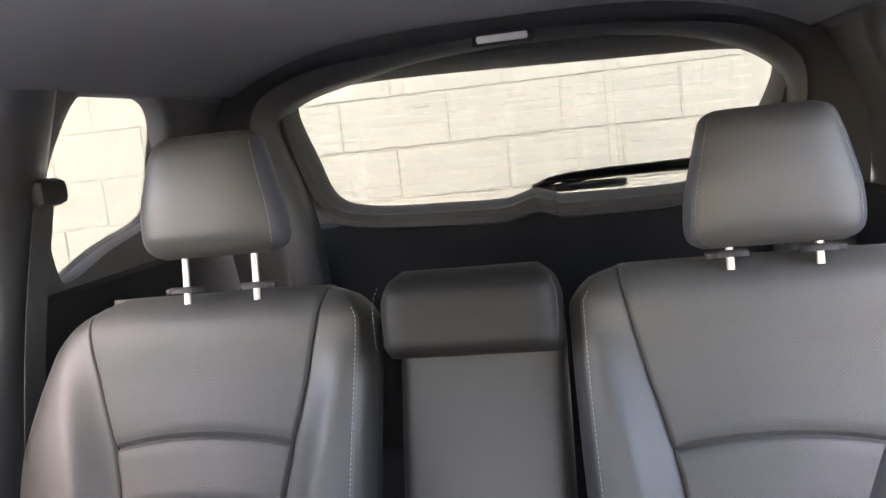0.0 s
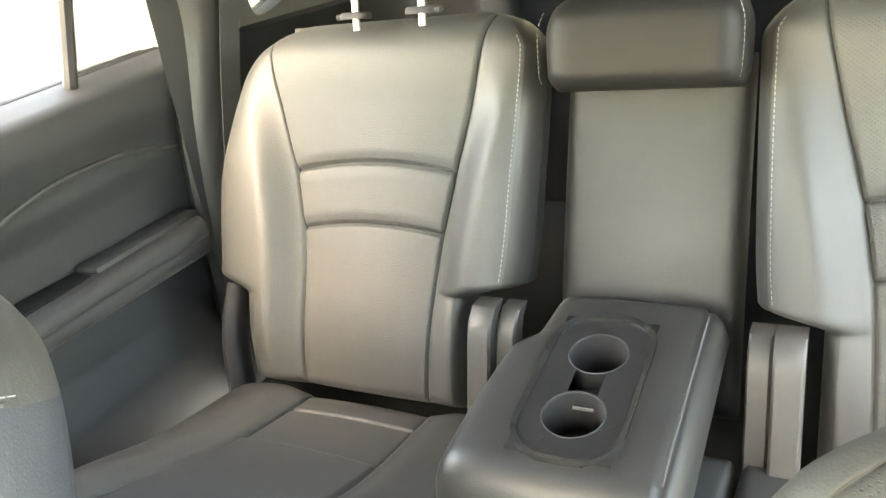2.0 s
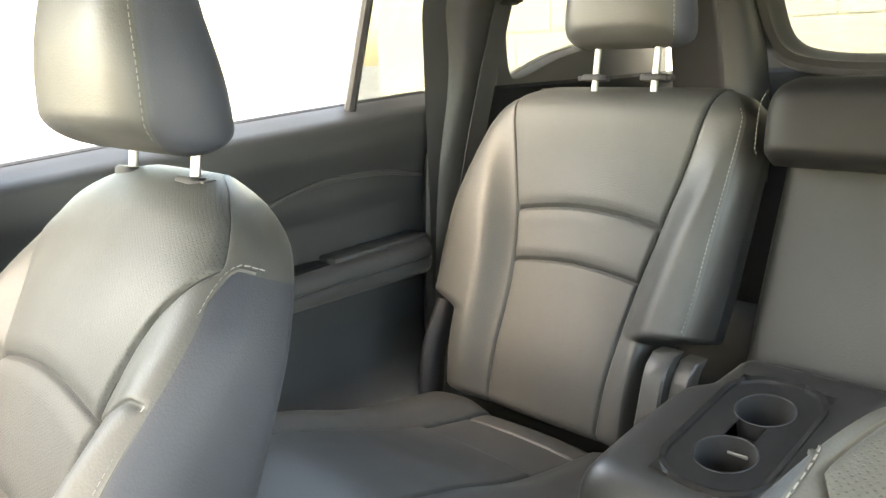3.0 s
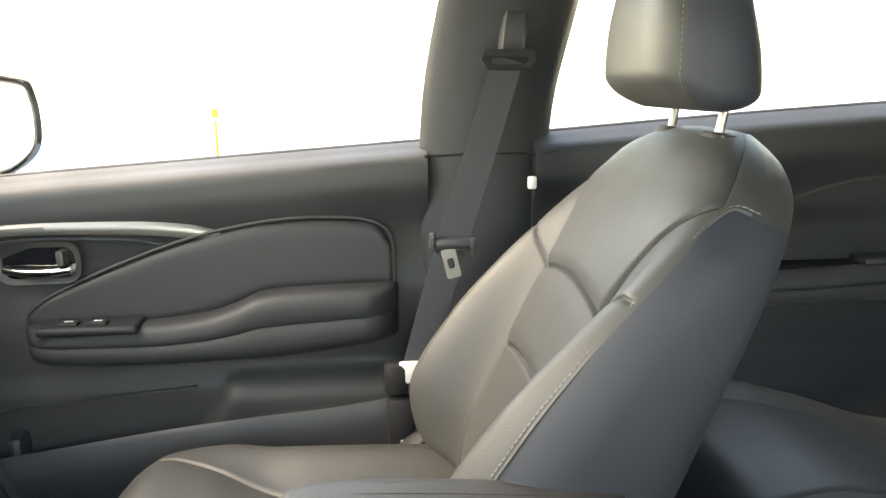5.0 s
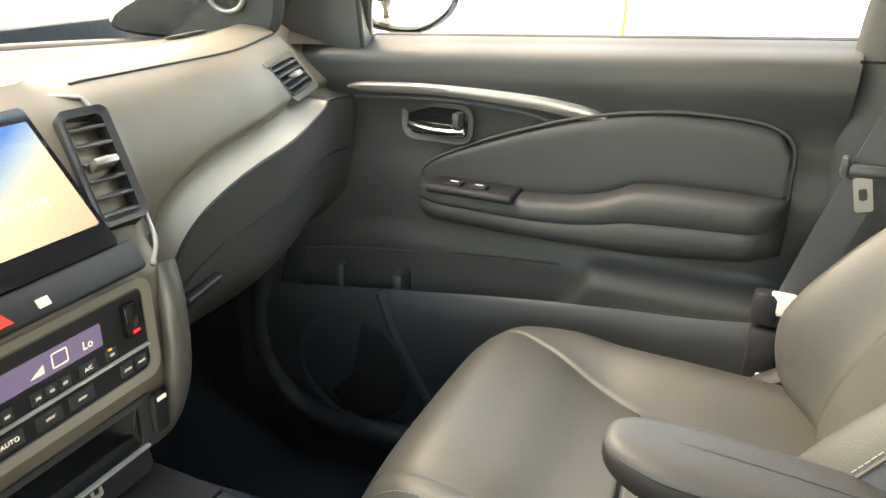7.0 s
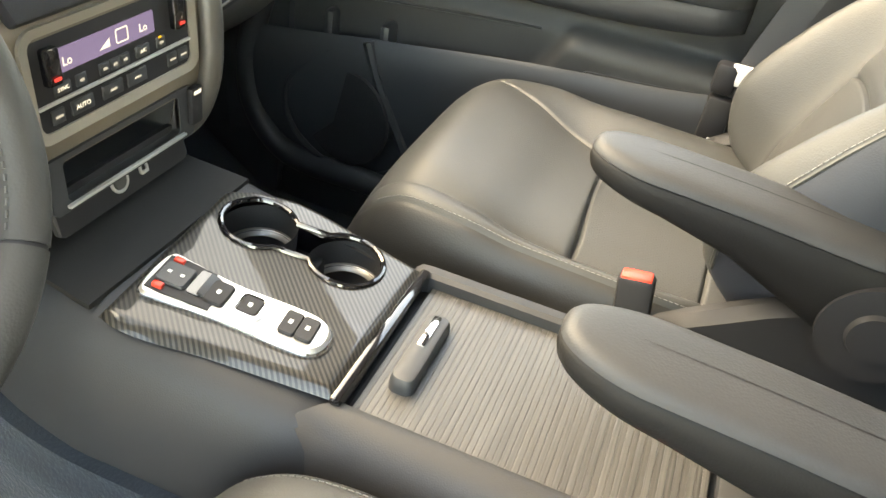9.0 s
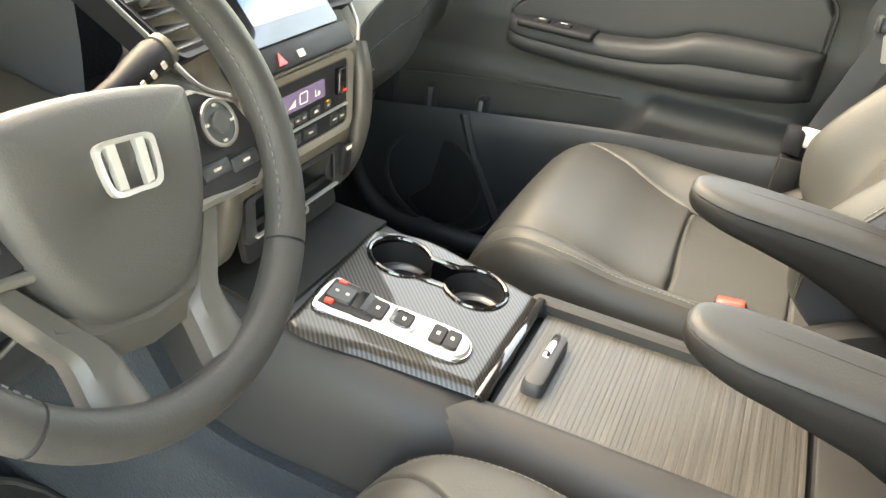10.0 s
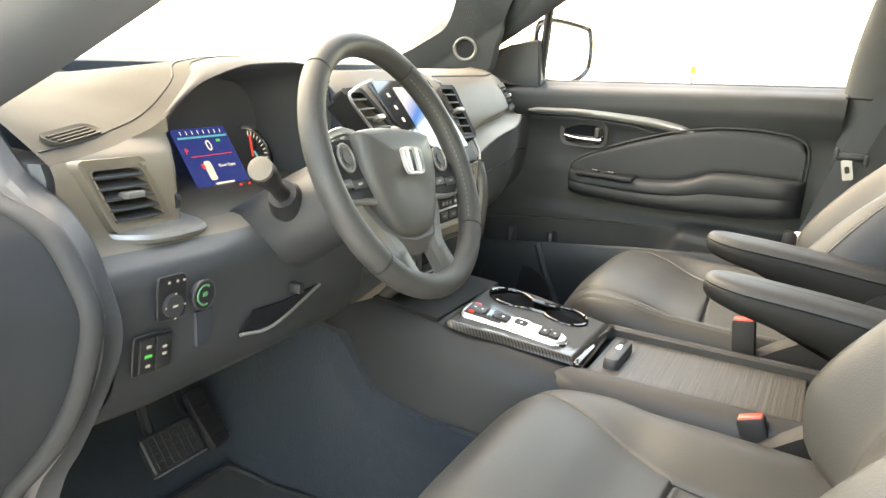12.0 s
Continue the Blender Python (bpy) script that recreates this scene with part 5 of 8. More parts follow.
panes("window_pane", [ri @ Vector(p) for p in ((-0.83, 0.42, 0.86), (-0.83, 1.08, 0.90), (-0.74, 1.11, 1.23), (-0.735, 0.46, 1.23))], "side window glass", rdoor)
panes("window_pane", [ri @ Vector(p) for p in ((-0.832, 1.08, 0.90), (-0.832, 1.30, 0.92), (-0.74, 1.34, 1.23), (-0.742, 1.11, 1.23))], "fixed window glass", rdoor, privacy_glass)
# ---- seat belts ----
def belt(name, pts, width, label, face=(1, 0, 0)):
    e = thing(name, pts[-1], label, "seat belt", "seat belts")
    b = bmesh.new()
    off = Vector(pts[-1])
    rings = []
    for i, p in enumerate(curve_points(pts, 8)):
        n = Vector(face)
        rings.append(p - off)
    r2 = []
    for i, p in enumerate(rings):
        t = (rings[min(i + 1, len(rings) - 1)] - rings[max(i - 1, 0)]).normalized()
        s = t.cross(Vector(face)).normalized() * width / 2
        n = s.cross(t).normalized() * 0.0008
        r2.append([p - s - n, p + s - n, p + s + n, p - s + n])
    loft(b, r2)
    part("webbing", b, webbing, e)
    return e, off


be, bo = belt("seat_belt", [(-0.742, 0.37, 0.985), (-0.725, 0.33, 0.86), (-0.70, 0.28, 0.715), (-0.70, 0.225, 0.52), (-0.69, 0.2, 0.42)], 0.047, "black seat belt with steel tongue beside the passenger seat")
bm = bmesh.new()
gm_ = basis(Vector((-0.736, 0.369, 0.982)) - bo, (0, 1, 0), (-0.1, 0.12, 1))
ring_frame(bm, [(-0.033, -0.013), (0.033, -0.013), (0.042, 0.002), (0.036, 0.016), (-0.036, 0.016), (-0.042, 0.002)], [(-0.026, -0.006), (0.026, -0.006), (0.031, 0.0), (0.028, 0.005), (-0.028, 0.005), (-0.031, 0.0)], gm_, 0.009, -0.002)
guide = part("belt_guide", bm, dark_plastic, be, "black plastic belt guide loop")
bm = bmesh.new()
loft(bm, [[Vector((-0.748 + dx, 0.375 + 0.1 * dz + dy, 1.0 + dz)) - bo for dx, dy in ((-0.01, -w), (0.008, -w), (d, -w * 0.7), (d, w * 0.7), (0.008, w), (-0.01, w))] for dz, w, d in ((-0.006, 0.018, 0.012), (0.0, 0.020, 0.017), (0.02, 0.021, 0.019), (0.045, 0.020, 0.018), (0.062, 0.018, 0.012))])
part("guide_cover", bm, hard_plastic, guide, "black height adjuster cover")
bm = bmesh.new()
rbox(bm, Vector((-0.687, 0.279, 0.715)) - bo, (0.020, 0.058, 0.016), 0.006)
for yy in (0.249, 0.309):
    rbox(bm, Vector((-0.687, yy, 0.719 - 0.15 * (yy - 0.249))) - bo, (0.022, 0.010, 0.026), 0.004)
tongue = part("tongue_grip", bm, hard_plastic, be)
bm = bmesh.new()
ring_frame(bm, rrect(0.022, 0.045, 0.004), rrect(0.010, 0.016, 0.003), Matrix.Translation(Vector((-0.684, 0.276, 0.686)) - bo) @ basis((0, 0, 0), (0, 1, 0.25), (0, -0.25, 1)), 0.003)
part("tongue", bm, steel, tongue, "steel tongue plate")
bm = bmesh.new()
rbox(bm, Vector((-0.688, 0.212, 0.515)) - bo, (0.018, 0.036, 0.034), 0.006)
part("anchor_cover", bm, white_plastic, be, "cream plastic anchor cover")
bm = bmesh.new()
rbox(bm, Vector((-0.692, 0.19, 0.505)) - bo, (0.03, 0.035, 0.05), 0.008)
rbox(bm, Vector((-0.692, 0.197, 0.43)) - bo, (0.03, 0.042, 0.09), 0.006)
part("anchor_housing", bm, dark_plastic, be)
be2, bo2 = belt("seat_belt", [(-0.70, 1.385, 1.10), (-0.715, 1.33, 0.9), (-0.70, 1.26, 0.72), (-0.69, 1.2, 0.5)], 0.047, "black rear seat belt hanging beside the rear seat")
bm = bmesh.new()
rbox(bm, Vector((-0.69, 1.385, 1.105)) - bo2, (0.03, 0.07, 0.045), 0.014)
part("belt_guide", bm, dark_plastic, be2)


def buckle(xc, y, z, lean):
    e = thing("belt_buckle", (xc, y, z - 0.12), "black seat belt buckle with a red release button", "belt buckle", "belt buckles")
    m = Matrix.Translation((0, 0, 0.06)) @ Matrix.Rotation(radians(lean), 4, "X")
    b = bmesh.new()
    rbox(b, m @ Vector((0, 0, 0)), (0.024, 0.040, 0.13), 0.006, m.to_3x3())
    part("housing", b, dark_plastic, e)
    b = bmesh.new()
    rbox(b, m @ Vector((0.0, 0, 0.0585)), (0.019, 0.034, 0.016), 0.003, m.to_3x3())
    part("release_button", b, red_plastic, e, "red release button")
    return e


buckle(-0.158, 0.165, 0.456, 8)
buckle(0.14, 0.228, 0.408, 20)


# ---- centre console ----
con = thing("centre_console", (0, 0, 0), "black centre console with carbon-look shifter panel and tambour lid", "console")
bm = bmesh.new()


def con_ring(y, xr, xl, zt):
    """One section: upright towards the passenger, a broad soft shoulder towards the driver."""
    return [Vector((x, y, z)) for x, z in ((-xr - 0.03, 0.0), (-xr - 0.012, zt - 0.10), (-xr - 0.001, zt - 0.02), (-xr + 0.004, zt - 0.006), (-xr + 0.014, zt), (-0.09, zt), (-0.004, zt), (xl - 0.028, zt), (xl - 0.010, zt - 0.003),
                                            (xl + 0.004, zt - 0.012), (xl + 0.016, zt - 0.03), (xl + 0.024, zt - 0.055), (xl + 0.029, zt - 0.09), (xl + 0.036, zt - 0.16), (xl + 0.05, 0.0))]


loft(bm, [con_ring(*c) for c in ((-0.56, 0.13, 0.128, 0.452), (-0.46, 0.128, 0.138, 0.447), (-0.40, 0.126, 0.147, 0.443), (-0.30, 0.122, 0.155, 0.440), (-0.285, 0.121, 0.155, 0.4379), (-0.20, 0.119, 0.15, 0.426), (-0.096, 0.116, 0.142, 0.4068), (-0.07, 0.115, 0.138, 0.402), (-0.055, 0.115, 0.132, 0.387), (0.0, 0.115, 0.13, 0.384), (0.2, 0.115, 0.13, 0.384), (0.45, 0.115, 0.13, 0.386), (0.62, 0.115, 0.13, 0.39), (0.66, 0.11, 0.125, 0.36))])
# opening under the cup holders
cut = [f for f in bm.faces if -0.09 < f.calc_center_median().x < -0.004 and -0.285 < f.calc_center_median().y < -0.096 and f.calc_center_median().z > 0.39]
bmesh.ops.delete(bm, geom=cut, context="FACES")
part("console_body", bm, console_plastic, con, angle=50)
# raised rails on both sides of the lid; the driver's one ends in a slanting joint
bm = bmesh.new()
loft(bm, [[Vector((x, y, z + dz)) for x, z in ((-0.122, 0.375), (-0.121, 0.404), (-0.117, 0.410), (-0.104, 0.411), (-0.099, 0.407), (-0.0975, 0.38))] for y, dz in ((-0.078, -0.008), (-0.07, -0.001), (-0.06, 0.0), (0.1, 0.0), (0.3, 0.001), (0.44, 0.004))])
part("side_rail", bm, console_plastic, con)
RAIL = [(0.1085, 0.385), (0.109, 0.403), (0.112, 0.4065), (0.122, 0.4065), (0.134, 0.402), (0.146, 0.390), (0.154, 0.371), (0.159, 0.345), (0.163, 0.31), (0.15, 0.29)]
bm = bmesh.new()
loft(bm, [[Vector((x, y - slant * max(0.0, x - 0.108), z + dz)) for x, z in RAIL] for y, slant, dz in ((-0.0575, 1.15, -0.003), (-0.055, 1.15, 0.0), (0.0, 0.8, 0.0), (0.1, 0.2, 0.0), (0.2, 0.0, 0.0), (0.3, 0.0, 0.001), (0.45, 0.0, 0.004))])
part("side_rail", bm, console_plastic, con, angle=50)
bm = bmesh.new()
rbox(bm, (0.005, 0.365, 0.391), (0.206, 0.168, 0.014), 0.004)
part("lid_tail", bm, console_plastic, con, "plain grey plate behind the lid")

bm = sheet(lambda u, y: Vector((-0.112 + (0.112 + lerp_table([(-0.46, 0.125), (-0.40, 0.134), (-0.30, 0.15)], y)) * u, y, 0.4445 + (-0.30 - y) * 0.045)), span(0, 1, 12), span(-0.46, -0.295, 12), (0, 0, -0.006))
part("deck_mat", bm, deck_rubber, con, "dark rubber mat before the cup holders")

carbon = material("carbon_weave", (0.01, 0.01, 0.01), 0.5, coat=0.55, mottle=0, spec=0.3)


def carbon_nodes(m):
    nt = m.node_tree
    b = nt.nodes["Principled BSDF"]
    tc = nt.nodes["Texture Coordinate"]
    w = nt.nodes.new("ShaderNodeTexWave")
    w.bands_direction = "DIAGONAL"
    w.inputs["Scale"].default_value = 95
    w.inputs["Distortion"].default_value = 0.0
    mp_ = nt.nodes.new("ShaderNodeMapping")
    mp_.inputs["Scale"].default_value = (1, -1, 0)
    nt.links.new(tc.outputs["Object"], mp_.inputs[0])
    nt.links.new(mp_.outputs[0], w.inputs["Vector"])
    mx = nt.nodes.new("ShaderNodeMix")
    mx.data_type = "RGBA"
    mx.inputs["A"].default_value = (0.004, 0.004, 0.004, 1)
    mx.inputs["B"].default_value = (0.040, 0.036, 0.029, 1)
    step = nt.nodes.new("ShaderNodeMapRange")
    step.inputs["From Min"].default_value, step.inputs["From Max"].default_value = 0.35, 0.65
    nt.links.new(w.outputs["Fac"], step.inputs["Value"])
    nt.links.new(step.outputs[0], mx.inputs["Factor"])
    nt.links.new(mx.outputs["Result"], b.inputs["Base Color"])


carbon_nodes(carbon)


def cap_z(y):
    return 0.405 + (-0.065 - y) * 0.135


# panel with two cup openings: built as a plate with the holes left open
CUPS = ((-0.047, -0.240), (-0.054, -0.138))
CUP_R = 0.041
bm = bmesh.new()
capm = Matrix(((1, 0, 0, 0), (0, 1, 0, 0), (0, -0.135, 1, 0.405 - 0.065 * 0.135), (0, 0, 0, 1)))


def in_cup(x, y):
    d = min(math.hypot(x - cx, y - cy) for cx, cy in CUPS) - CUP_R
    neck = max(abs(x + 0.05) - 0.02, abs(y + 0.189) - 0.05)
    return min(d, neck)


nx_, ny_ = 110, 130


def cap_xy(u, v):
    """The panel's outline: it widens forward on the driver's side and rounds off beside the first cup."""
    a = lerp_table([(0.0, -0.070), (0.06, -0.088), (0.16, -0.105), (0.35, -0.117), (0.7, -0.108), (1.0, -0.099)], v)
    b = lerp_table([(0.0, 0.152), (0.1, 0.155), (0.5, 0.137), (1.0, 0.115)], v)
    return a + (b - a) * u, -0.304 + 0.241 * v + 0.02 * u * (1 - v) ** 2


g = {}


def cap_v(i, j):
    if (i, j) not in g:
        x, y = cap_xy(i / nx_, j / ny_)
        q = in_cup(x, y)
        if abs(q) < 0.0026:
            # pull onto the hole's edge
            h = 1e-4
            gx, gy = (in_cup(x + h, y) - in_cup(x - h, y)) / (2 * h), (in_cup(x, y + h) - in_cup(x, y - h)) / (2 * h)
            l2 = max(1e-6, gx * gx + gy * gy)
            x, y = x - q * gx / l2, y - q * gy / l2
        ex = 0.22 * min(i / nx_, 1 - i / nx_, j / ny_, 1 - j / ny_)
        z = 0.012 - 0.010 * (1 - min(1, max(0, ex) / 0.012)) ** 2
        g[i, j] = bm.verts.new(capm @ Vector((x, y, z)))
    return g[i, j]


for i in range(nx_):
    for j in range(ny_):
        x, y = cap_xy((i + 0.5) / nx_, (j + 0.5) / ny_)
        if in_cup(x, y) > -0.0005:
            bm.faces.new((cap_v(i, j), cap_v(i + 1, j), cap_v(i + 1, j + 1), cap_v(i, j + 1)))
part("shifter_panel", bm, carbon, con, "glossy carbon-look shifter panel")
bm = bmesh.new()
rbox(bm, (0.008, -0.0615, 0.3925), (0.222, 0.012, 0.045), 0.004)
part("panel_end", bm, piano, con, "gloss black panel end")
for cx, cy in CUPS:
    bm = bmesh.new()
    a = [2 * math.pi * i / 40 for i in range(40)]
    loft(bm, [[Vector((cx + r * math.cos(t), cy + r * math.sin(t), cap_z(cy) + z)) for t in a] for r, z in ((0.0415, 0.008), (0.0405, -0.018), (0.040, -0.022), (0.0395, -0.024), (0.0375, -0.024), (0.0355, -0.085), (0.005, -0.085))], caps=False)
    part("cup_well", bm, rubber, con, "black cup holder well")
    bm = bmesh.new()
    loft(bm, [[Vector((cx + r * math.cos(t), cy + r * math.sin(t), cap_z(cy) + z)) for t in a] for r, z in ((0.0392, -0.021), (0.0388, -0.0235), (0.0345, -0.0265), (0.0335, -0.029))], caps=False)
    part("cup_step", bm, satin_dark, con, "grey step ring inside the cup holder")
small("cup_divider", lambda b: rbox(b, (-0.0505, -0.189, cap_z(-0.189) - 0.03), (0.042, 0.04, 0.03), 0.005), rubber, con)


def cup_rim():
    """The closed outline round both cup openings."""
    pts = []
    for k in range(20):
        a = radians(-52 + 284 * k / 19)
        pts.append((CUPS[1][0] + CUP_R * math.cos(a), CUPS[1][1] + CUP_R * math.sin(a)))
    for k in range(20):
        a = radians(128 + 284 * k / 19)
        pts.append((CUPS[0][0] + CUP_R * math.cos(a), CUPS[0][1] + CUP_R * math.sin(a)))
    return pts


bm = bmesh.new()
tube(bm, [capm @ Vector((x, y, 0.0125)) for x, y in cup_rim()], 0.0035, 8, closed=True)
part("cup_trim", bm, piano, con, "gloss black cup holder trim")
# push-button shifter
sm = capm @ Matrix.Translation((0.077, -0.187, 0.012)) @ Matrix.Rotation(radians(6), 4, "Z") @ Matrix.Diagonal((0.86, 0.92, 1, 1))
outl = [(p.x, p.y) for p in curve_points([(-0.030, -0.094, 0), (0.030, -0.094, 0), (0.033, -0.07, 0), (0.028, -0.02, 0), (0.029, 0.05, 0), (0.026, 0.085, 0), (0.012, 0.099, 0), (-0.012, 0.099, 0), (-0.026, 0.085, 0), (-0.029, 0.05, 0), (-0.028, -0.02, 0), (-0.033, -0.07, 0)], 5, closed=True)]
bm = bmesh.new()
plate(bm, [(x * 1.06, y * 1.03) for x, y in outl], sm, 0.004, 0.002)
shifter = part("shifter", bm, chrome, con, "silver push-button shifter plate with black buttons")
small("shifter_plate", lambda b: plate(b, outl, sm, 0.008, 0.003), silver_plate, shifter, "satin silver plate")
small("park_plate", lambda b: plate(b, [(-0.029, -0.090), (0.029, -0.090), (0.031, -0.07), (0.0275, -0.02), (0.004, -0.02), (-0.006, -0.034), (-0.028, -0.036), (-0.031, -0.07)], sm @ Matrix.Translation((0, 0, 0.007)), 0.0022, 0.001), dark_plastic, shifter)
small("park_button", lambda b: plate(b, rrect(0.034, 0.032, 0.004), sm @ Matrix.Translation((0, -0.069, 0.009)), 0.004, 0.0015), hard_plastic, shifter, "dark grey park button")
small("reverse_ledge", lambda b: rbox(b, sm @ Vector((-0.004, -0.034, 0.0095)), (0.036, 0.012, 0.005), 0.0015, sm.to_3x3() @ Matrix.Rotation(radians(-22), 3, "X")), hard_plastic, shifter)
small("reverse_well", lambda b: plate(b, rrect(0.040, 0.016, 0.003), sm @ Matrix.Translation((-0.004, -0.043, 0.0092)), 0.0012, 0.0004), piano, shifter)
for yy, w, h in ((-0.021, 0.036, 0.022), (0.014, 0.028, 0.022), (0.059, 0.036, 0.018), (0.0775, 0.036, 0.018)):
    small("shifter_button", lambda b: plate(b, rrect(w, h, 0.004), sm @ Matrix.Translation((0, yy, 0.008)), 0.004, 0.0012), dark_plastic, shifter, "black shifter button")
    small("button_mark", lambda b: rbox(b, sm @ Vector((0, yy, 0.0122)), (0.006, 0.004, 0.0005), 0, sm.to_3x3()), white_plastic, shifter, smooth=False)
for yy in (-0.076, -0.062):
    small("button_mark", lambda b: rbox(b, sm @ Vector((0, yy, 0.0132)), (0.004, 0.004, 0.0005), 0, sm.to_3x3()), white_plastic, shifter, smooth=False)
small("button_frame", lambda b: ring_frame(b, rrect(0.040, 0.033, 0.009), rrect(0.031, 0.025, 0.006), sm @ Matrix.Translation((0, 0.014, 0.007)), 0.005), chrome, shifter, "chrome button frame")
for xx in (-0.023, 0.023):
    small("indicator", lambda b: rbox(b, sm @ Vector((xx, -0.077, 0.0105)), (0.008, 0.011, 0.005), 0.001, sm.to_3x3()), red_plastic, shifter, "red indicator")

# tambour lid: narrow rounded slats
slat_mat = material("tambour_streaks", (0.075, 0.073, 0.068), 0.42, mottle=0)


def streak_nodes(m):
    """Fine streaks along each slat, different on every slat."""
    nt = m.node_tree
    b, tc = nt.nodes["Principled BSDF"], nt.nodes["Texture Coordinate"]
    info = nt.nodes.new("ShaderNodeObjectInfo")
    com = nt.nodes.new("ShaderNodeCombineXYZ")
    shift = nt.nodes.new("ShaderNodeMath")
    shift.operation = "MULTIPLY"
    shift.inputs[1].default_value = 37.0
    nt.links.new(info.outputs["Random"], shift.inputs[0])
    nt.links.new(shift.outputs[0], com.inputs["Y"])
    mp = nt.nodes.new("ShaderNodeMapping")
    mp.inputs["Scale"].default_value = (5, 520, 0)
    nt.links.new(tc.outputs["Object"], mp.inputs[0])
    add = nt.nodes.new("ShaderNodeVectorMath")
    nt.links.new(mp.outputs[0], add.inputs[0])
    nt.links.new(com.outputs[0], add.inputs[1])
    noise = nt.nodes.new("ShaderNodeTexNoise")
    noise.inputs["Scale"].default_value, noise.inputs["Detail"].default_value = 1.0, 2.0
    nt.links.new(add.outputs[0], noise.inputs["Vector"])
    ramp = nt.nodes.new("ShaderNodeValToRGB")
    ramp.color_ramp.elements[0].position, ramp.color_ramp.elements[0].color = 0.3, (0.026, 0.0255, 0.025, 1)
    ramp.color_ramp.elements[1].position, ramp.color_ramp.elements[1].color = 0.72, (0.078, 0.076, 0.071, 1)
    nt.links.new(noise.outputs["Fac"], ramp.inputs[0])
    nt.links.new(ramp.outputs[0], b.inputs["Base Color"])


streak_nodes(slat_mat)
SLAT, LID_Z = 0.0062, 0.3945
bm = bmesh.new()
prof = [(-0.5, -0.004), (-0.497, 0.0010), (-0.45, 0.0011), (-0.2, 0.0011), (0.0, 0.0011), (0.2, 0.0011), (0.45, 0.0011), (0.497, 0.0010), (0.5, -0.004)]
loft(bm, [[Vector((x, u * (SLAT - 0.0002), z)) for u, z in prof] for x in (-0.1025, 0.1025)])
slat_mesh = bpy.data.meshes.new("lid_slat")
bm.to_mesh(slat_mesh)
bm.free()
slat_mesh.materials.append(slat_mat)
slat_mesh.shade_smooth()
slat_mesh.set_sharp_from_angle(angle=radians(40))
for k in range(52):
    ob = new("lid_slat", slat_mesh)
    ob.parent = con
    ob.location = (0.0052, -0.0495 + SLAT * (k + 0.5), LID_Z)
    # towards the rear the slats lie less evenly
    ob.rotation_euler = (radians((4.5 if k % 2 else -4.5) * sstep(22, 46, k)), 0, 0)
bm = bmesh.new()
hk = Matrix.Translation((0.013, -0.019, 0.3955))
rings = []
for k, dz in ((1.0, 0.0), (1.0, 0.007), (0.96, 0.013), (0.85, 0.017), (0.6, 0.0185)):
    rings.append([hk @ Vector((x * (1 - (1 - k) * 0.35), y * k + 0.002 * dz, dz)) for x, y in rrect(0.110, 0.026, 0.009)])
loft(bm, rings)
lid_handle = part("lid_handle", bm, hard_plastic, con, "black moulded lid handle")
bm = bmesh.new()
rbox(bm, hk @ Vector((-0.022, -0.001, 0.0185)), (0.05, 0.009, 0.005), 0.002)
part("handle_inlay", bm, chrome, lid_handle, "chrome inlay")


# ---- dashboard ----
dash = thing("dashboard", (0, -0.6, 0.4), "black and grey soft dashboard with satin trim", "dashboard")
di = Matrix.Translation((0, 0.6, -0.4))


def stack(x):
    """How much a place across belongs to the centre stack."""
    return 1 - sstep(0.125, 0.21, abs(x))


def pad_edge(x):
    """Height of the upper pad's lower edge on the passenger side."""
    return lerp_table([(-0.74, 0.722), (-0.667, 0.729), (-0.55, 0.733), (-0.45, 0.729), (-0.36, 0.719), (-0.29, 0.703), (-0.25, 0.687), (-0.217, 0.655), (-0.195, 0.59), (-0.182, 0.51)], x)


def band_h(x):
    """Height of the satin band below the pad; it runs out before the door."""
    return lerp_table([(-0.655, 0.003), (-0.64, 0.010), (-0.6, 0.014), (-0.45, 0.017), (-0.3, 0.022), (-0.22, 0.032), (-0.18, 0.042)], x)


def face_top(x):
    return lerp_table([(-0.8, 0.83), (0.15, 0.83), (0.19, 0.836), (0.235, 0.843), (0.30, 0.848), (0.388, 0.846), (0.452, 0.835), (0.504, 0.806), (0.556, 0.774), (0.62, 0.753), (0.735, 0.735)], x)


PAD = [(0.42, -0.60), (0.50, -0.49), (0.56, -0.462), (0.62, -0.452), (0.69, -0.448), (0.73, -0.452), (0.76, -0.462), (0.785, -0.476), (0.805, -0.494), (0.82, -0.52), (0.828, -0.55), (0.83, -0.58)]
CENTRE = [(0.42, -0.46), (0.47, -0.41), (0.50, -0.38), (0.56, -0.368), (0.665, -0.368), (0.685, -0.385), (0.72, -0.405), (0.80, -0.472), (0.83, -0.51)]
DRIVER = [(0.42, -0.47), (0.47, -0.405), (0.52, -0.376), (0.56, -0.372), (0.61, -0.375), (0.63, -0.386), (0.645, -0.412), (0.654, -0.45), (0.66, -0.472), (0.75, -0.49), (0.79, -0.50), (0.82, -0.52), (0.838, -0.56)]


OUTER = [(0.42, -0.47), (0.47, -0.405), (0.52, -0.376), (0.56, -0.372), (0.61, -0.375), (0.63, -0.386), (0.642, -0.41), (0.65, -0.435), (0.658, -0.448), (0.72, -0.455), (0.738, -0.464), (0.754, -0.49)]


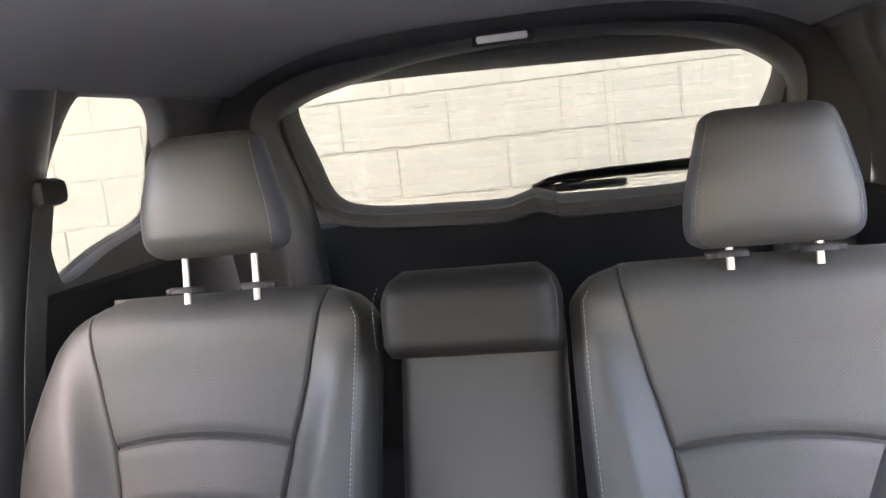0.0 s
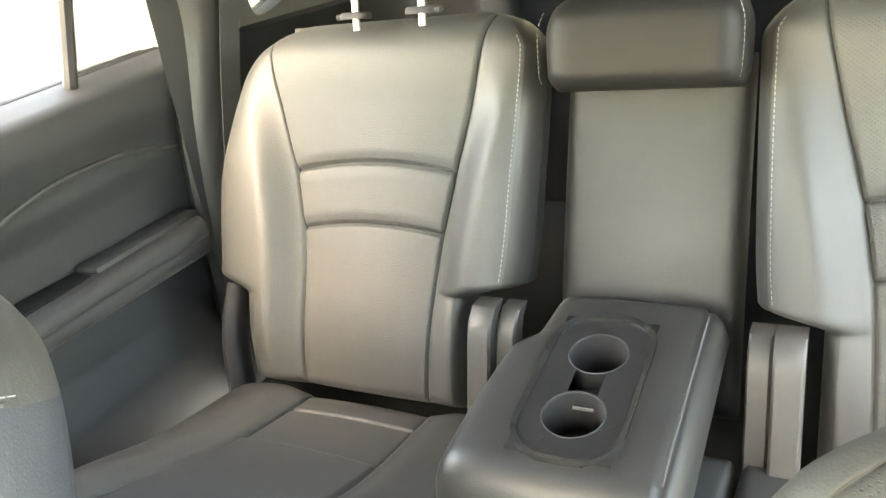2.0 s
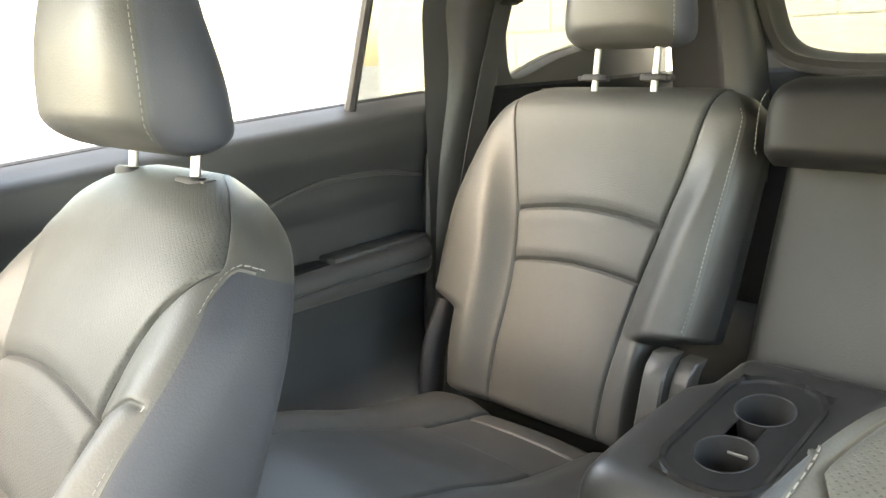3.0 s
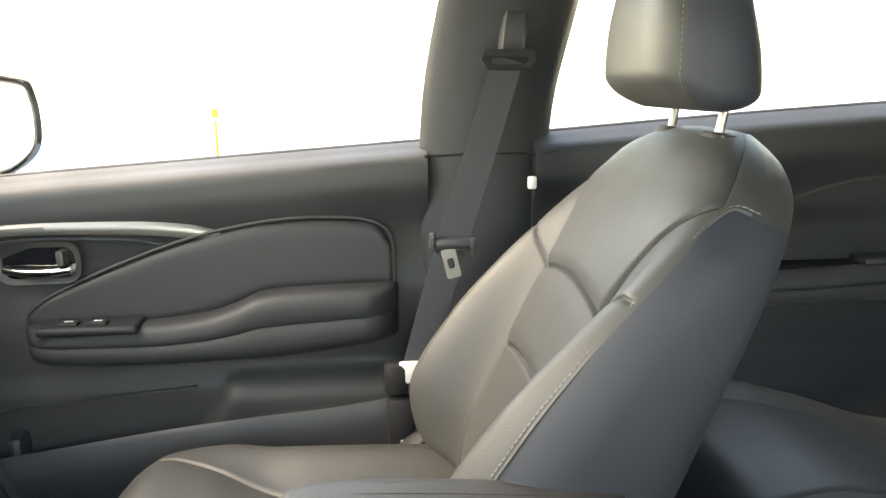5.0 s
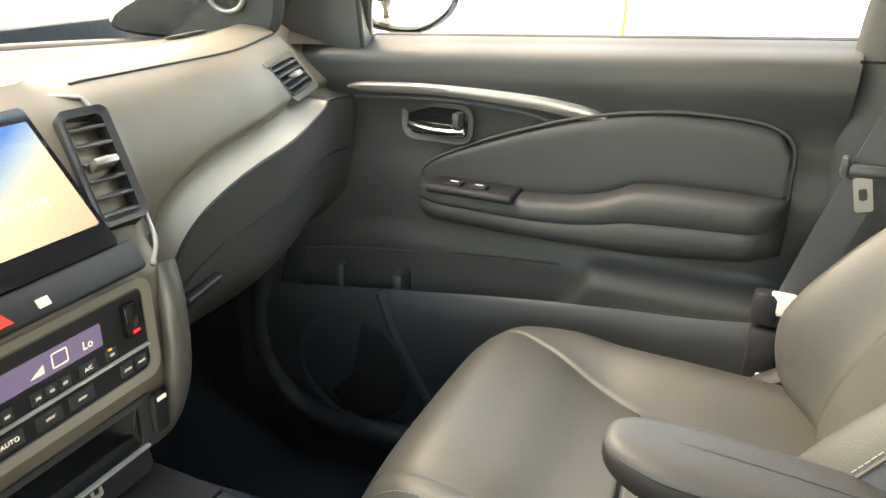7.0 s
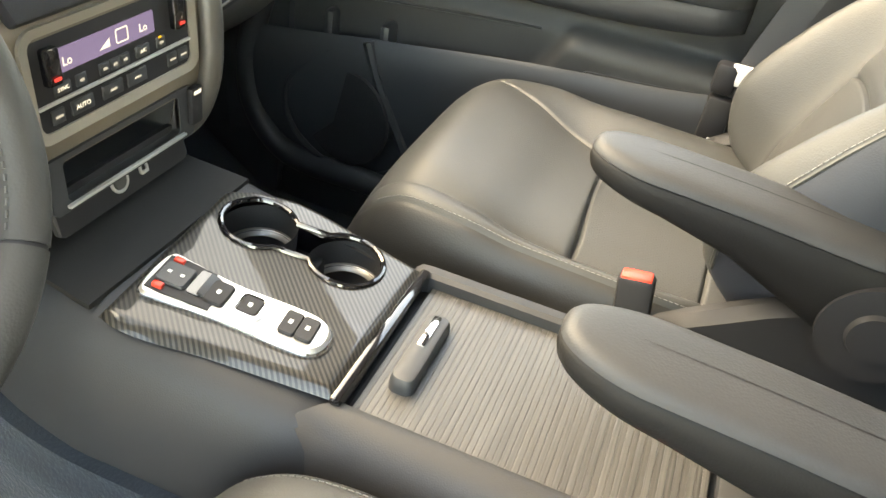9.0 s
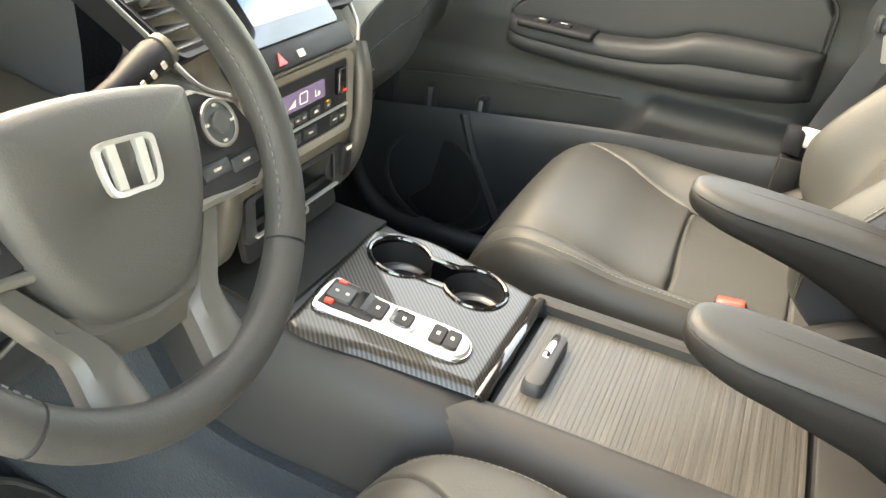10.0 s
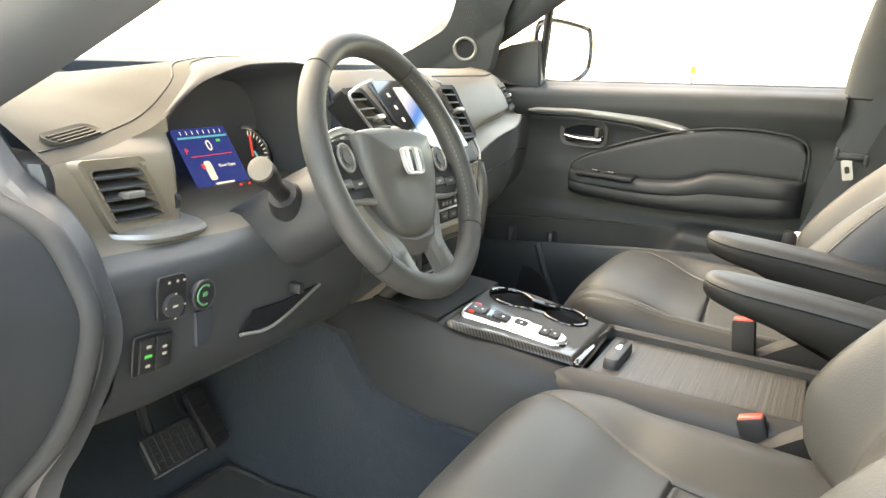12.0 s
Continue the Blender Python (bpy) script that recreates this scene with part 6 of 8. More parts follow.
def face_y(x, z):
    pad = lerp_table(PAD, z)
    q = z - pad_edge(x)
    if x < 0:
        # the pad's lower edge rolls under; the roll below stands proud
        proud = sstep(0.002, -0.004, q + 0.003 + band_h(x))
        pad += (0.020 * proud - 0.016 * sstep(0.016, 0.0, q) * (1 - proud)) * sstep(0.48, 0.56, z)
    d, v = sstep(0.2, 0.27, x), sstep(0.545, 0.585, x)
    y = pad * (1 - d) + (lerp_table(DRIVER, z) * (1 - v) + lerp_table(OUTER, z) * v) * d
    k = stack(x)
    y = y * (1 - k) + lerp_table(CENTRE, z) * k
    # curves back towards the passenger door
    y -= 0.075 * sstep(-0.42, -0.74, x) + 0.012 * sstep(0.6, 0.74, x) + 0.052 * sstep(-0.64, -0.745, x) * sstep(0.70, 0.80, z)
    return y


HOOD = [(0.562, 0.65), (0.566, 0.70), (0.556, 0.755), (0.52, 0.795), (0.477, 0.818), (0.388, 0.838), (0.30, 0.841), (0.235, 0.83), (0.195, 0.79), (0.185, 0.72), (0.185, 0.65)]


def in_hood(x, z):
    """Openings in the dash face: the instruments, the outer vent, the cubby."""
    if abs(-x - 0.596 + 0.85 * (z - 0.768)) < 0.061 and abs(z - 0.768) < 0.025:
        return True
    if abs(0.650 - x + 0.52 * (z - 0.697)) < 0.0425 and abs(z - 0.697) < 0.034 or abs(x) < 0.083 and abs(z - 0.515) < 0.019:
        return True
    if ((x - 0.42) / 0.066) ** 2 + ((z - 0.655) / 0.045) ** 2 < 1 and z < 0.66:
        return True
    if 0.2 < x < 0.552 and z > 0.7:
        return True
    return 0.187 < x < 0.564 and 0.652 < z < lerp_table([(0.187, 0.72), (0.195, 0.79), (0.235, 0.83), (0.30, 0.841), (0.388, 0.838), (0.477, 0.818), (0.52, 0.795), (0.556, 0.755), (0.564, 0.70)], x)


def top_at(x, t):
    """The dash top: t runs from the windscreen's foot to the brow."""
    y0, y1 = cowl_y(x), face_y(x, face_top(x))
    far = 0.785 + 0.008 * sstep(0.3, 0.65, abs(x))
    return di @ Vector((x, y0 + (y1 - y0) * t, far + (face_top(x) - far) * t ** 1.15))


bm = bmesh.new()
xs_, ts_ = span(-0.768, 0.735, 330), span(0, 1, 120)
vv = {}


def row_z(x, t):
    """Heights of the face's rows: level up to the instruments' sill, then up to the brow."""
    return 0.42 + 0.24 * t / 0.6 if t < 0.6 else 0.66 + (face_top(x) - 0.66) * (t - 0.6) / 0.4


def face_v(i, j):
    if (i, j) not in vv:
        x = xs_[i]
        z = row_z(x, ts_[j])
        vv[i, j] = bm.verts.new(di @ Vector((x, face_y(x, z), z)))
    return vv[i, j]


lows = {}


def low_v(name, i, j):
    b, made = lows.setdefault(name, (bmesh.new(), {}))
    if (i, j) not in made:
        made[i, j] = b.verts.new(face_v(i, j).co)
    return made[i, j]


for i in range(len(xs_) - 1):
    for j in range(len(ts_) - 1):
        x = (xs_[i] + xs_[i + 1]) / 2
        z = row_z(x, (ts_[j] + ts_[j + 1]) / 2)
        if in_hood(x, z):
            continue
        corners = ((i, j), (i + 1, j), (i + 1, j + 1), (i, j + 1))
        # The lower dash is split off so darker plastic can hold its shade.
        name = "knee_panel" if x > 0.145 and z < 0.642 else ("glovebox" if z < pad_edge(x) - 0.003 - band_h(x) and x < -0.19 else "")
        if name:
            vs = [low_v(name, *c) for c in corners]
            lows[name][0].faces.new(vs)
        else:
            bm.faces.new([face_v(*c) for c in corners])
for v in [v for v in bm.verts if not v.link_faces]:
    bm.verts.remove(v)
part("dash_face", bm, dash_pad, dash, angle=60)
for name, (b, made) in lows.items():
    part(name, b, soft_plastic if name == "glovebox" else hard_plastic, dash, "black moulded " + name.replace("_", " "), angle=60)


bm = sheet(top_at, span(-0.768, 0.735, 112), span(0, 1, 50))
part("dash_top", bm, dash_top_mat, dash, "grey grained dash top pad")
small("pad_seam", lambda b: tube(b, [di @ Vector((x, face_y(x, 0.819) + 0.0004, 0.8195)) for x in span(-0.72, -0.19, 60)], 0.0016, 6), dark_plastic, dash)
BROW = [(0.15, 0.94), (0.25, 0.935), (0.38, 0.93), (0.47, 0.91), (0.53, 0.90), (0.59, 0.89), (0.66, 0.88), (0.73, 0.84)]
small("pad_seam", lambda b: tube(b, [top_at(x, lerp_table(BROW, x)) + Vector((0, 0, 0.0004)) for x in span(0.15, 0.73, 90)], 0.0013, 6), dark_plastic, dash)
small("windscreen_vent", lambda b: tube(b, [top_at(x, 0.012) + Vector((0, 0, 0.002)) for x in span(-0.69, 0.69, 60)], 0.007, 8, wide=2.6), dark_plastic, dash, "black windscreen vent strip")


def slot_vent(x, t, w, d, turn):
    m = basis(top_at(x, t) + Vector((0, 0, 0.001)), top_at(x + 0.02, t) - top_at(x - 0.02, t), top_at(x, t + 0.05) - top_at(x, t - 0.05)) @ Matrix.Rotation(radians(turn), 4, "Z")
    b = bmesh.new()
    ring_frame(b, rrect(w, d, d * 0.45), rrect(w - 0.012, d - 0.010, d * 0.32), m, 0.004, -0.002)
    v = part("demister_vent", b, dash_top_mat, dash, "small slotted demister vent")
    small("vent_back", lambda b: plate(b, rrect(w - 0.012, d - 0.010, d * 0.32), m, 0.0012, 0.0003), dark_plastic, v)
    for k in range(3):
        small("slat", lambda b: rbox(b, m @ Vector((0, -d * 0.22 + d * 0.22 * k, 0.002)), (w - 0.02, 0.003, 0.003), 0, m.to_3x3()), dash_top_mat, v, smooth=False)


slot_vent(0.668, 0.80, 0.085, 0.03, -6)
slot_vent(-0.515, 0.86, 0.085, 0.028, 4)
prof = [(-1.0, 0.74)] + [(lerp_table(OUTER, z) - 0.028, z) for z in (0.735, 0.72, 0.69, 0.66, 0.645, 0.63, 0.61, 0.56, 0.52, 0.47, 0.43)] + [(-0.9, 0.42)]
bm = bmesh.new()
loft(bm, [[di @ Vector((x, y - dy, z)) for y, z in prof] for x, dy in ((0.69, 0), (0.733, 0.0), (0.741, 0.01))])
part("end_cap", bm, hard_plastic, dash, "black dashboard end cap")
small("bulkhead", lambda b: rbox(b, di @ Vector((0, -0.99, 0.4)), (1.56, 0.04, 0.82), 0.01), carpet, dash, "black carpeted bulkhead")
small("underside", lambda b: rbox(b, di @ Vector((0, -0.80, 0.43)), (1.44, 0.36, 0.02), 0.005), dark_plastic, dash)
for sx in (-1, 1):
    bm = sheet(lambda y, z: di @ Vector((sx * (0.735 + 0.03 * sstep(-0.5, -0.42, y) - 0.03 * sstep(0.3, 0.0, z)), y, z)), span(-0.98, -0.60, 30), span(0.0, 0.70, 30), (sx * 0.03, 0, 0))
    part("kick_panel", bm, hard_plastic, dash, "black plastic kick panel")

# instrument hood and display
hc = curve_points([(x, z, 0) for x, z in HOOD], 6)
bm = bmesh.new()
rings = []
for k, y, dz in ((0.96, -0.655, -0.034), (0.975, -0.53, -0.008), (1.0, -0.499, 0.001)):
    rings.append([di @ Vector((0.37 + (p.x - 0.37) * k, y, 0.70 + (p.y - 0.70) * (1 + (k - 1) * 0.5) + dz)) for p in hc])
loft(bm, rings, closed_rings=False)
part("instrument_hood", bm, hood_liner, dash, "padded instrument hood, paled by a painted reflection")
HOOD_TOP = [(0.187, 0.72), (0.195, 0.79), (0.235, 0.83), (0.30, 0.841), (0.388, 0.838), (0.477, 0.818), (0.52, 0.795), (0.556, 0.755), (0.566, 0.71)]


def brow_at(x, t):
    """The padded brow between the hood's edge and the dash top."""
    a, b = di @ Vector((x, -0.497, lerp_table(HOOD_TOP, x) + 0.0025)), top_at(x, 0.97) + Vector((0, 0, -0.001))
    return a.lerp(b, t) + Vector((0, 0.003, 0.004)) * math.sin(math.pi * t)


# Darker plastic puts the shade of the turned-under rim into the brow.
part("instrument_brow", sheet(brow_at, span(0.193, 0.562, 70), span(0, 1, 14), (0, 0, -0.002)), dark_plastic, dash, "padded brow over the instruments")
small("instrument_backing", lambda b: loft(b, [[di @ Vector((p.x, -0.655 + d, p.y - 0.034)) for p in hc] for d in (0, 0.006)]), hood_liner, dash)
small("instrument_floor", lambda b: loft(b, [[di @ Vector((x, y, z)) for y, z in ((-0.652, 0.660), (-0.575, 0.658), (-0.548, 0.652), (-0.468, 0.644), (-0.462, 0.636), (-0.652, 0.636))] for x in (0.195, 0.37, 0.556)]), dash_pad, dash, "grey apron below the instruments", angle=60)


def glow(name, color, strength):
    return material(name, tuple(0.05 * c for c in color), 0.3, emit=color, strength=strength, mottle=0)


GLOW = 0.05
lit_white, lit_red, lit_cyan, lit_green, lit_amber = (glow("lit_" + n, c, GLOW * k) for n, c, k in (
    ("white", (0.9, 0.95, 1), 1.0), ("red", (1, 0.08, 0.08), 0.9), ("cyan", (0.1, 0.65, 0.9), 0.8), ("green", (0.08, 0.9, 0.2), 0.8), ("amber", (1, 0.55, 0.02), 1.2)))
lit_green_dim = glow("lit_green_dim", (0.15, 0.7, 0.4), GLOW * 0.4)
lit_dim = glow("lit_dim", (0.9, 0.95, 1), GLOW * 0.45)
screen_blue = material("cluster_screen", (0.005, 0.008, 0.02), 0.15, emit=(0.03, 0.06, 0.35), strength=GLOW * 0.9, mottle=0)
CT = 0.45
cm = di @ basis((0.358, -0.600, 0.692), (-1, 0, 0), (0, -0.72, 1))
cluster = small("cluster_screen", lambda b: plate(b, rrect(0.112, 0.10, 0.004), cm, 0.004, 0.001), screen_blue, dash, "blue lit driver display")
up_ = Matrix.Translation((0, 0, 0.0044))
lettering("0", cm @ up_ @ Matrix.Translation((0.004, 0.018, 0)), 0.026, lit_white, cluster)
lettering("P", cm @ up_ @ Matrix.Translation((-0.046, 0.012, 0)), 0.014, lit_red, cluster)
lettering("Door Open", cm @ up_ @ Matrix.Translation((0.022, -0.016, 0)), 0.0075, lit_white, cluster)
small("red_band", lambda b: rbox(b, cm @ Vector((0, 0.003, 0.0045)), (0.088, 0.0006, 0.0012), 0, cm.to_3x3() @ Matrix.Rotation(radians(90), 3, "X")), lit_red, cluster, smooth=False)
small("scale_band", lambda b: rbox(b, cm @ Vector((0, 0.034, 0.0045)), (0.104, 0.003, 0.0006), 0, cm.to_3x3()), lit_cyan, cluster, smooth=False)
for k in range(8):
    small("scale_mark", lambda b: rbox(b, cm @ Vector((-0.042 + 0.012 * k, 0.042, 0.0045)), (0.0012, 0.006, 0.0006), 0, cm.to_3x3()), lit_white, cluster, smooth=False)
small("car_symbol", lambda b: plate(b, rrect(0.015, 0.032, 0.005), cm @ Matrix.Translation((-0.018, -0.022, 0.0043)), 0.0005, 0.0001), lit_white, cluster)
small("door_symbol", lambda b: plate(b, rrect(0.007, 0.008, 0.001), cm @ Matrix.Translation((-0.028, -0.014, 0.0043)), 0.0005, 0.0001), lit_red, cluster)
small("cluster_lip", lambda b: rbox(b, cm @ Vector((0, -0.0535, 0.004)), (0.112, 0.003, 0.004), 0.001, cm.to_3x3()), satin, cluster, "pale lower lip of the display")
small("footer_mark", lambda b: rbox(b, cm @ Vector((0, -0.044, 0.0045)), (0.04, 0.003, 0.0006), 0, cm.to_3x3()), lit_white, cluster, smooth=False)
small("eco_mark", lambda b: rbox(b, cm @ Vector((0.028, 0.026, 0.0045)), (0.008, 0.004, 0.0006), 0, cm.to_3x3()), lit_green, cluster, smooth=False)
# fuel and temperature gauge
gm = di @ basis((0.268, -0.60, 0.688), (-1, 0, 0), (0, -CT, 1))
gauge = small("gauge", lambda b: tube(b, [gm @ Vector((0.046 * math.cos(radians(a)), 0.046 * math.sin(radians(a)), 0.004)) for a in span(-70, 100, 40)], 0.003, 8, up=gm.to_3x3() @ Vector((0, 0, 1))), chrome, dash, "round gauge with chrome rim")
for k in range(13):
    a = radians(-55 + 11 * k)
    small("gauge_mark", lambda b: rbox(b, gm @ Vector((0.037 * math.cos(a), 0.037 * math.sin(a), 0.003)), (0.008, 0.0012, 0.0008), 0, gm.to_3x3() @ Matrix.Rotation(a, 3, "Z")), lit_red if k == 0 else lit_white, gauge, smooth=False)
small("needle", lambda b: rbox(b, gm @ Vector((0.004, 0.014, 0.006)), (0.004, 0.036, 0.001), 0, gm.to_3x3() @ Matrix.Rotation(radians(-12), 3, "Z")), lit_red, gauge, smooth=False)
small("gauge_arc", lambda b: tube(b, [gm @ Vector((0.022 * math.cos(radians(a)) - 0.01, 0.022 * math.sin(radians(a)) - 0.006, 0.004)) for a in span(-80, 30, 16)], 0.0015, 6, up=gm.to_3x3() @ Vector((0, 0, 1))), lit_cyan, gauge)
small("telltale", lambda b: rbox(b, di @ Vector((0.345, -0.552, 0.657)), (0.004, 0.002, 0.003), 0), lit_red, dash, smooth=False)
small("telltale", lambda b: rbox(b, di @ Vector((0.325, -0.552, 0.657)), (0.004, 0.002, 0.003), 0), lit_red, dash, smooth=False)


def vent(parent, m, w, h, n, label, bezel, slant=0.0, tilt=20, rim=0.014, proud=0.007):
    """An air vent facing local z: frame, slats across and a tab; slant shears it sideways."""
    sh = m @ Matrix(((1, slant, 0, 0), (0, 1, 0, 0), (0, 0, 1, 0), (0, 0, 0, 1)))
    b = bmesh.new()
    ring_frame(b, rrect(w + rim, h + rim, 0.010), rrect(w, h, 0.007), sh @ Matrix.Translation((0, 0, -0.014)), proud + 0.014, -0.003)
    ring_frame(b, rrect(w, h, 0.007), rrect(w - 0.002, h - 0.002, 0.007), sh @ Matrix.Translation((0, 0, -0.035)), 0.04)
    v = part("vent", b, bezel, parent, label)
    small("vent_back", lambda b: plate(b, rrect(w, h, 0.007), sh @ Matrix.Translation((0, 0, -0.035)), 0.002, 0.0005), dark_plastic, v)
    for i in range(n):
        yy = -h / 2 + h * (i + 0.5) / n
        small("slat", lambda b: rbox(b, sh @ Vector((0, yy, -0.004)), (w - 0.003, 0.0032, 0.022), 0.001, m.to_3x3() @ Matrix.Rotation(radians(tilt), 3, "X")), hard_plastic, v)
    small("vent_tab", lambda b: rbox(b, sh @ Vector((0, 0, 0.008)), (0.026, 0.008, 0.016), 0.002, m.to_3x3()), satin, v, "satin-edged vent tab")
    return v


# outer vent pods
vent(dash, di @ basis((0.650, -0.458, 0.697), (-1, -0.06, -0.03), (0, -0.15, 1)), 0.076, 0.062, 5, "black outer air vent", dash_pad, slant=-0.52, rim=0.022, proud=0.005)
small("vent_wheel", lambda b: tube(b, [di @ Vector((0.583, -0.458, 0.680)), di @ Vector((0.577, -0.458, 0.680))], 0.011, 24, up=(0, 0, 1)), dark_plastic, dash)
small("vent_shelf", lambda b: loft(b, [[di @ Vector((x, y + dy, 0.652 + dz)) for dy, dz in ((-0.05, -0.004), (0.0, -0.006), (0.004, 0.0), (0.0, 0.005), (-0.05, 0.008))] for x, y in ((0.680, -0.452), (0.668, -0.434), (0.649, -0.420), (0.62, -0.415), (0.58, -0.417), (0.562, -0.424), (0.552, -0.445))]), satin_dark, dash, "satin grey ledge under the vent")
pvm = di @ basis((-0.596, -0.515, 0.768), (-1, -0.31, 0), (0, -0.5, 1))
vent(dash, pvm, 0.116, 0.052, 5, "black outer air vent", dash_pad, slant=-0.85, rim=0.018, proud=0.0045)
# centre display with its vents
DU = (0, -0.65, 0.76)
scm = di @ basis((0.006, -0.436, 0.752), (-1, 0, 0), DU)
disp = small("display", lambda b: plate(b, rrect(0.212, 0.152, 0.006), scm, 0.012, 0.002), piano, dash, "glossy black centre display")
screen_mat = material("touch_screen", (0.02, 0.02, 0.022), 0.08, emit=(0.02, 0.16, 0.75), strength=GLOW * 1.4, mottle=0, coat=0.5)


def screen_nodes(m):
    """Lit blue picture, pale reflection painted in below, in the screen's own place."""
    nt = m.node_tree
    b = nt.nodes["Principled BSDF"]
    tc = nt.nodes["Texture Coordinate"]
    sp = nt.nodes.new("ShaderNodeSeparateXYZ")
    nt.links.new(tc.outputs["Generated"], sp.inputs[0])
    ramp = nt.nodes.new("ShaderNodeValToRGB")
    for p, c in ((0.02, (0.55, 0.47, 0.4, 1)), (0.40, (0.72, 0.68, 0.62, 1)), (0.52, (0.35, 0.55, 0.8, 1)), (0.66, (0.02, 0.2, 0.8, 1))):
        el = ramp.color_ramp.elements.new(p)
        el.color = c
    mix = nt.nodes.new("ShaderNodeMath")
    mix.operation = "MULTIPLY_ADD"
    mix.inputs[1].default_value = 0.45
    nt.links.new(sp.outputs["X"], mix.inputs[0])
    half = nt.nodes.new("ShaderNodeMath")
    half.operation = "MULTIPLY"
    half.inputs[1].default_value = 0.6
    nt.links.new(sp.outputs["Z"], half.inputs[0])
    nt.links.new(half.outputs[0], mix.inputs[2])
    nt.links.new(mix.outputs[0], ramp.inputs[0])
    nt.links.new(ramp.outputs[0], b.inputs["Emission Color"])


screen_nodes(screen_mat)
small("screen", lambda b: plate(b, rrect(0.145, 0.112, 0.002), scm @ Matrix.Translation((0.026, 0.004, 0.012)), 0.0008, 0.0002), screen_mat, disp, "lit blue screen picture")
lettering("7:01 PM", scm @ Matrix.Translation((0.04, -0.018, 0.0134)), 0.016, lit_white, disp)
for k, yy in enumerate((0.045, 0.02, -0.005, -0.03)):
    small("touch_mark", lambda b: rbox(b, scm @ Vector((-0.076, yy, 0.0124)), (0.008, 0.008, 0.0006), 0, scm.to_3x3()), lit_white, disp, smooth=False)
small("volume_knob", lambda b: tube(b, [scm @ Vector((-0.078, -0.055, 0.011)), scm @ Vector((-0.078, -0.055, 0.026))], 0.013, 24, up=(1, 0, 0)), piano, disp, "black volume knob")
for sx in (-1, 1):
    vx, vw, lean_v = (0.165, 0.062, -0.42) if sx > 0 else (-0.137, 0.044, 0.2)
    vent(dash, di @ basis((vx, -0.43, 0.757), (-1, -0.1 * sx, 0), DU), vw, 0.108, 6, "black centre air vent", dark_plastic, slant=lean_v, tilt=35)
    if sx > 0:
        edge_pts = [(0.118, -0.475, 0.818), (0.20, -0.455, 0.806), (0.228, -0.44, 0.79), (0.19, -0.402, 0.728), (0.165, -0.378, 0.69), (0.135, -0.366, 0.675)]
    else:
        edge_pts = [(-0.115, -0.505, 0.818), (-0.168, -0.498, 0.812), (-0.183, -0.486, 0.80), (-0.168, -0.425, 0.738), (-0.152, -0.398, 0.71), (-0.14, -0.378, 0.69), (-0.12, -0.366, 0.675)]
    small("display_edge", lambda b: tube(b, curve_points([di @ (Vector(p) + Vector((0, 0.004, 0))) for p in edge_pts], 6), 0.0026, 8), satin, dash, "satin silver edge line")
# switch strip, climate panel, cubby
strip = small("switch_strip", lambda b: rbox(b, di @ Vector((0, -0.378, 0.684)), (0.23, 0.02, 0.03), 0.004, Matrix.Rotation(radians(35), 3, "X")), dark_plastic, dash, "black switch strip")
small("hazard_mark", lambda b: plate(b, [(-0.008, -0.006), (0.008, -0.006), (0, 0.008)], di @ basis((0.04, -0.3665, 0.688), (-1, 0, 0), (0, -0.6, 0.8)), 0.0008, 0.0002), lit_red, strip, "red hazard triangle")
small("lock_mark", lambda b: rbox(b, di @ Vector((0.0, -0.3665, 0.687)), (0.012, 0.001, 0.008), 0, Matrix.Rotation(radians(35), 3, "X")), lit_white, strip, smooth=False)
hvm = di @ basis((0.0, -0.372, 0.616), (-1, 0, 0), (0, -0.05, 1))
hv = small("climate_panel", lambda b: ring_frame(b, rrect(0.232, 0.104, 0.016), rrect(0.212, 0.086, 0.010), hvm, 0.010, -0.002), bronze, dash, "satin grey climate control panel")
small("climate_face", lambda b: plate(b, rrect(0.214, 0.088, 0.010), hvm, 0.006, 0.001), dark_plastic, hv)
small("climate_bar", lambda b: rbox(b, hvm @ Vector((0, -0.018, 0.007)), (0.212, 0.003, 0.004), 0.001, hvm.to_3x3()), silver_plate, hv)
lcd = material("climate_screen", (0.03, 0.03, 0.06), 0.2, emit=(0.22, 0.19, 0.42), strength=GLOW * 0.75, mottle=0)
lc = small("climate_screen", lambda b: plate(b, rrect(0.132, 0.022, 0.002), hvm @ Matrix.Translation((-0.013, 0.016, 0.006)), 0.0012, 0.0004), lcd, hv, "violet lit climate display")
for xx in (-0.065, 0.036):
    lettering("Lo", hvm @ Matrix.Translation((xx, 0.014, 0.0076)), 0.0115, lit_white, lc)
small("fan_mark", lambda b: plate(b, [(-0.007, -0.004), (0.007, -0.004), (0.007, 0.004)], hvm @ Matrix.Translation((-0.018, 0.014, 0.0073)), 0.0004, 0.0001), lit_white, lc)
small("mode_mark", lambda b: ring_frame(b, rrect(0.017, 0.014, 0.002), rrect(0.0145, 0.0115, 0.001), hvm @ Matrix.Translation((0.006, 0.016, 0.0073)), 0.0004), lit_white, lc)
for sx in (-1, 1):
    small("temperature_knob", lambda b: rbox(b, hvm @ Vector((sx * 0.086, 0.016, 0.009)), (0.017, 0.034, 0.010), 0.003, hvm.to_3x3()), piano, hv, "black temperature rocker")
    small("knob_mark", lambda b: rbox(b, hvm @ Vector((sx * 0.086, 0.006, 0.0155)), (0.008, 0.003, 0.0008), 0, hvm.to_3x3()), lit_red, hv, smooth=False)
BUTTONS = [(-0.075, "SYNC"), (-0.052, ""), (-0.022, ""), (-0.008, ""), (0.006, ""), (0.032, "A/C"), (0.060, "")]
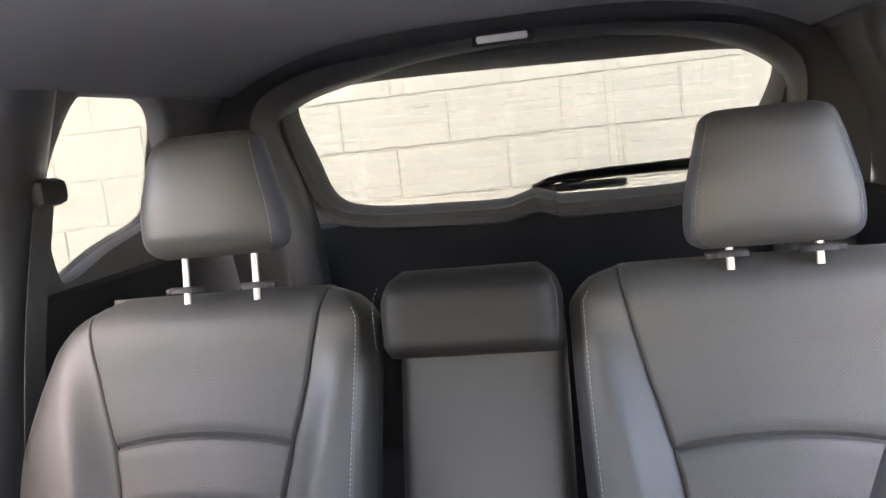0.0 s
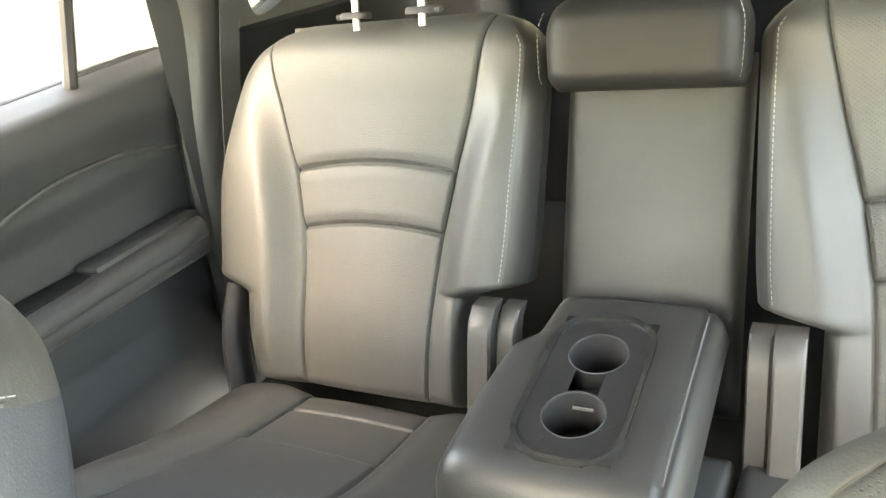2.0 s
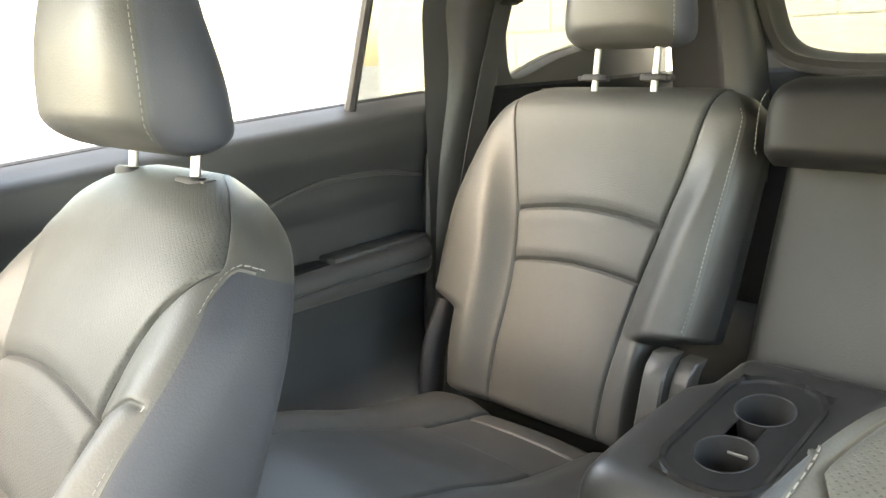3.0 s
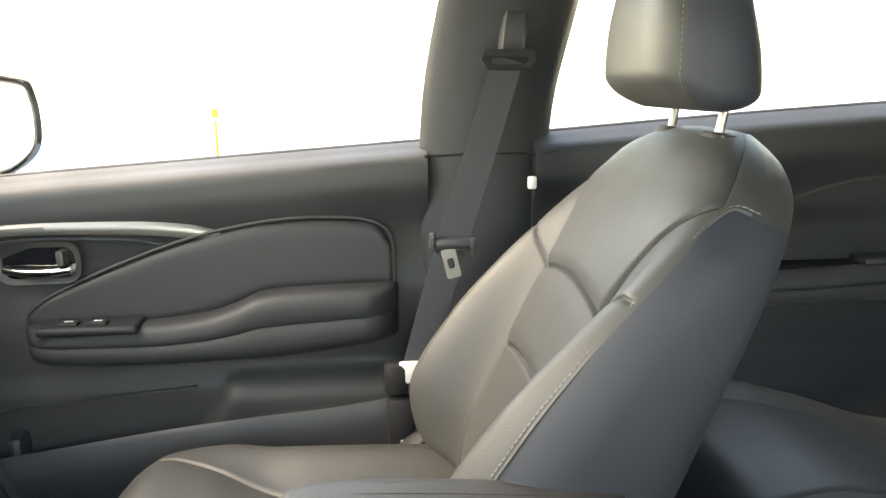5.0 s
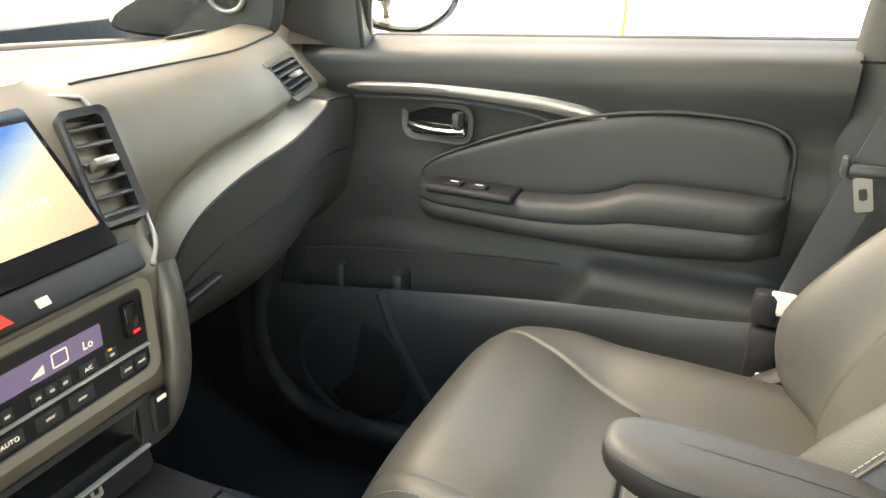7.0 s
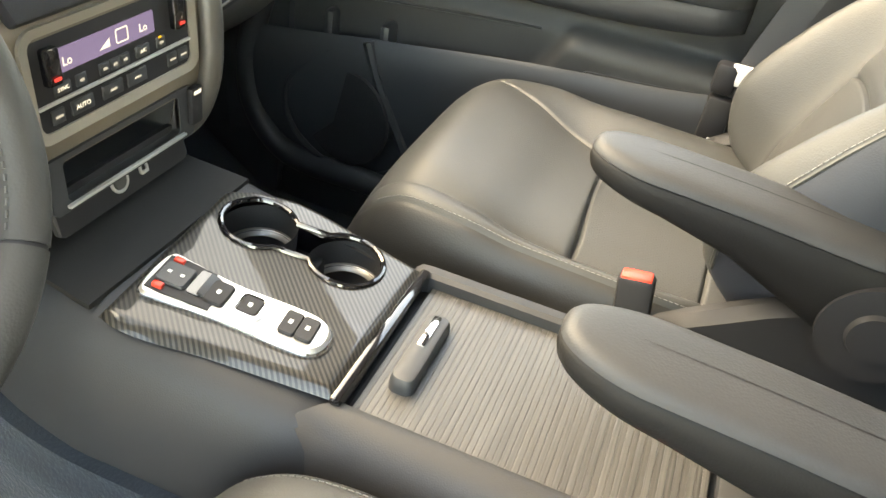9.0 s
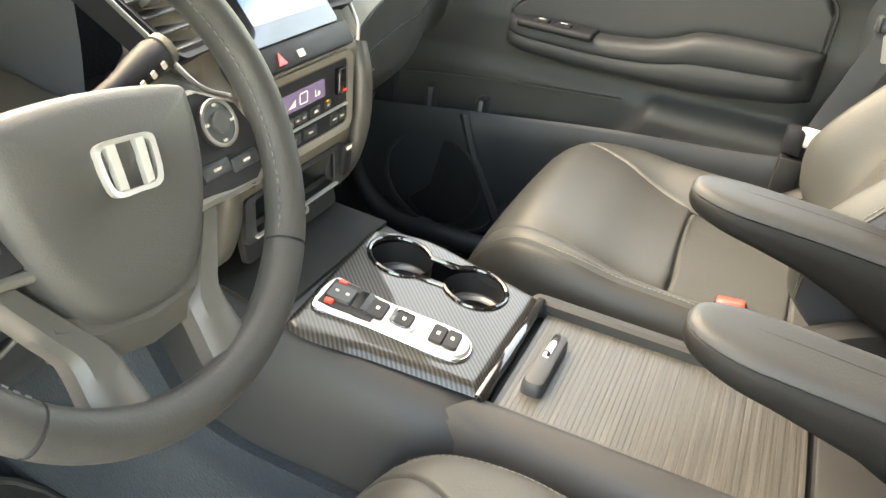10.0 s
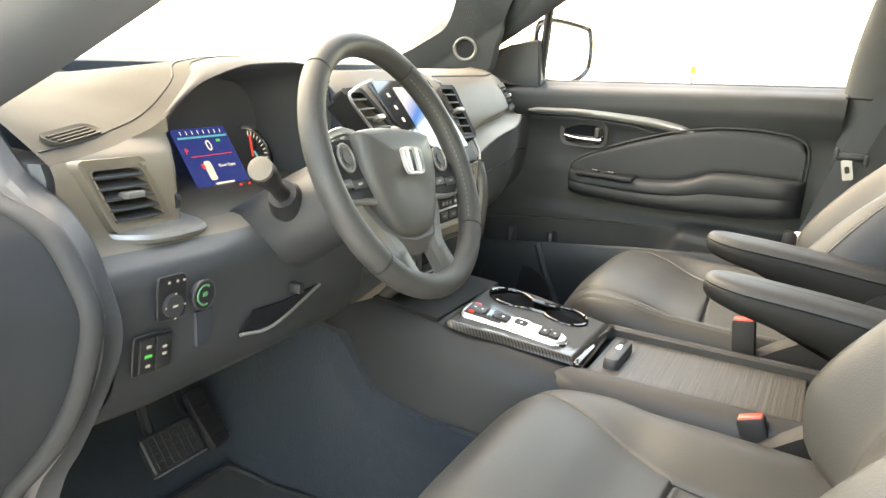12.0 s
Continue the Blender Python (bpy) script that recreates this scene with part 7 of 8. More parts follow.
for xx, word in BUTTONS:
    b_ = small("climate_button", lambda b: rbox(b, hvm @ Vector((xx, -0.008, 0.0065)), (0.02 if word else 0.013, 0.011, 0.003), 0.001, hvm.to_3x3()), hard_plastic, hv)
    if word:
        lettering(word, hvm @ Matrix.Translation((xx, -0.008, 0.0081)), 0.0055, lit_white, hv)
    else:
        small("button_mark", lambda b: rbox(b, hvm @ Vector((xx, -0.008, 0.0082)), (0.005, 0.0025, 0.0005), 0, hvm.to_3x3()), lit_dim, hv, smooth=False)
small("lamp_mark", lambda b: rbox(b, hvm @ Vector((0.058, -0.002, 0.0082)), (0.004, 0.002, 0.0006), 0, hvm.to_3x3()), lit_amber, hv, "amber telltale", smooth=False)
for xx, word in ((-0.085, ""), (-0.055, "AUTO"), (-0.015, ""), (0.02, ""), (0.075, ""), (0.093, "")):
    small("climate_button", lambda b: rbox(b, hvm @ Vector((xx, -0.031, 0.0065)), (0.028 if abs(xx) < 0.07 else 0.015, 0.014, 0.003), 0.001, hvm.to_3x3()), hard_plastic, hv)
    if word:
        lettering(word, hvm @ Matrix.Translation((xx, -0.031, 0.0081)), 0.0065, lit_white, hv)
    else:
        small("button_mark", lambda b: rbox(b, hvm @ Vector((xx, -0.031, 0.0082)), (0.009, 0.0022, 0.0005), 0, hvm.to_3x3()), lit_dim, hv, smooth=False)
# open cubby with sockets below
cub = di @ basis((0, -0.372, 0.515), (-1, 0, 0), (0, -0.05, 1))
cubby = small("cubby", lambda b: (ring_frame(b, rrect(0.215, 0.058, 0.008), rrect(0.172, 0.044, 0.006), cub, 0.008, -0.002), ring_frame(b, rrect(0.174, 0.046, 0.006), rrect(0.172, 0.044, 0.006), cub @ Matrix.Translation((0, 0, -0.1)), 0.104)), hard_plastic, dash, "black open storage cubby")
small("cubby_back", lambda b: plate(b, rrect(0.17, 0.042, 0.004), cub @ Matrix.Translation((0, 0, -0.095)), 0.001, 0.0003), dark_plastic, cubby)
small("cubby_lip", lambda b: rbox(b, cub @ Vector((0, -0.024, 0.008)), (0.18, 0.003, 0.006), 0.001, cub.to_3x3()), silver_plate, cubby)
sock = di @ basis((0, -0.380, 0.476), (-1, 0, 0), (0, -0.25, 1))
small("socket_panel", lambda b: plate(b, rrect(0.20, 0.045, 0.008), sock, 0.008, 0.002), dark_plastic, dash, "black socket panel")
socket = small("power_socket", lambda b: tube(b, [sock @ Vector((-0.012 + 0.0115 * math.cos(2 * math.pi * k / 28), 0.0115 * math.sin(2 * math.pi * k / 28), 0.010)) for k in range(28)], 0.0018, 8, closed=True, up=(0, 1, 0)), silver_plate, dash, "silver-rimmed power socket")
small("socket_cap", lambda b: tube(b, [sock @ Vector((-0.012, 0, 0.006)), sock @ Vector((-0.012, 0, 0.010)), sock @ Vector((-0.012, 0, 0.012))], lambda t: 0.0105 - 0.002 * t, 24, up=(1, 0, 0)), soft_plastic, socket, "grey socket cap")
small("usb_port", lambda b: ring_frame(b, rrect(0.013, 0.022, 0.003), rrect(0.007, 0.015, 0.002), sock @ Matrix.Translation((0.026, 0.002, 0.008)), 0.002), silver_plate, dash, "pale-rimmed usb port")
small("stack_switch", lambda b: rbox(b, di @ Vector((-0.108, -0.362, 0.52)), (0.02, 0.008, 0.045), 0.003), dark_plastic, dash)
small("switch_mark", lambda b: rbox(b, di @ Vector((-0.108, -0.3575, 0.537)), (0.012, 0.001, 0.004), 0), lit_white, dash, smooth=False)
# satin band from the stack across to the passenger door
def band_at(x, t):
    """A flat plane that leans back under the pad's edge."""
    z0 = pad_edge(x) - 0.003
    z1 = z0 - band_h(x)
    ya, yb = face_y(x, z0) + 0.001, face_y(x, z1 - 0.004) + 0.004
    return di @ Vector((x, ya + (yb - ya) * t, z0 + (z1 - z0) * t))


bm = sheet(band_at, span(-0.655, -0.188, 110), span(0, 1, 8), (0, -0.012, -0.004))
part("satin_band", bm, bronze, dash, "satin dark trim band")
small("band_seam", lambda b: tube(b, [band_at(x, 1.0) + Vector((0, 0.0005, -0.001)) for x in span(-0.755, -0.19, 90)], 0.0024, 6), dark_plastic, dash)
for sx in (-1, 1):
    pts = ([(0.20, -0.44, 0.70)] if sx > 0 else []) + [(sx * 0.150, -0.382, 0.662), (sx * 0.142, -0.365, 0.62), (sx * 0.138, -0.362, 0.55), (sx * 0.13, -0.38, 0.49), (sx * 0.115, -0.42, 0.45)]
    small("stack_border", lambda b: tube(b, curve_points([di @ Vector(p) for p in pts], 8), lambda t: 0.016 - 0.004 * t, 12), spoke_grey, dash, "satin dark stack border")
small("glovebox_line", lambda b: tube(b, [di @ Vector((x, face_y(x, pad_edge(x) - 0.095) + 0.001, pad_edge(x) - 0.095)) for x in span(-0.75, -0.22, 60)], 0.002, 6), dark_plastic, dash)
small("glovebox_latch", lambda b: rbox(b, di @ Vector((-0.268, -0.434, 0.573)), (0.068, 0.014, 0.012), 0.003, Matrix.Rotation(radians(8), 3, "Y")), dark_plastic, dash, "dark glovebox latch with a pale edge")
small("latch_edge", lambda b: rbox(b, di @ Vector((-0.268, -0.4265, 0.5765)), (0.06, 0.003, 0.003), 0.001, Matrix.Rotation(radians(8), 3, "Y")), satin, dash, "pale latch edge")
# knee panel switches
kp = di @ basis((0.672, -0.3715, 0.600), (-1, 0, -0.05), (0, 0, 1))
small("mirror_switch_plate", lambda b: plate(b, rrect(0.042, 0.05, 0.006), kp, 0.003, 0.001), dark_plastic, dash, "black mirror control plate")
small("mirror_dial", lambda b: tube(b, [kp @ Vector((-0.002, -0.008, 0.004)), kp @ Vector((-0.002, -0.008, 0.010))], 0.013, 24, up=(1, 0, 0)), hard_plastic, dash)
for xx, yy, w, h in ((-0.002, 0.006, 0.004, 0.003), (0.012, -0.008, 0.003, 0.003), (-0.016, -0.008, 0.003, 0.003), (-0.002, -0.022, 0.004, 0.003), (-0.012, 0.020, 0.005, 0.004), (0.0, 0.020, 0.005, 0.004), (0.010, 0.020, 0.005, 0.004), (-0.002, -0.008, 0.01, 0.004)):
    small("switch_mark", lambda b: rbox(b, kp @ Vector((xx, yy, 0.0105)), (w * 0.7, h * 0.6, 0.0006), 0, kp.to_3x3()), lit_dim, dash, smooth=False)
eco = di @ basis((0.626, -0.3715, 0.592), (-1, 0, 0), (0, 0, 1))
eco_b = small("eco_button", lambda b: tube(b, [eco @ Vector((0, 0, 0)), eco @ Vector((0, 0, 0.007))], 0.0165, 32, up=(1, 0, 0)), dark_plastic, dash, "round black button with a lit green leaf mark")
small("eco_ring", lambda b: tube(b, [eco @ Vector((0.0168 * math.cos(2 * math.pi * k / 32), 0.0168 * math.sin(2 * math.pi * k / 32), 0.006)) for k in range(32)], 0.0016, 8, closed=True, up=(0, 1, 0)), hard_plastic, eco_b)
small("eco_arc", lambda b: tube(b, [eco @ Vector((0.0115 * math.cos(a), 0.0115 * math.sin(a), 0.0074)) for a in span(0.9, 5.0, 24)], 0.0012, 6, up=(0, 1, 0)), lit_green_dim, eco_b)
small("eco_mark", lambda b: rbox(b, eco @ Vector((0, 0.001, 0.0074)), (0.007, 0.005, 0.0006), 0, eco.to_3x3()), lit_green_dim, eco_b, smooth=False)
lp = di @ basis((0.677, -0.3735, 0.543), (-1, 0, -0.05), (0, 0.05, 1))
small("switch_bank", lambda b: plate(b, rrect(0.056, 0.045, 0.005), lp @ Matrix.Translation((-0.0215, 0, 0)), 0.003, 0.001), dark_plastic, dash, "black bank of blank switches")
for xx in (-0.033, -0.010):
    small("bank_switch", lambda b: rbox(b, lp @ Vector((xx, 0, 0.006)), (0.021, 0.038, 0.003), 0.001, lp.to_3x3()), dark_plastic, dash)
small("switch_lamp", lambda b: rbox(b, lp @ Vector((-0.033, 0.0, 0.0084)), (0.01, 0.003, 0.0006), 0, lp.to_3x3()), lit_green, dash, "green telltale", smooth=False)
for xx, yy in ((-0.033, 0.011), (-0.033, -0.011), (-0.010, 0.006), (-0.010, -0.002)):
    small("switch_mark", lambda b: rbox(b, lp @ Vector((xx, yy, 0.0084)), (0.006, 0.003, 0.0006), 0, lp.to_3x3()), lit_dim, dash, smooth=False)
small("coin_tray", lambda b: plate(b, [(-0.012, -0.018), (0.006, -0.018), (0.014, 0.014), (0.014, 0.024), (-0.014, 0.024)], di @ basis((0.622, -0.3725, 0.548), (-1, 0, 0), (0, 0, 1)), 0.004, 0.001), leather_back, dash, "grey coin tray opening")
small("column_well", lambda b: rbox(b, di @ Vector((0.42, -0.50, 0.585)), (0.24, 0.02, 0.10), 0.004), dark_plastic, dash)

# ---- steering wheel ----
WC = Vector((0.419, -0.238, 0.739))
wheel = thing("steering_wheel", WC, "black leather steering wheel with silver trims", "steering wheel")
WT = 0.5007
wm = Matrix(((-1, 0, 0, 0), (0, -math.sin(WT), math.cos(WT), 0), (0, math.cos(WT), math.sin(WT), 0), (0, 0, 0, 1)))
WR, wn_ = 0.1595, wm.to_3x3() @ Vector((0, 0, 1))


def rim_arc(a0, a1, r, n):
    return [wm @ Vector((WR * math.cos(radians(a)), WR * math.sin(radians(a)), 0)) for a in span(a0, a1, n)]


for name, a0, a1, mt in (("rim_top", 52, 128, leather_wheel), ("rim_side", 129, 221, leather_wheel), ("rim_bottom", 222, 318, leather_wheel), ("rim_side", 319, 411, leather_wheel)):
    bm = bmesh.new()
    tube(bm, rim_arc(a0, a1, WR, 40), 0.0158, 20, up=wn_, wide=1.0)
    part(name, bm, mt, wheel)
small("rim_core", lambda b: tube(b, rim_arc(0, 357, WR, 119), 0.0148, 14, closed=True, up=wn_), dark_plastic, wheel)
for a0, a1 in ((131, 219), (321, 409)):
    pts = [wm @ Vector(((WR - 0.0145) * math.cos(radians(a)), (WR - 0.0145) * math.sin(radians(a)), 0.0068)) for a in span(a0, a1, 60)]
    rs = stitches(wheel, pts, wn_, length=0.004, gap=0.003, size=0.0014, name="rim_stitching")
    rs["label"] = "dark rim stitching"
    rs.data.materials[0] = dark_thread
wh = wm @ Matrix.Translation((0, 0, -0.018)) @ Matrix.Rotation(radians(-6), 4, "Z")
pad_pts = [(-0.074, 0.046), (0.0, 0.052), (0.074, 0.046), (0.083, 0.034), (0.079, -0.01), (0.063, -0.052), (0.04, -0.082), (0.0, -0.090), (-0.04, -0.082), (-0.063, -0.052), (-0.079, -0.01), (-0.083, 0.034)]
po = [(p.x, p.y) for p in curve_points([(x, y, 0) for x, y in pad_pts], 6, closed=True)]
small("airbag_pad", lambda b: loft(b, [[wh @ Vector((x * k, y * k - 0.004, h + 0.010 * sstep(-0.09, 0.05, y))) for x, y in po] for k, h in ((0.92, -0.03), (1.0, -0.012), (1.0, 0.002), (0.975, 0.011), (0.92, 0.017), (0.8, 0.021), (0.5, 0.024), (0.15, 0.0252))]), soft_plastic, wheel, "dark grey airbag pad", angle=60)
for sx in (-1, 1):
    out = [(sx * x, y) for x, y in ((0.068, 0.034), (0.10, 0.036), (0.138, 0.022), (0.150, 0.0), (0.146, -0.034), (0.13, -0.046), (0.066, -0.040))]
    sp = small("spoke", lambda b: plate(b, out if sx > 0 else out[::-1], wh @ Matrix.Translation((0, 0, -0.008)), 0.02, 0.004), dark_plastic, wheel, "black switch spoke")
    small("spoke_trim", lambda b: tube(b, [wh @ Vector((sx * x, y, 0.008)) for x, y in ((0.066, -0.044), (0.085, -0.042), (0.10, -0.042), (0.135, -0.040), (0.150, -0.030))], 0.0045, 8, up=wn_), satin, wheel, "satin silver spoke trim")
    small("spoke_back", lambda b: rbox(b, wh @ Vector((sx * 0.10, -0.006, -0.012)), (0.07, 0.06, 0.016), 0.006, wm.to_3x3()), hard_plastic, wheel)
    c = wh @ Matrix.Translation((sx * 0.1085, 0.008, 0.012)) @ Matrix.Diagonal((0.85 if sx < 0 else 1.0, 1, 1, 1))
    small("thumb_pad", lambda b: tube(b, [c @ Vector((0, 0, 0)), c @ Vector((0, 0, 0.005))], 0.0172, 28, up=(1, 0, 0)), hard_plastic, sp, "round black thumb control")
    small("thumb_ring", lambda b: tube(b, [c @ Vector((0.0166 * math.cos(2 * math.pi * k / 32), 0.0166 * math.sin(2 * math.pi * k / 32), 0.005)) for k in range(32)], 0.0016, 8, closed=True, up=wn_), satin, sp, "satin silver ring")
    small("thumb_button", lambda b: tube(b, [c @ Vector((0, 0, 0.004)), c @ Vector((0, 0, 0.007))], 0.008, 20, up=(1, 0, 0)), soft_plastic, sp)
    for dx, dy in ((0, 0.013), (0, -0.013), (0.013, 0), (-0.013, 0)):
        small("thumb_mark", lambda b: rbox(b, c @ Vector((dx, dy, 0.0053)), (0.004, 0.002, 0.0005), 0, wm.to_3x3()), lit_dim, sp, smooth=False)
    for dx in (-0.016, 0.016):
        small("spoke_button", lambda b: rbox(b, c @ Vector((dx, -0.031, 0.001)), (0.03, 0.011, 0.004), 0.0015, wm.to_3x3()), hard_plastic, sp)
        small("thumb_mark", lambda b: rbox(b, c @ Vector((dx, -0.031, 0.0034)), (0.008, 0.002, 0.0005), 0, wm.to_3x3()), lit_dim, sp, smooth=False)
    if sx < 0:
        small("spoke_edge", lambda b: tube(b, curve_points([wh @ Vector((x, y, 0.010)) for x, y in ((-0.070, 0.041), (-0.095, 0.043), (-0.128, 0.032), (-0.146, 0.012), (-0.151, -0.012), (-0.148, -0.036))], 6), 0.0042, 8, up=wn_, wide=1.3), satin, wheel, "satin silver edge of the switch spoke")
    # lower spokes
    rings = []
    for t in span(0, 1, 14):
        x = lerp_table([(0, 0.088), (0.125, 0.081), (0.39, 0.062), (0.62, 0.048), (0.88, 0.048), (1, 0.052)], t)
        y = -0.036 - 0.112 * t
        hw = lerp_table([(0, 0.008), (0.125, 0.011), (0.39, 0.014), (0.62, 0.016), (0.88, 0.019), (1, 0.024)], t)
        z = lerp_table([(0, 0.002), (0.5, 0.008), (1, 0.020)], t)
        rings.append([wh @ Vector((sx * x + dx * hw, y, z + dz)) for dx, dz in ((-1, -0.018), (1, -0.018), (1, -0.004), (0.6, 0.002), (-0.6, 0.002), (-1, -0.004))])
    small("lower_spoke", lambda b: loft(b, rings), spoke_grey, wheel, "satin grey lower spoke")
small("spoke_bridge", lambda b: loft(b, [[wh @ Vector((x, y + dy, z)) for dy, z in ((0.016, -0.01), (-0.012, -0.012), (-0.012, 0.0), (0.006, 0.009), (0.016, 0.006))] for x, y in ((-0.066, -0.085), (-0.04, -0.098), (0, -0.103), (0.04, -0.098), (0.066, -0.085))]), spoke_grey, wheel)
emm = wh @ Matrix.Translation((0.003, -0.002, 0.034)) @ Matrix.Rotation(radians(4), 4, "X") @ Matrix.Scale(0.9, 4)
emo = [(p.x, p.y) for p in curve_points([(-0.022, 0.018, 0), (0, 0.0195, 0), (0.022, 0.018, 0), (0.0255, 0.008, 0), (0.021, -0.016, 0), (0, -0.0185, 0), (-0.021, -0.016, 0), (-0.0255, 0.008, 0)], 5, closed=True)]
emblem = small("emblem", lambda b: ring_frame(b, emo, [(x * 0.84, y * 0.82) for x, y in emo], emm, 0.005, -0.001), silver_plate, wheel, "plain chrome emblem ring")
for sx in (-1, 1):
    small("emblem_bar", lambda b: plate(b, [(sx * x, y) for x, y in ((0.008, -0.0155), (0.015, -0.0145), (0.0165, 0.0165), (0.0085, 0.0165))][::sx], emm, 0.0048, 0.001), silver_plate, emblem, "plain chrome bar")

# ---- steering column ----
col = thing("steering_column", (0.42, -0.42, 0.62), "dark grey steering column shroud with stalks", "steering column")
cen = WC - Vector((0.42, -0.42, 0.62))
ring24 = [2 * math.pi * i / 28 for i in range(28)]
small("shroud", lambda b: loft(b, [[cen - wn_ * d + wm.to_3x3() @ Vector((math.cos(t) * rx, math.sin(t) * ry - dr, 0)) for t in ring24] for d, rx, ry, dr in ((0.03, 0.045, 0.04, 0.0), (0.045, 0.062, 0.048, 0.003), (0.07, 0.072, 0.053, 0.006), (0.15, 0.078, 0.058, 0.012), (0.24, 0.08, 0.06, 0.02), (0.32, 0.08, 0.06, 0.025))]), hard_plastic, col, "dark grey column shroud")
off = Vector((0.42, -0.42, 0.62))


def stalk(sx, tip, base, label):
    b = bmesh.new()
    pts = curve_points([base, base.lerp(tip, 0.45), tip], 5)
    tube(b, [p - off for p in pts], lambda t: lerp_table([(0, 0.010), (0.5, 0.010), (0.7, 0.0135), (0.93, 0.0155), (0.97, 0.0145), (1, 0.011)], t), 16)
    s_ = part("stalk", b, dark_plastic, col, label)
    way = (tip - base).normalized()
    # Paler end: the sky's light on it is put into its colour.
    small("stalk_cap", lambda b: tube(b, [tip - off + way * d for d in (-0.004, -0.001, 0.002, 0.003)], lambda t: lerp_table([(0, 0.0145), (0.6, 0.0145), (0.9, 0.0132), (1, 0.011)], t), 24), dash_pad, s_, "stalk end cap, paled as lit by the sky")
    small("stalk_boot", lambda b: tube(b, [base - off - (tip - base).normalized() * 0.02, base - off + (tip - base).normalized() * 0.012], lambda t: 0.026 - 0.008 * t, 20), dark_plastic, s_)
    return s_


stalk(1, Vector((0.578, -0.328, 0.737)), Vector((0.500, -0.352, 0.690)), "black indicator stalk with a rounded grip")
st = stalk(-1, Vector((0.243, -0.345, 0.750)), Vector((0.335, -0.352, 0.712)), "black wiper stalk with white marks")
for k in range(3):
    small("stalk_mark", lambda b: rbox(b, Vector((0.260 + 0.012 * k, -0.330, 0.744 - 0.005 * k)) - off, (0.004, 0.002, 0.006), 0, Matrix.Rotation(radians(30), 3, "Y")), lit_dim, st, smooth=False)
small("tilt_lever", lambda b: rbox(b, Vector((0.47, -0.352, 0.565)) - off, (0.012, 0.02, 0.014), 0.003), dark_plastic, col, "black tilt lever tab")

# Flat black plate for the cavity's shade, with a pale lip as its lit edge.
rec_m = basis((0.559, -0.3725, 0.522), (-1, 0, 0), (0, 0.06, 1))
small("knee_recess", lambda b: plate(b, [(-0.0, 0.0), (0.026, 0.025), (0.085, 0.022), (0.164, 0.027), (0.125, 0.006), (0.066, -0.006)], di @ rec_m, 0.003, 0.001), shade_black, dash, "black plate for the shaded opening under the column")
small("recess_lip", lambda b: tube(b, curve_points([di @ rec_m @ Vector((x, y, 0.004)) for x, y in ((-0.0, 0.0), (0.066, -0.006), (0.164, 0.027))], 6), 0.0025, 6), satin_dark, dash)


# ---- driver's footwell ----
def pedal(name, label, c, w, h, lean, ribs, turn=0):
    e = thing(name, c, label, "pedal", "pedals")
    m = Matrix.Rotation(radians(turn), 4, "Z") @ Matrix.Rotation(radians(lean - 90), 4, "X")
    small("pedal_pad", lambda b: plate(b, rrect(w, h, 0.008), m, 0.012, 0.003), rubber, e, "black rubber pedal pad")
    for k in range(ribs):
        small("tread_rib", lambda b: rbox(b, m @ Vector((0, -h * 0.42 + h * 0.84 * k / (ribs - 1), 0.013)), (w * 0.86, h * 0.03, 0.004), 0.0008, m.to_3x3()), rubber, e)
    small("pedal_arm", lambda b: tube(b, curve_points([m @ Vector((0, 0, 0)), m @ Vector((0, -h * 0.5, -0.03)), Vector((0, -0.12, 0.24))], 6), 0.009, 8, up=(1, 0, 0)), dark_plastic, e)
    return e


pedal("accelerator_pedal", "black ribbed accelerator pedal", (0.292, -0.672, 0.206), 0.05, 0.11, 35, 9, 10)
br = pedal("brake_pedal", "black rubber brake pedal with diamond tread", (0.447, -0.60, 0.245), 0.105, 0.062, 35, 5, 0)
for k in range(7):
    small("tread_rib", lambda b: rbox(b, Matrix.Rotation(radians(-55), 4, "X") @ Vector((-0.042 + 0.014 * k, 0, 0.013)), (0.002, 0.05, 0.004), 0.0006, Matrix.Rotation(radians(-55), 3, "X")), rubber, br)
small("pedal_edge", lambda b: rbox(b, Matrix.Rotation(radians(-55), 4, "X") @ Vector((0.0, 0.032, 0.008)), (0.105, 0.003, 0.012), 0.001, Matrix.Rotation(radians(-55), 3, "X")), steel, br, "bright pedal edge")

# side of the console towards the driver's feet, with the carpet seam
con_top = lambda y: lerp_table([(-0.95, 0.46), (-0.52, 0.45), (-0.40, 0.443), (-0.30, 0.44), (-0.20, 0.426), (-0.07, 0.40), (0.0, 0.378), (0.45, 0.385)], y)
con_w = lambda y: lerp_table([(-0.95, 0.155), (-0.52, 0.165), (-0.40, 0.186), (-0.30, 0.192), (-0.20, 0.188), (-0.07, 0.176), (0.45, 0.168)], y)
for sx, side in ((1, "left"), (-1, "right")):
    carpet_top = (lambda y: lerp_table([(-0.95, 0.40), (-0.47, 0.385), (-0.43, 0.35), (-0.388, 0.306), (-0.324, 0.29), (-0.236, 0.282), (0.0, 0.26), (0.5, 0.26)], y)) if sx > 0 else (lambda y: con_top(y) - 0.085)
    bm = sheet(lambda y, t: Vector((sx * (con_w(y) + 0.012 + 0.012 * sstep(0, 0.15, t) + 0.012 * t + 0.07 * sstep(-0.3, -0.75, y) * t), y, carpet_top(y) * (1 - t))), span(-0.95, 0.5, 60), span(0, 1, 24), (-sx * 0.03, 0, 0))
    structure("console_carpet_" + side, bm, carpet, "blue-black carpet along the side of the console", "carpet")
mat_e = thing("floor_mat", (0.44, -0.45, 0.0), "black carpet floor mat with a bound edge", "floor mat")


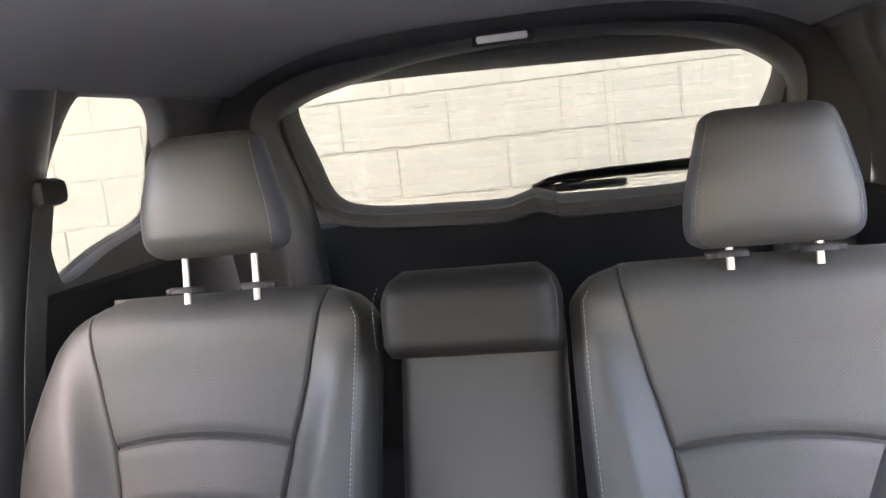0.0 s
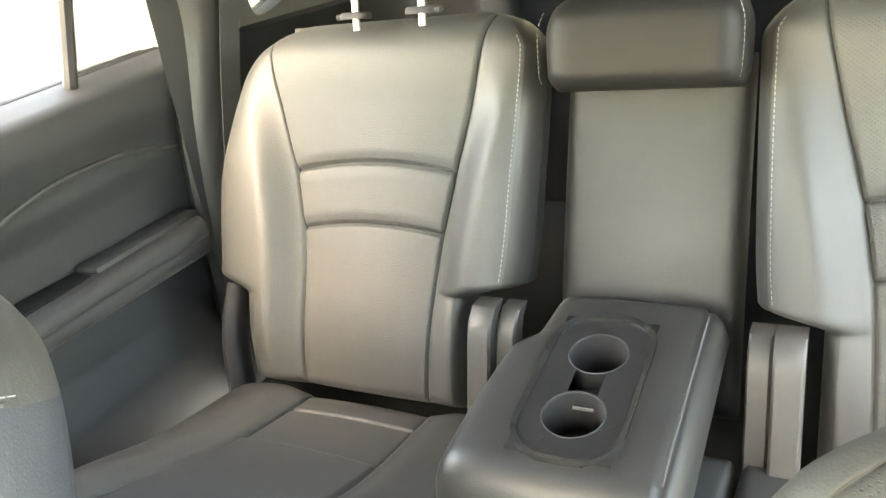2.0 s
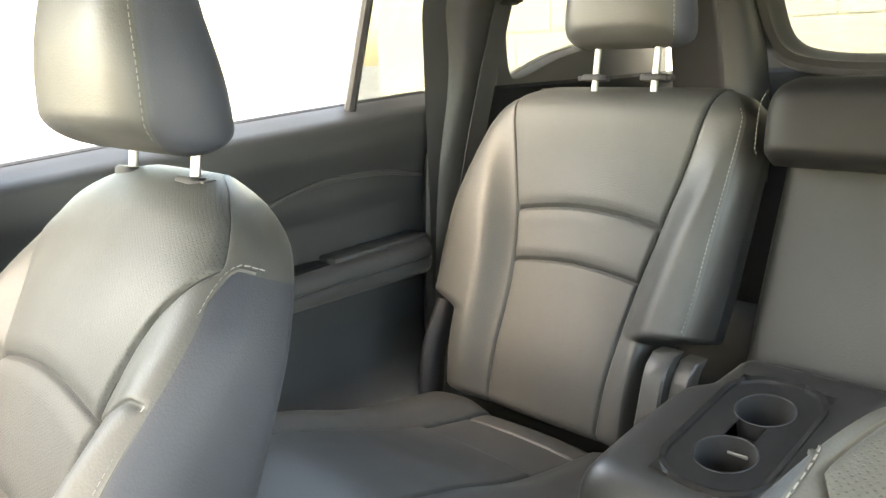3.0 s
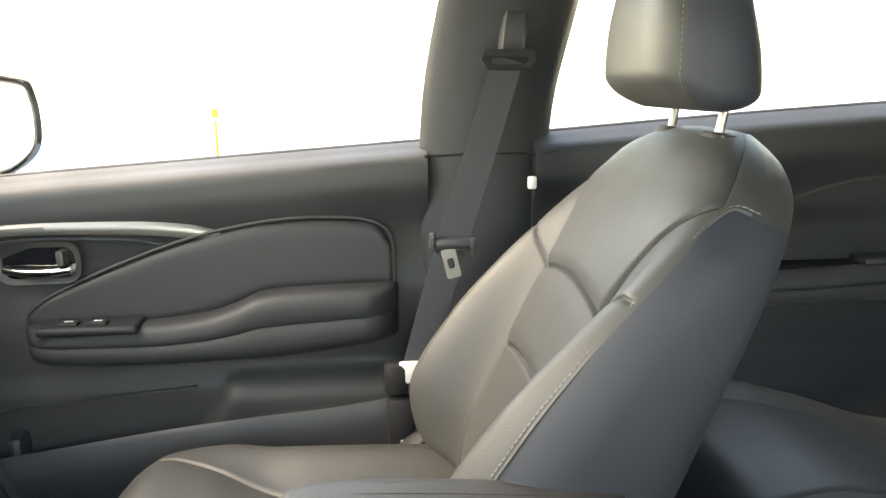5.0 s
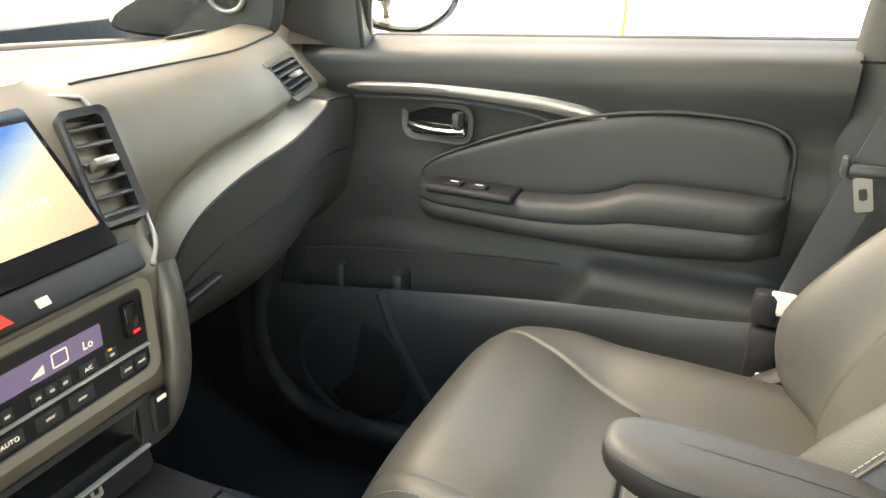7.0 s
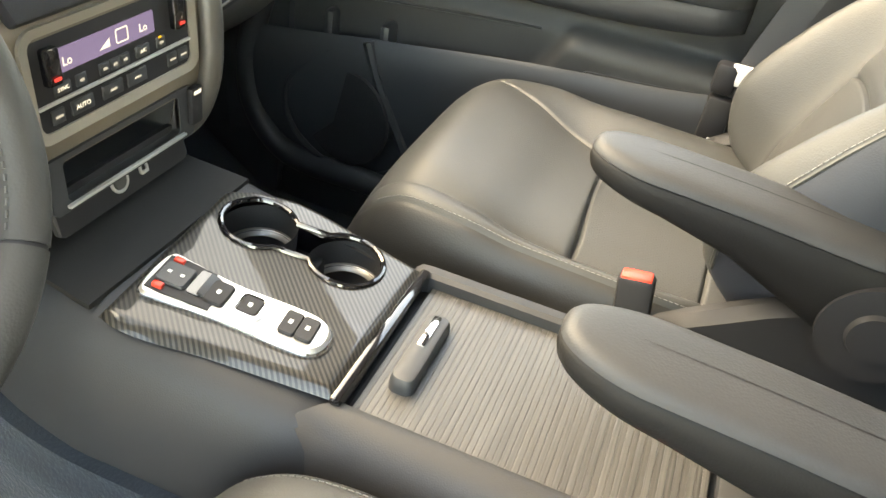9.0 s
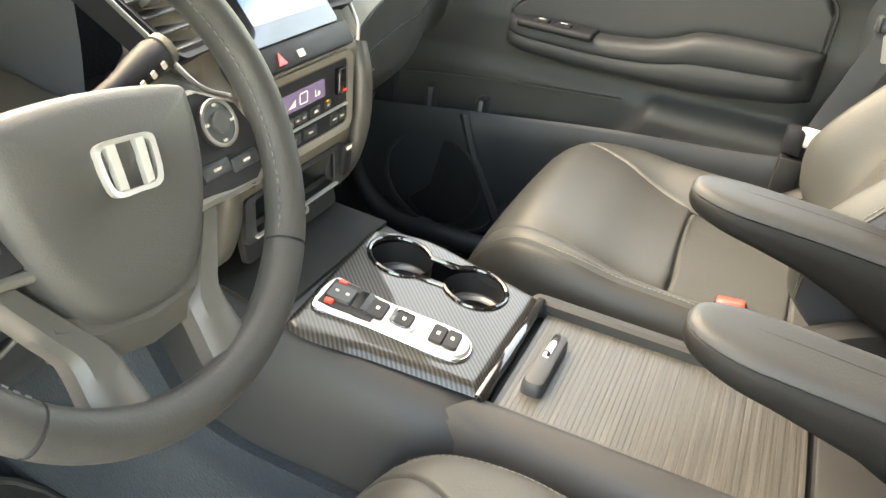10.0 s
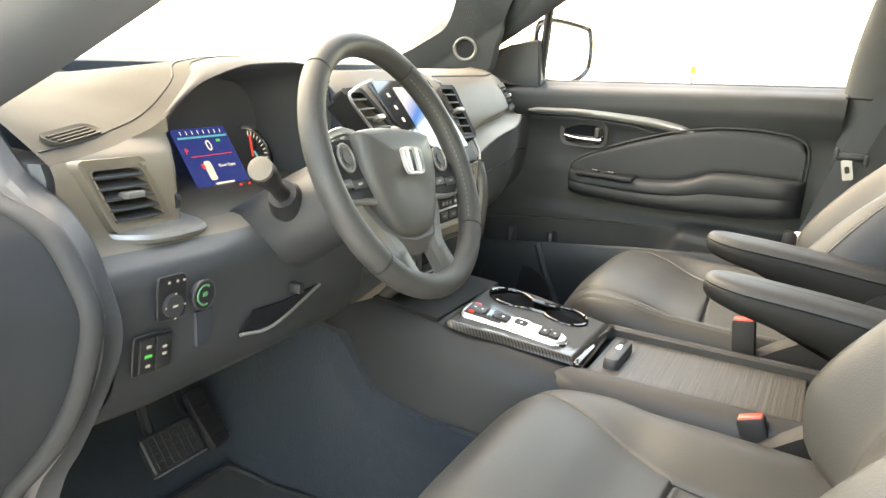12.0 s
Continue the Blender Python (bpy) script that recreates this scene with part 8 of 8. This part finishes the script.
def mat_at(u, v):
    """The mat lies on the footwell floor, its front corners rounded off."""
    f = 0.05 * (1 - min(1, (1 - abs(2 * u - 1)) / 0.2)) ** 2
    x = 0.236 + 0.37 * u - 0.03 * v * (1 - u)
    y = -0.645 + f + (0.62 - f) * v
    return Vector((x - 0.44, y + 0.45, floor_z(x, y) + 0.012))


part("mat", sheet(mat_at, span(0, 1, 30), span(0, 1, 30), (0, 0, -0.008)), mat_pile, mat_e)
small("mat_edge", lambda b: tube(b, [mat_at(u, 0) for u in span(0, 1, 24)] + [mat_at(1, v) for v in span(0.05, 1, 16)] + [mat_at(u, 1) for u in span(0.95, 0, 16)] + [mat_at(0, v) for v in span(0.95, 0.05, 16)], 0.006, 8, closed=True), rubber, mat_e, "black bound edge")

# ---- driver's door opening: trim, seal and jamb ----
SEAL = [(-0.60, 0.735), (-0.54, 0.718), (-0.476, 0.702), (-0.428, 0.693), (-0.397, 0.679), (-0.369, 0.646), (-0.353, 0.612), (-0.362, 0.566), (-0.379, 0.52), (-0.411, 0.467), (-0.448, 0.422), (-0.487, 0.375), (-0.515, 0.29), (-0.525, 0.18), (-0.50, 0.08), (-0.44, 0.04)]
TRIM = [(-0.58, 0.80), (-0.555, 0.785), (-0.533, 0.76), (-0.485, 0.72), (-0.44, 0.70), (-0.402, 0.669), (-0.378, 0.627), (-0.363, 0.590), (-0.370, 0.548), (-0.401, 0.483), (-0.43, 0.43), (-0.46, 0.381), (-0.485, 0.30), (-0.495, 0.19), (-0.48, 0.09), (-0.43, 0.05)]
sc, tc_ = (curve_points([(0, y, z) for y, z in q], 6) for q in (SEAL, TRIM))
bm = bmesh.new()
tube(bm, [(0.79, p.y, p.z) for p in sc] + [(0.80, -0.3, 0.035), (0.80, 0.2, 0.035)], 0.011, 10, up=(1, 0, 0))
structure("door_seal_left", bm, seal_rubber, "grey rubber door seal round the opening", "seal")
bm = bmesh.new()
loft(bm, [[Vector((x, a.y * (1 - k) + b.y * k - dy, a.z * (1 - k) + b.z * k)) for a, b in zip(sc, tc_)] for x, k, dy in ((0.788, 0, 0.01), (0.782, 0.25, 0.0), (0.774, 0.4, 0.008), (0.768, 0.55, 0.001), (0.758, 0.8, 0.004), (0.745, 1.0, 0.0), (0.735, 1.0, 0.012), (0.733, 1.0, 0.06))], closed_rings=False)
structure("dash_side_trim", bm, hard_plastic, "grey-black ribbed side trim of the dashboard", "trim")
bm = bmesh.new()
loft(bm, [[Vector((x, p.y - dy, p.z)) for p in sc] for x, dy in ((0.79, 0.004), (0.812, 0.02), (0.83, 0.05), (0.86, 0.10), (0.88, 0.22), (0.90, 0.5))], closed_rings=False)
structure("door_jamb_left", bm, jamb_paint, "dark blue-grey painted door jamb", "jamb")
# passenger side: moulded border at the foot of the door
bm = bmesh.new()
tube(bm, curve_points([(-0.73, -0.64, 0.46), (-0.722, -0.668, 0.357), (-0.72, -0.68, 0.27), (-0.72, -0.665, 0.185), (-0.72, -0.61, 0.112), (-0.72, -0.53, 0.088), (-0.72, -0.39, 0.088), (-0.725, 0.1, 0.07)], 8), 0.026, 12, up=(1, 0, 0))
structure("sill_trim_right", bm, hard_plastic, "black moulded border at the foot of the door", "trim")

# ---- speakers in the windscreen pillars ----
tw = thing("pillar_speaker", (-0.64, -0.655, 0.875), "round black speaker with a silver ring in the pillar trim", "speaker")
tm = basis((0, 0, 0), (-0.25, 1, 0.5), (0.3, -0.4, 1))
sail = [(p.x, p.y) for p in curve_points([(-0.20, 0.045, 0), (-0.126, 0.055, 0), (-0.05, 0.072, 0), (0.0, 0.10, 0), (0.07, 0.16, 0), (0.20, 0.12, 0), (0.135, 0.035, 0), (0.082, -0.03, 0), (0.035, -0.085, 0), (-0.03, -0.075, 0), (-0.12, -0.03, 0), (-0.20, 0.02, 0)], 4, closed=True)]
small("speaker_mount", lambda b: plate(b, sail, tm @ Matrix.Translation((0, 0, -0.03)), 0.028, 0.012), hard_plastic, tw, "black pillar foot cover")
small("speaker_ring", lambda b: tube(b, [tm @ Vector((0.0275 * math.cos(a), 0.0275 * math.sin(a), 0.004)) for a in ring24], 0.0042, 10, closed=True, up=tm.to_3x3() @ Vector((0, 0, 1))), satin_dark, tw, "silver speaker ring")
small("speaker_grille", lambda b: plate(b, [(0.026 * math.cos(a), 0.026 * math.sin(a)) for a in ring24], tm, 0.004, 0.002), speaker_cloth, tw, "black mesh grille")

# ---- loose belt parts on the passenger side ----
small("adjuster", lambda b: rbox(b, Vector((-0.735, 0.408, 0.798)) - Vector((-0.69, 0.2, 0.42)), (0.008, 0.014, 0.02), 0.003), white_plastic, be, "pale belt label")
small("anchor_clip", lambda b: rbox(b, Vector((-0.682, 0.20, 0.395)) - Vector((-0.69, 0.2, 0.42)), (0.012, 0.012, 0.03), 0.003), white_plastic, be, "pale clip")

# ---- outside: yellow-topped marker post ----
mp_e = thing("marker_post", (-2.57, -0.40, -0.45), "thin yellow marker post with a wider cap", "post")
small("post", lambda b: tube(b, [(0, 0, 0), (0, 0, 1.27)], 0.006, 10, up=(1, 0, 0)), glossy_yellow, mp_e)
small("cap", lambda b: rbox(b, (0, 0, 1.30), (0.022, 0.022, 0.035), 0.004), glossy_yellow, mp_e, "yellow cap")

# ---- centre pillar details on the passenger side ----
small("belt_slot", lambda b: plate(b, rrect(0.05, 0.15, 0.01), basis(Vector((-0.752, 0.382, 1.06)) - bo, (-0.1, 1, 0), (0.35, 0.03, 1)), 0.004, 0.0015), dark_plastic, be, "black belt adjuster slot")
bm = bmesh.new()
tube(bm, curve_points([(-0.772, 0.245, 0.838), (-0.778, 0.265, 0.838), (-0.782, 0.33, 0.84), (-0.775, 0.41, 0.841), (-0.757, 0.44, 0.842)], 6), 0.0022, 6)
structure("pillar_joint", bm, dark_plastic, "dark joint between the two pillar covers", "trim")

# ---- driver-side doors, unseen: front implied open, rear set open to light the bench ----
def open_door(at, label, length, turn, slope):
    e = thing("door_open", at, label, "door", "open doors")
    dm = Matrix.Rotation(radians(turn), 4, "Z")
    small("door_panel", lambda b: rbox(b, dm @ Vector((0.02, length / 2, 0.40)), (0.09, length, 0.78), 0.03, dm.to_3x3()), soft_plastic, e)
    small("armrest", lambda b: rbox(b, dm @ Vector((-0.05, length * 0.58, 0.56)), (0.07, length * 0.5, 0.07), 0.02, dm.to_3x3()), leather, e)
    small("pocket", lambda b: rbox(b, dm @ Vector((-0.04, length * 0.5, 0.2)), (0.05, length * 0.8, 0.2), 0.02, dm.to_3x3()), hard_plastic, e)
    frame_pts = [(0.03, 0.04, 0.79), (0.0, 0.04 + slope, 1.05), (-0.03, 0.04 + slope * 1.6, 1.15), (-0.03, length - 0.02, 1.16), (0.02, length, 0.79)]
    small("window_frame", lambda b: tube(b, [dm @ Vector(p) for p in frame_pts], 0.018, 8), dark_plastic, e)
    panes("window_pane", [dm @ Vector(p) for p in (frame_pts[0], frame_pts[4], frame_pts[3], frame_pts[2], frame_pts[1])], "side window glass", e)


open_door((0.87, -0.74, 0.05), "open driver's door with black trim and window", 1.02, -68, 0.38)
open_door((0.87, 0.43, 0.05), "unseen rear door, set open to light the rear bench", 0.84, -72, 0.05)

# ---- the wall's blocks, one by one ----
rng = random.Random(11)


def block_mesh(length):
    b = bmesh.new()
    rbox(b, (0, 0, 0), (length - 0.007, 0.03, BLOCK_H - 0.007), 0.004, seg=1)
    me = bpy.data.meshes.new("block")
    b.to_mesh(me)
    b.free()
    me.materials.append(block_paint)
    return me


full = block_mesh(BLOCK_L)
for row in range(-7, 7):
    z = 1.077 + BLOCK_H * (row + 0.5)
    x0 = -0.372 + (BLOCK_L / 2 if row % 2 else 0)
    for k in range(-6, 7):
        xc = x0 + BLOCK_L * (k + 0.5)
        if abs(xc) > 3.2:
            continue
        # the control joint cuts the blocks that it runs through
        pieces = [(full, xc)]
        if abs(xc - 0.262) < BLOCK_L / 2:
            a, b_ = xc - BLOCK_L / 2, xc + BLOCK_L / 2
            pieces = []
            for lo, hi in ((a, 0.252), (0.272, b_)):
                if hi - lo > 0.03:
                    pieces.append((block_mesh(hi - lo), (lo + hi) / 2))
        for me, xx in pieces:
            ob = new("block", me)
            ob.parent = wall
            ob.location = (xx, WALL_Y + 0.013 + rng.uniform(-0.0015, 0.0015), z)
            ob.rotation_euler = (0, 0, rng.uniform(-0.003, 0.003))
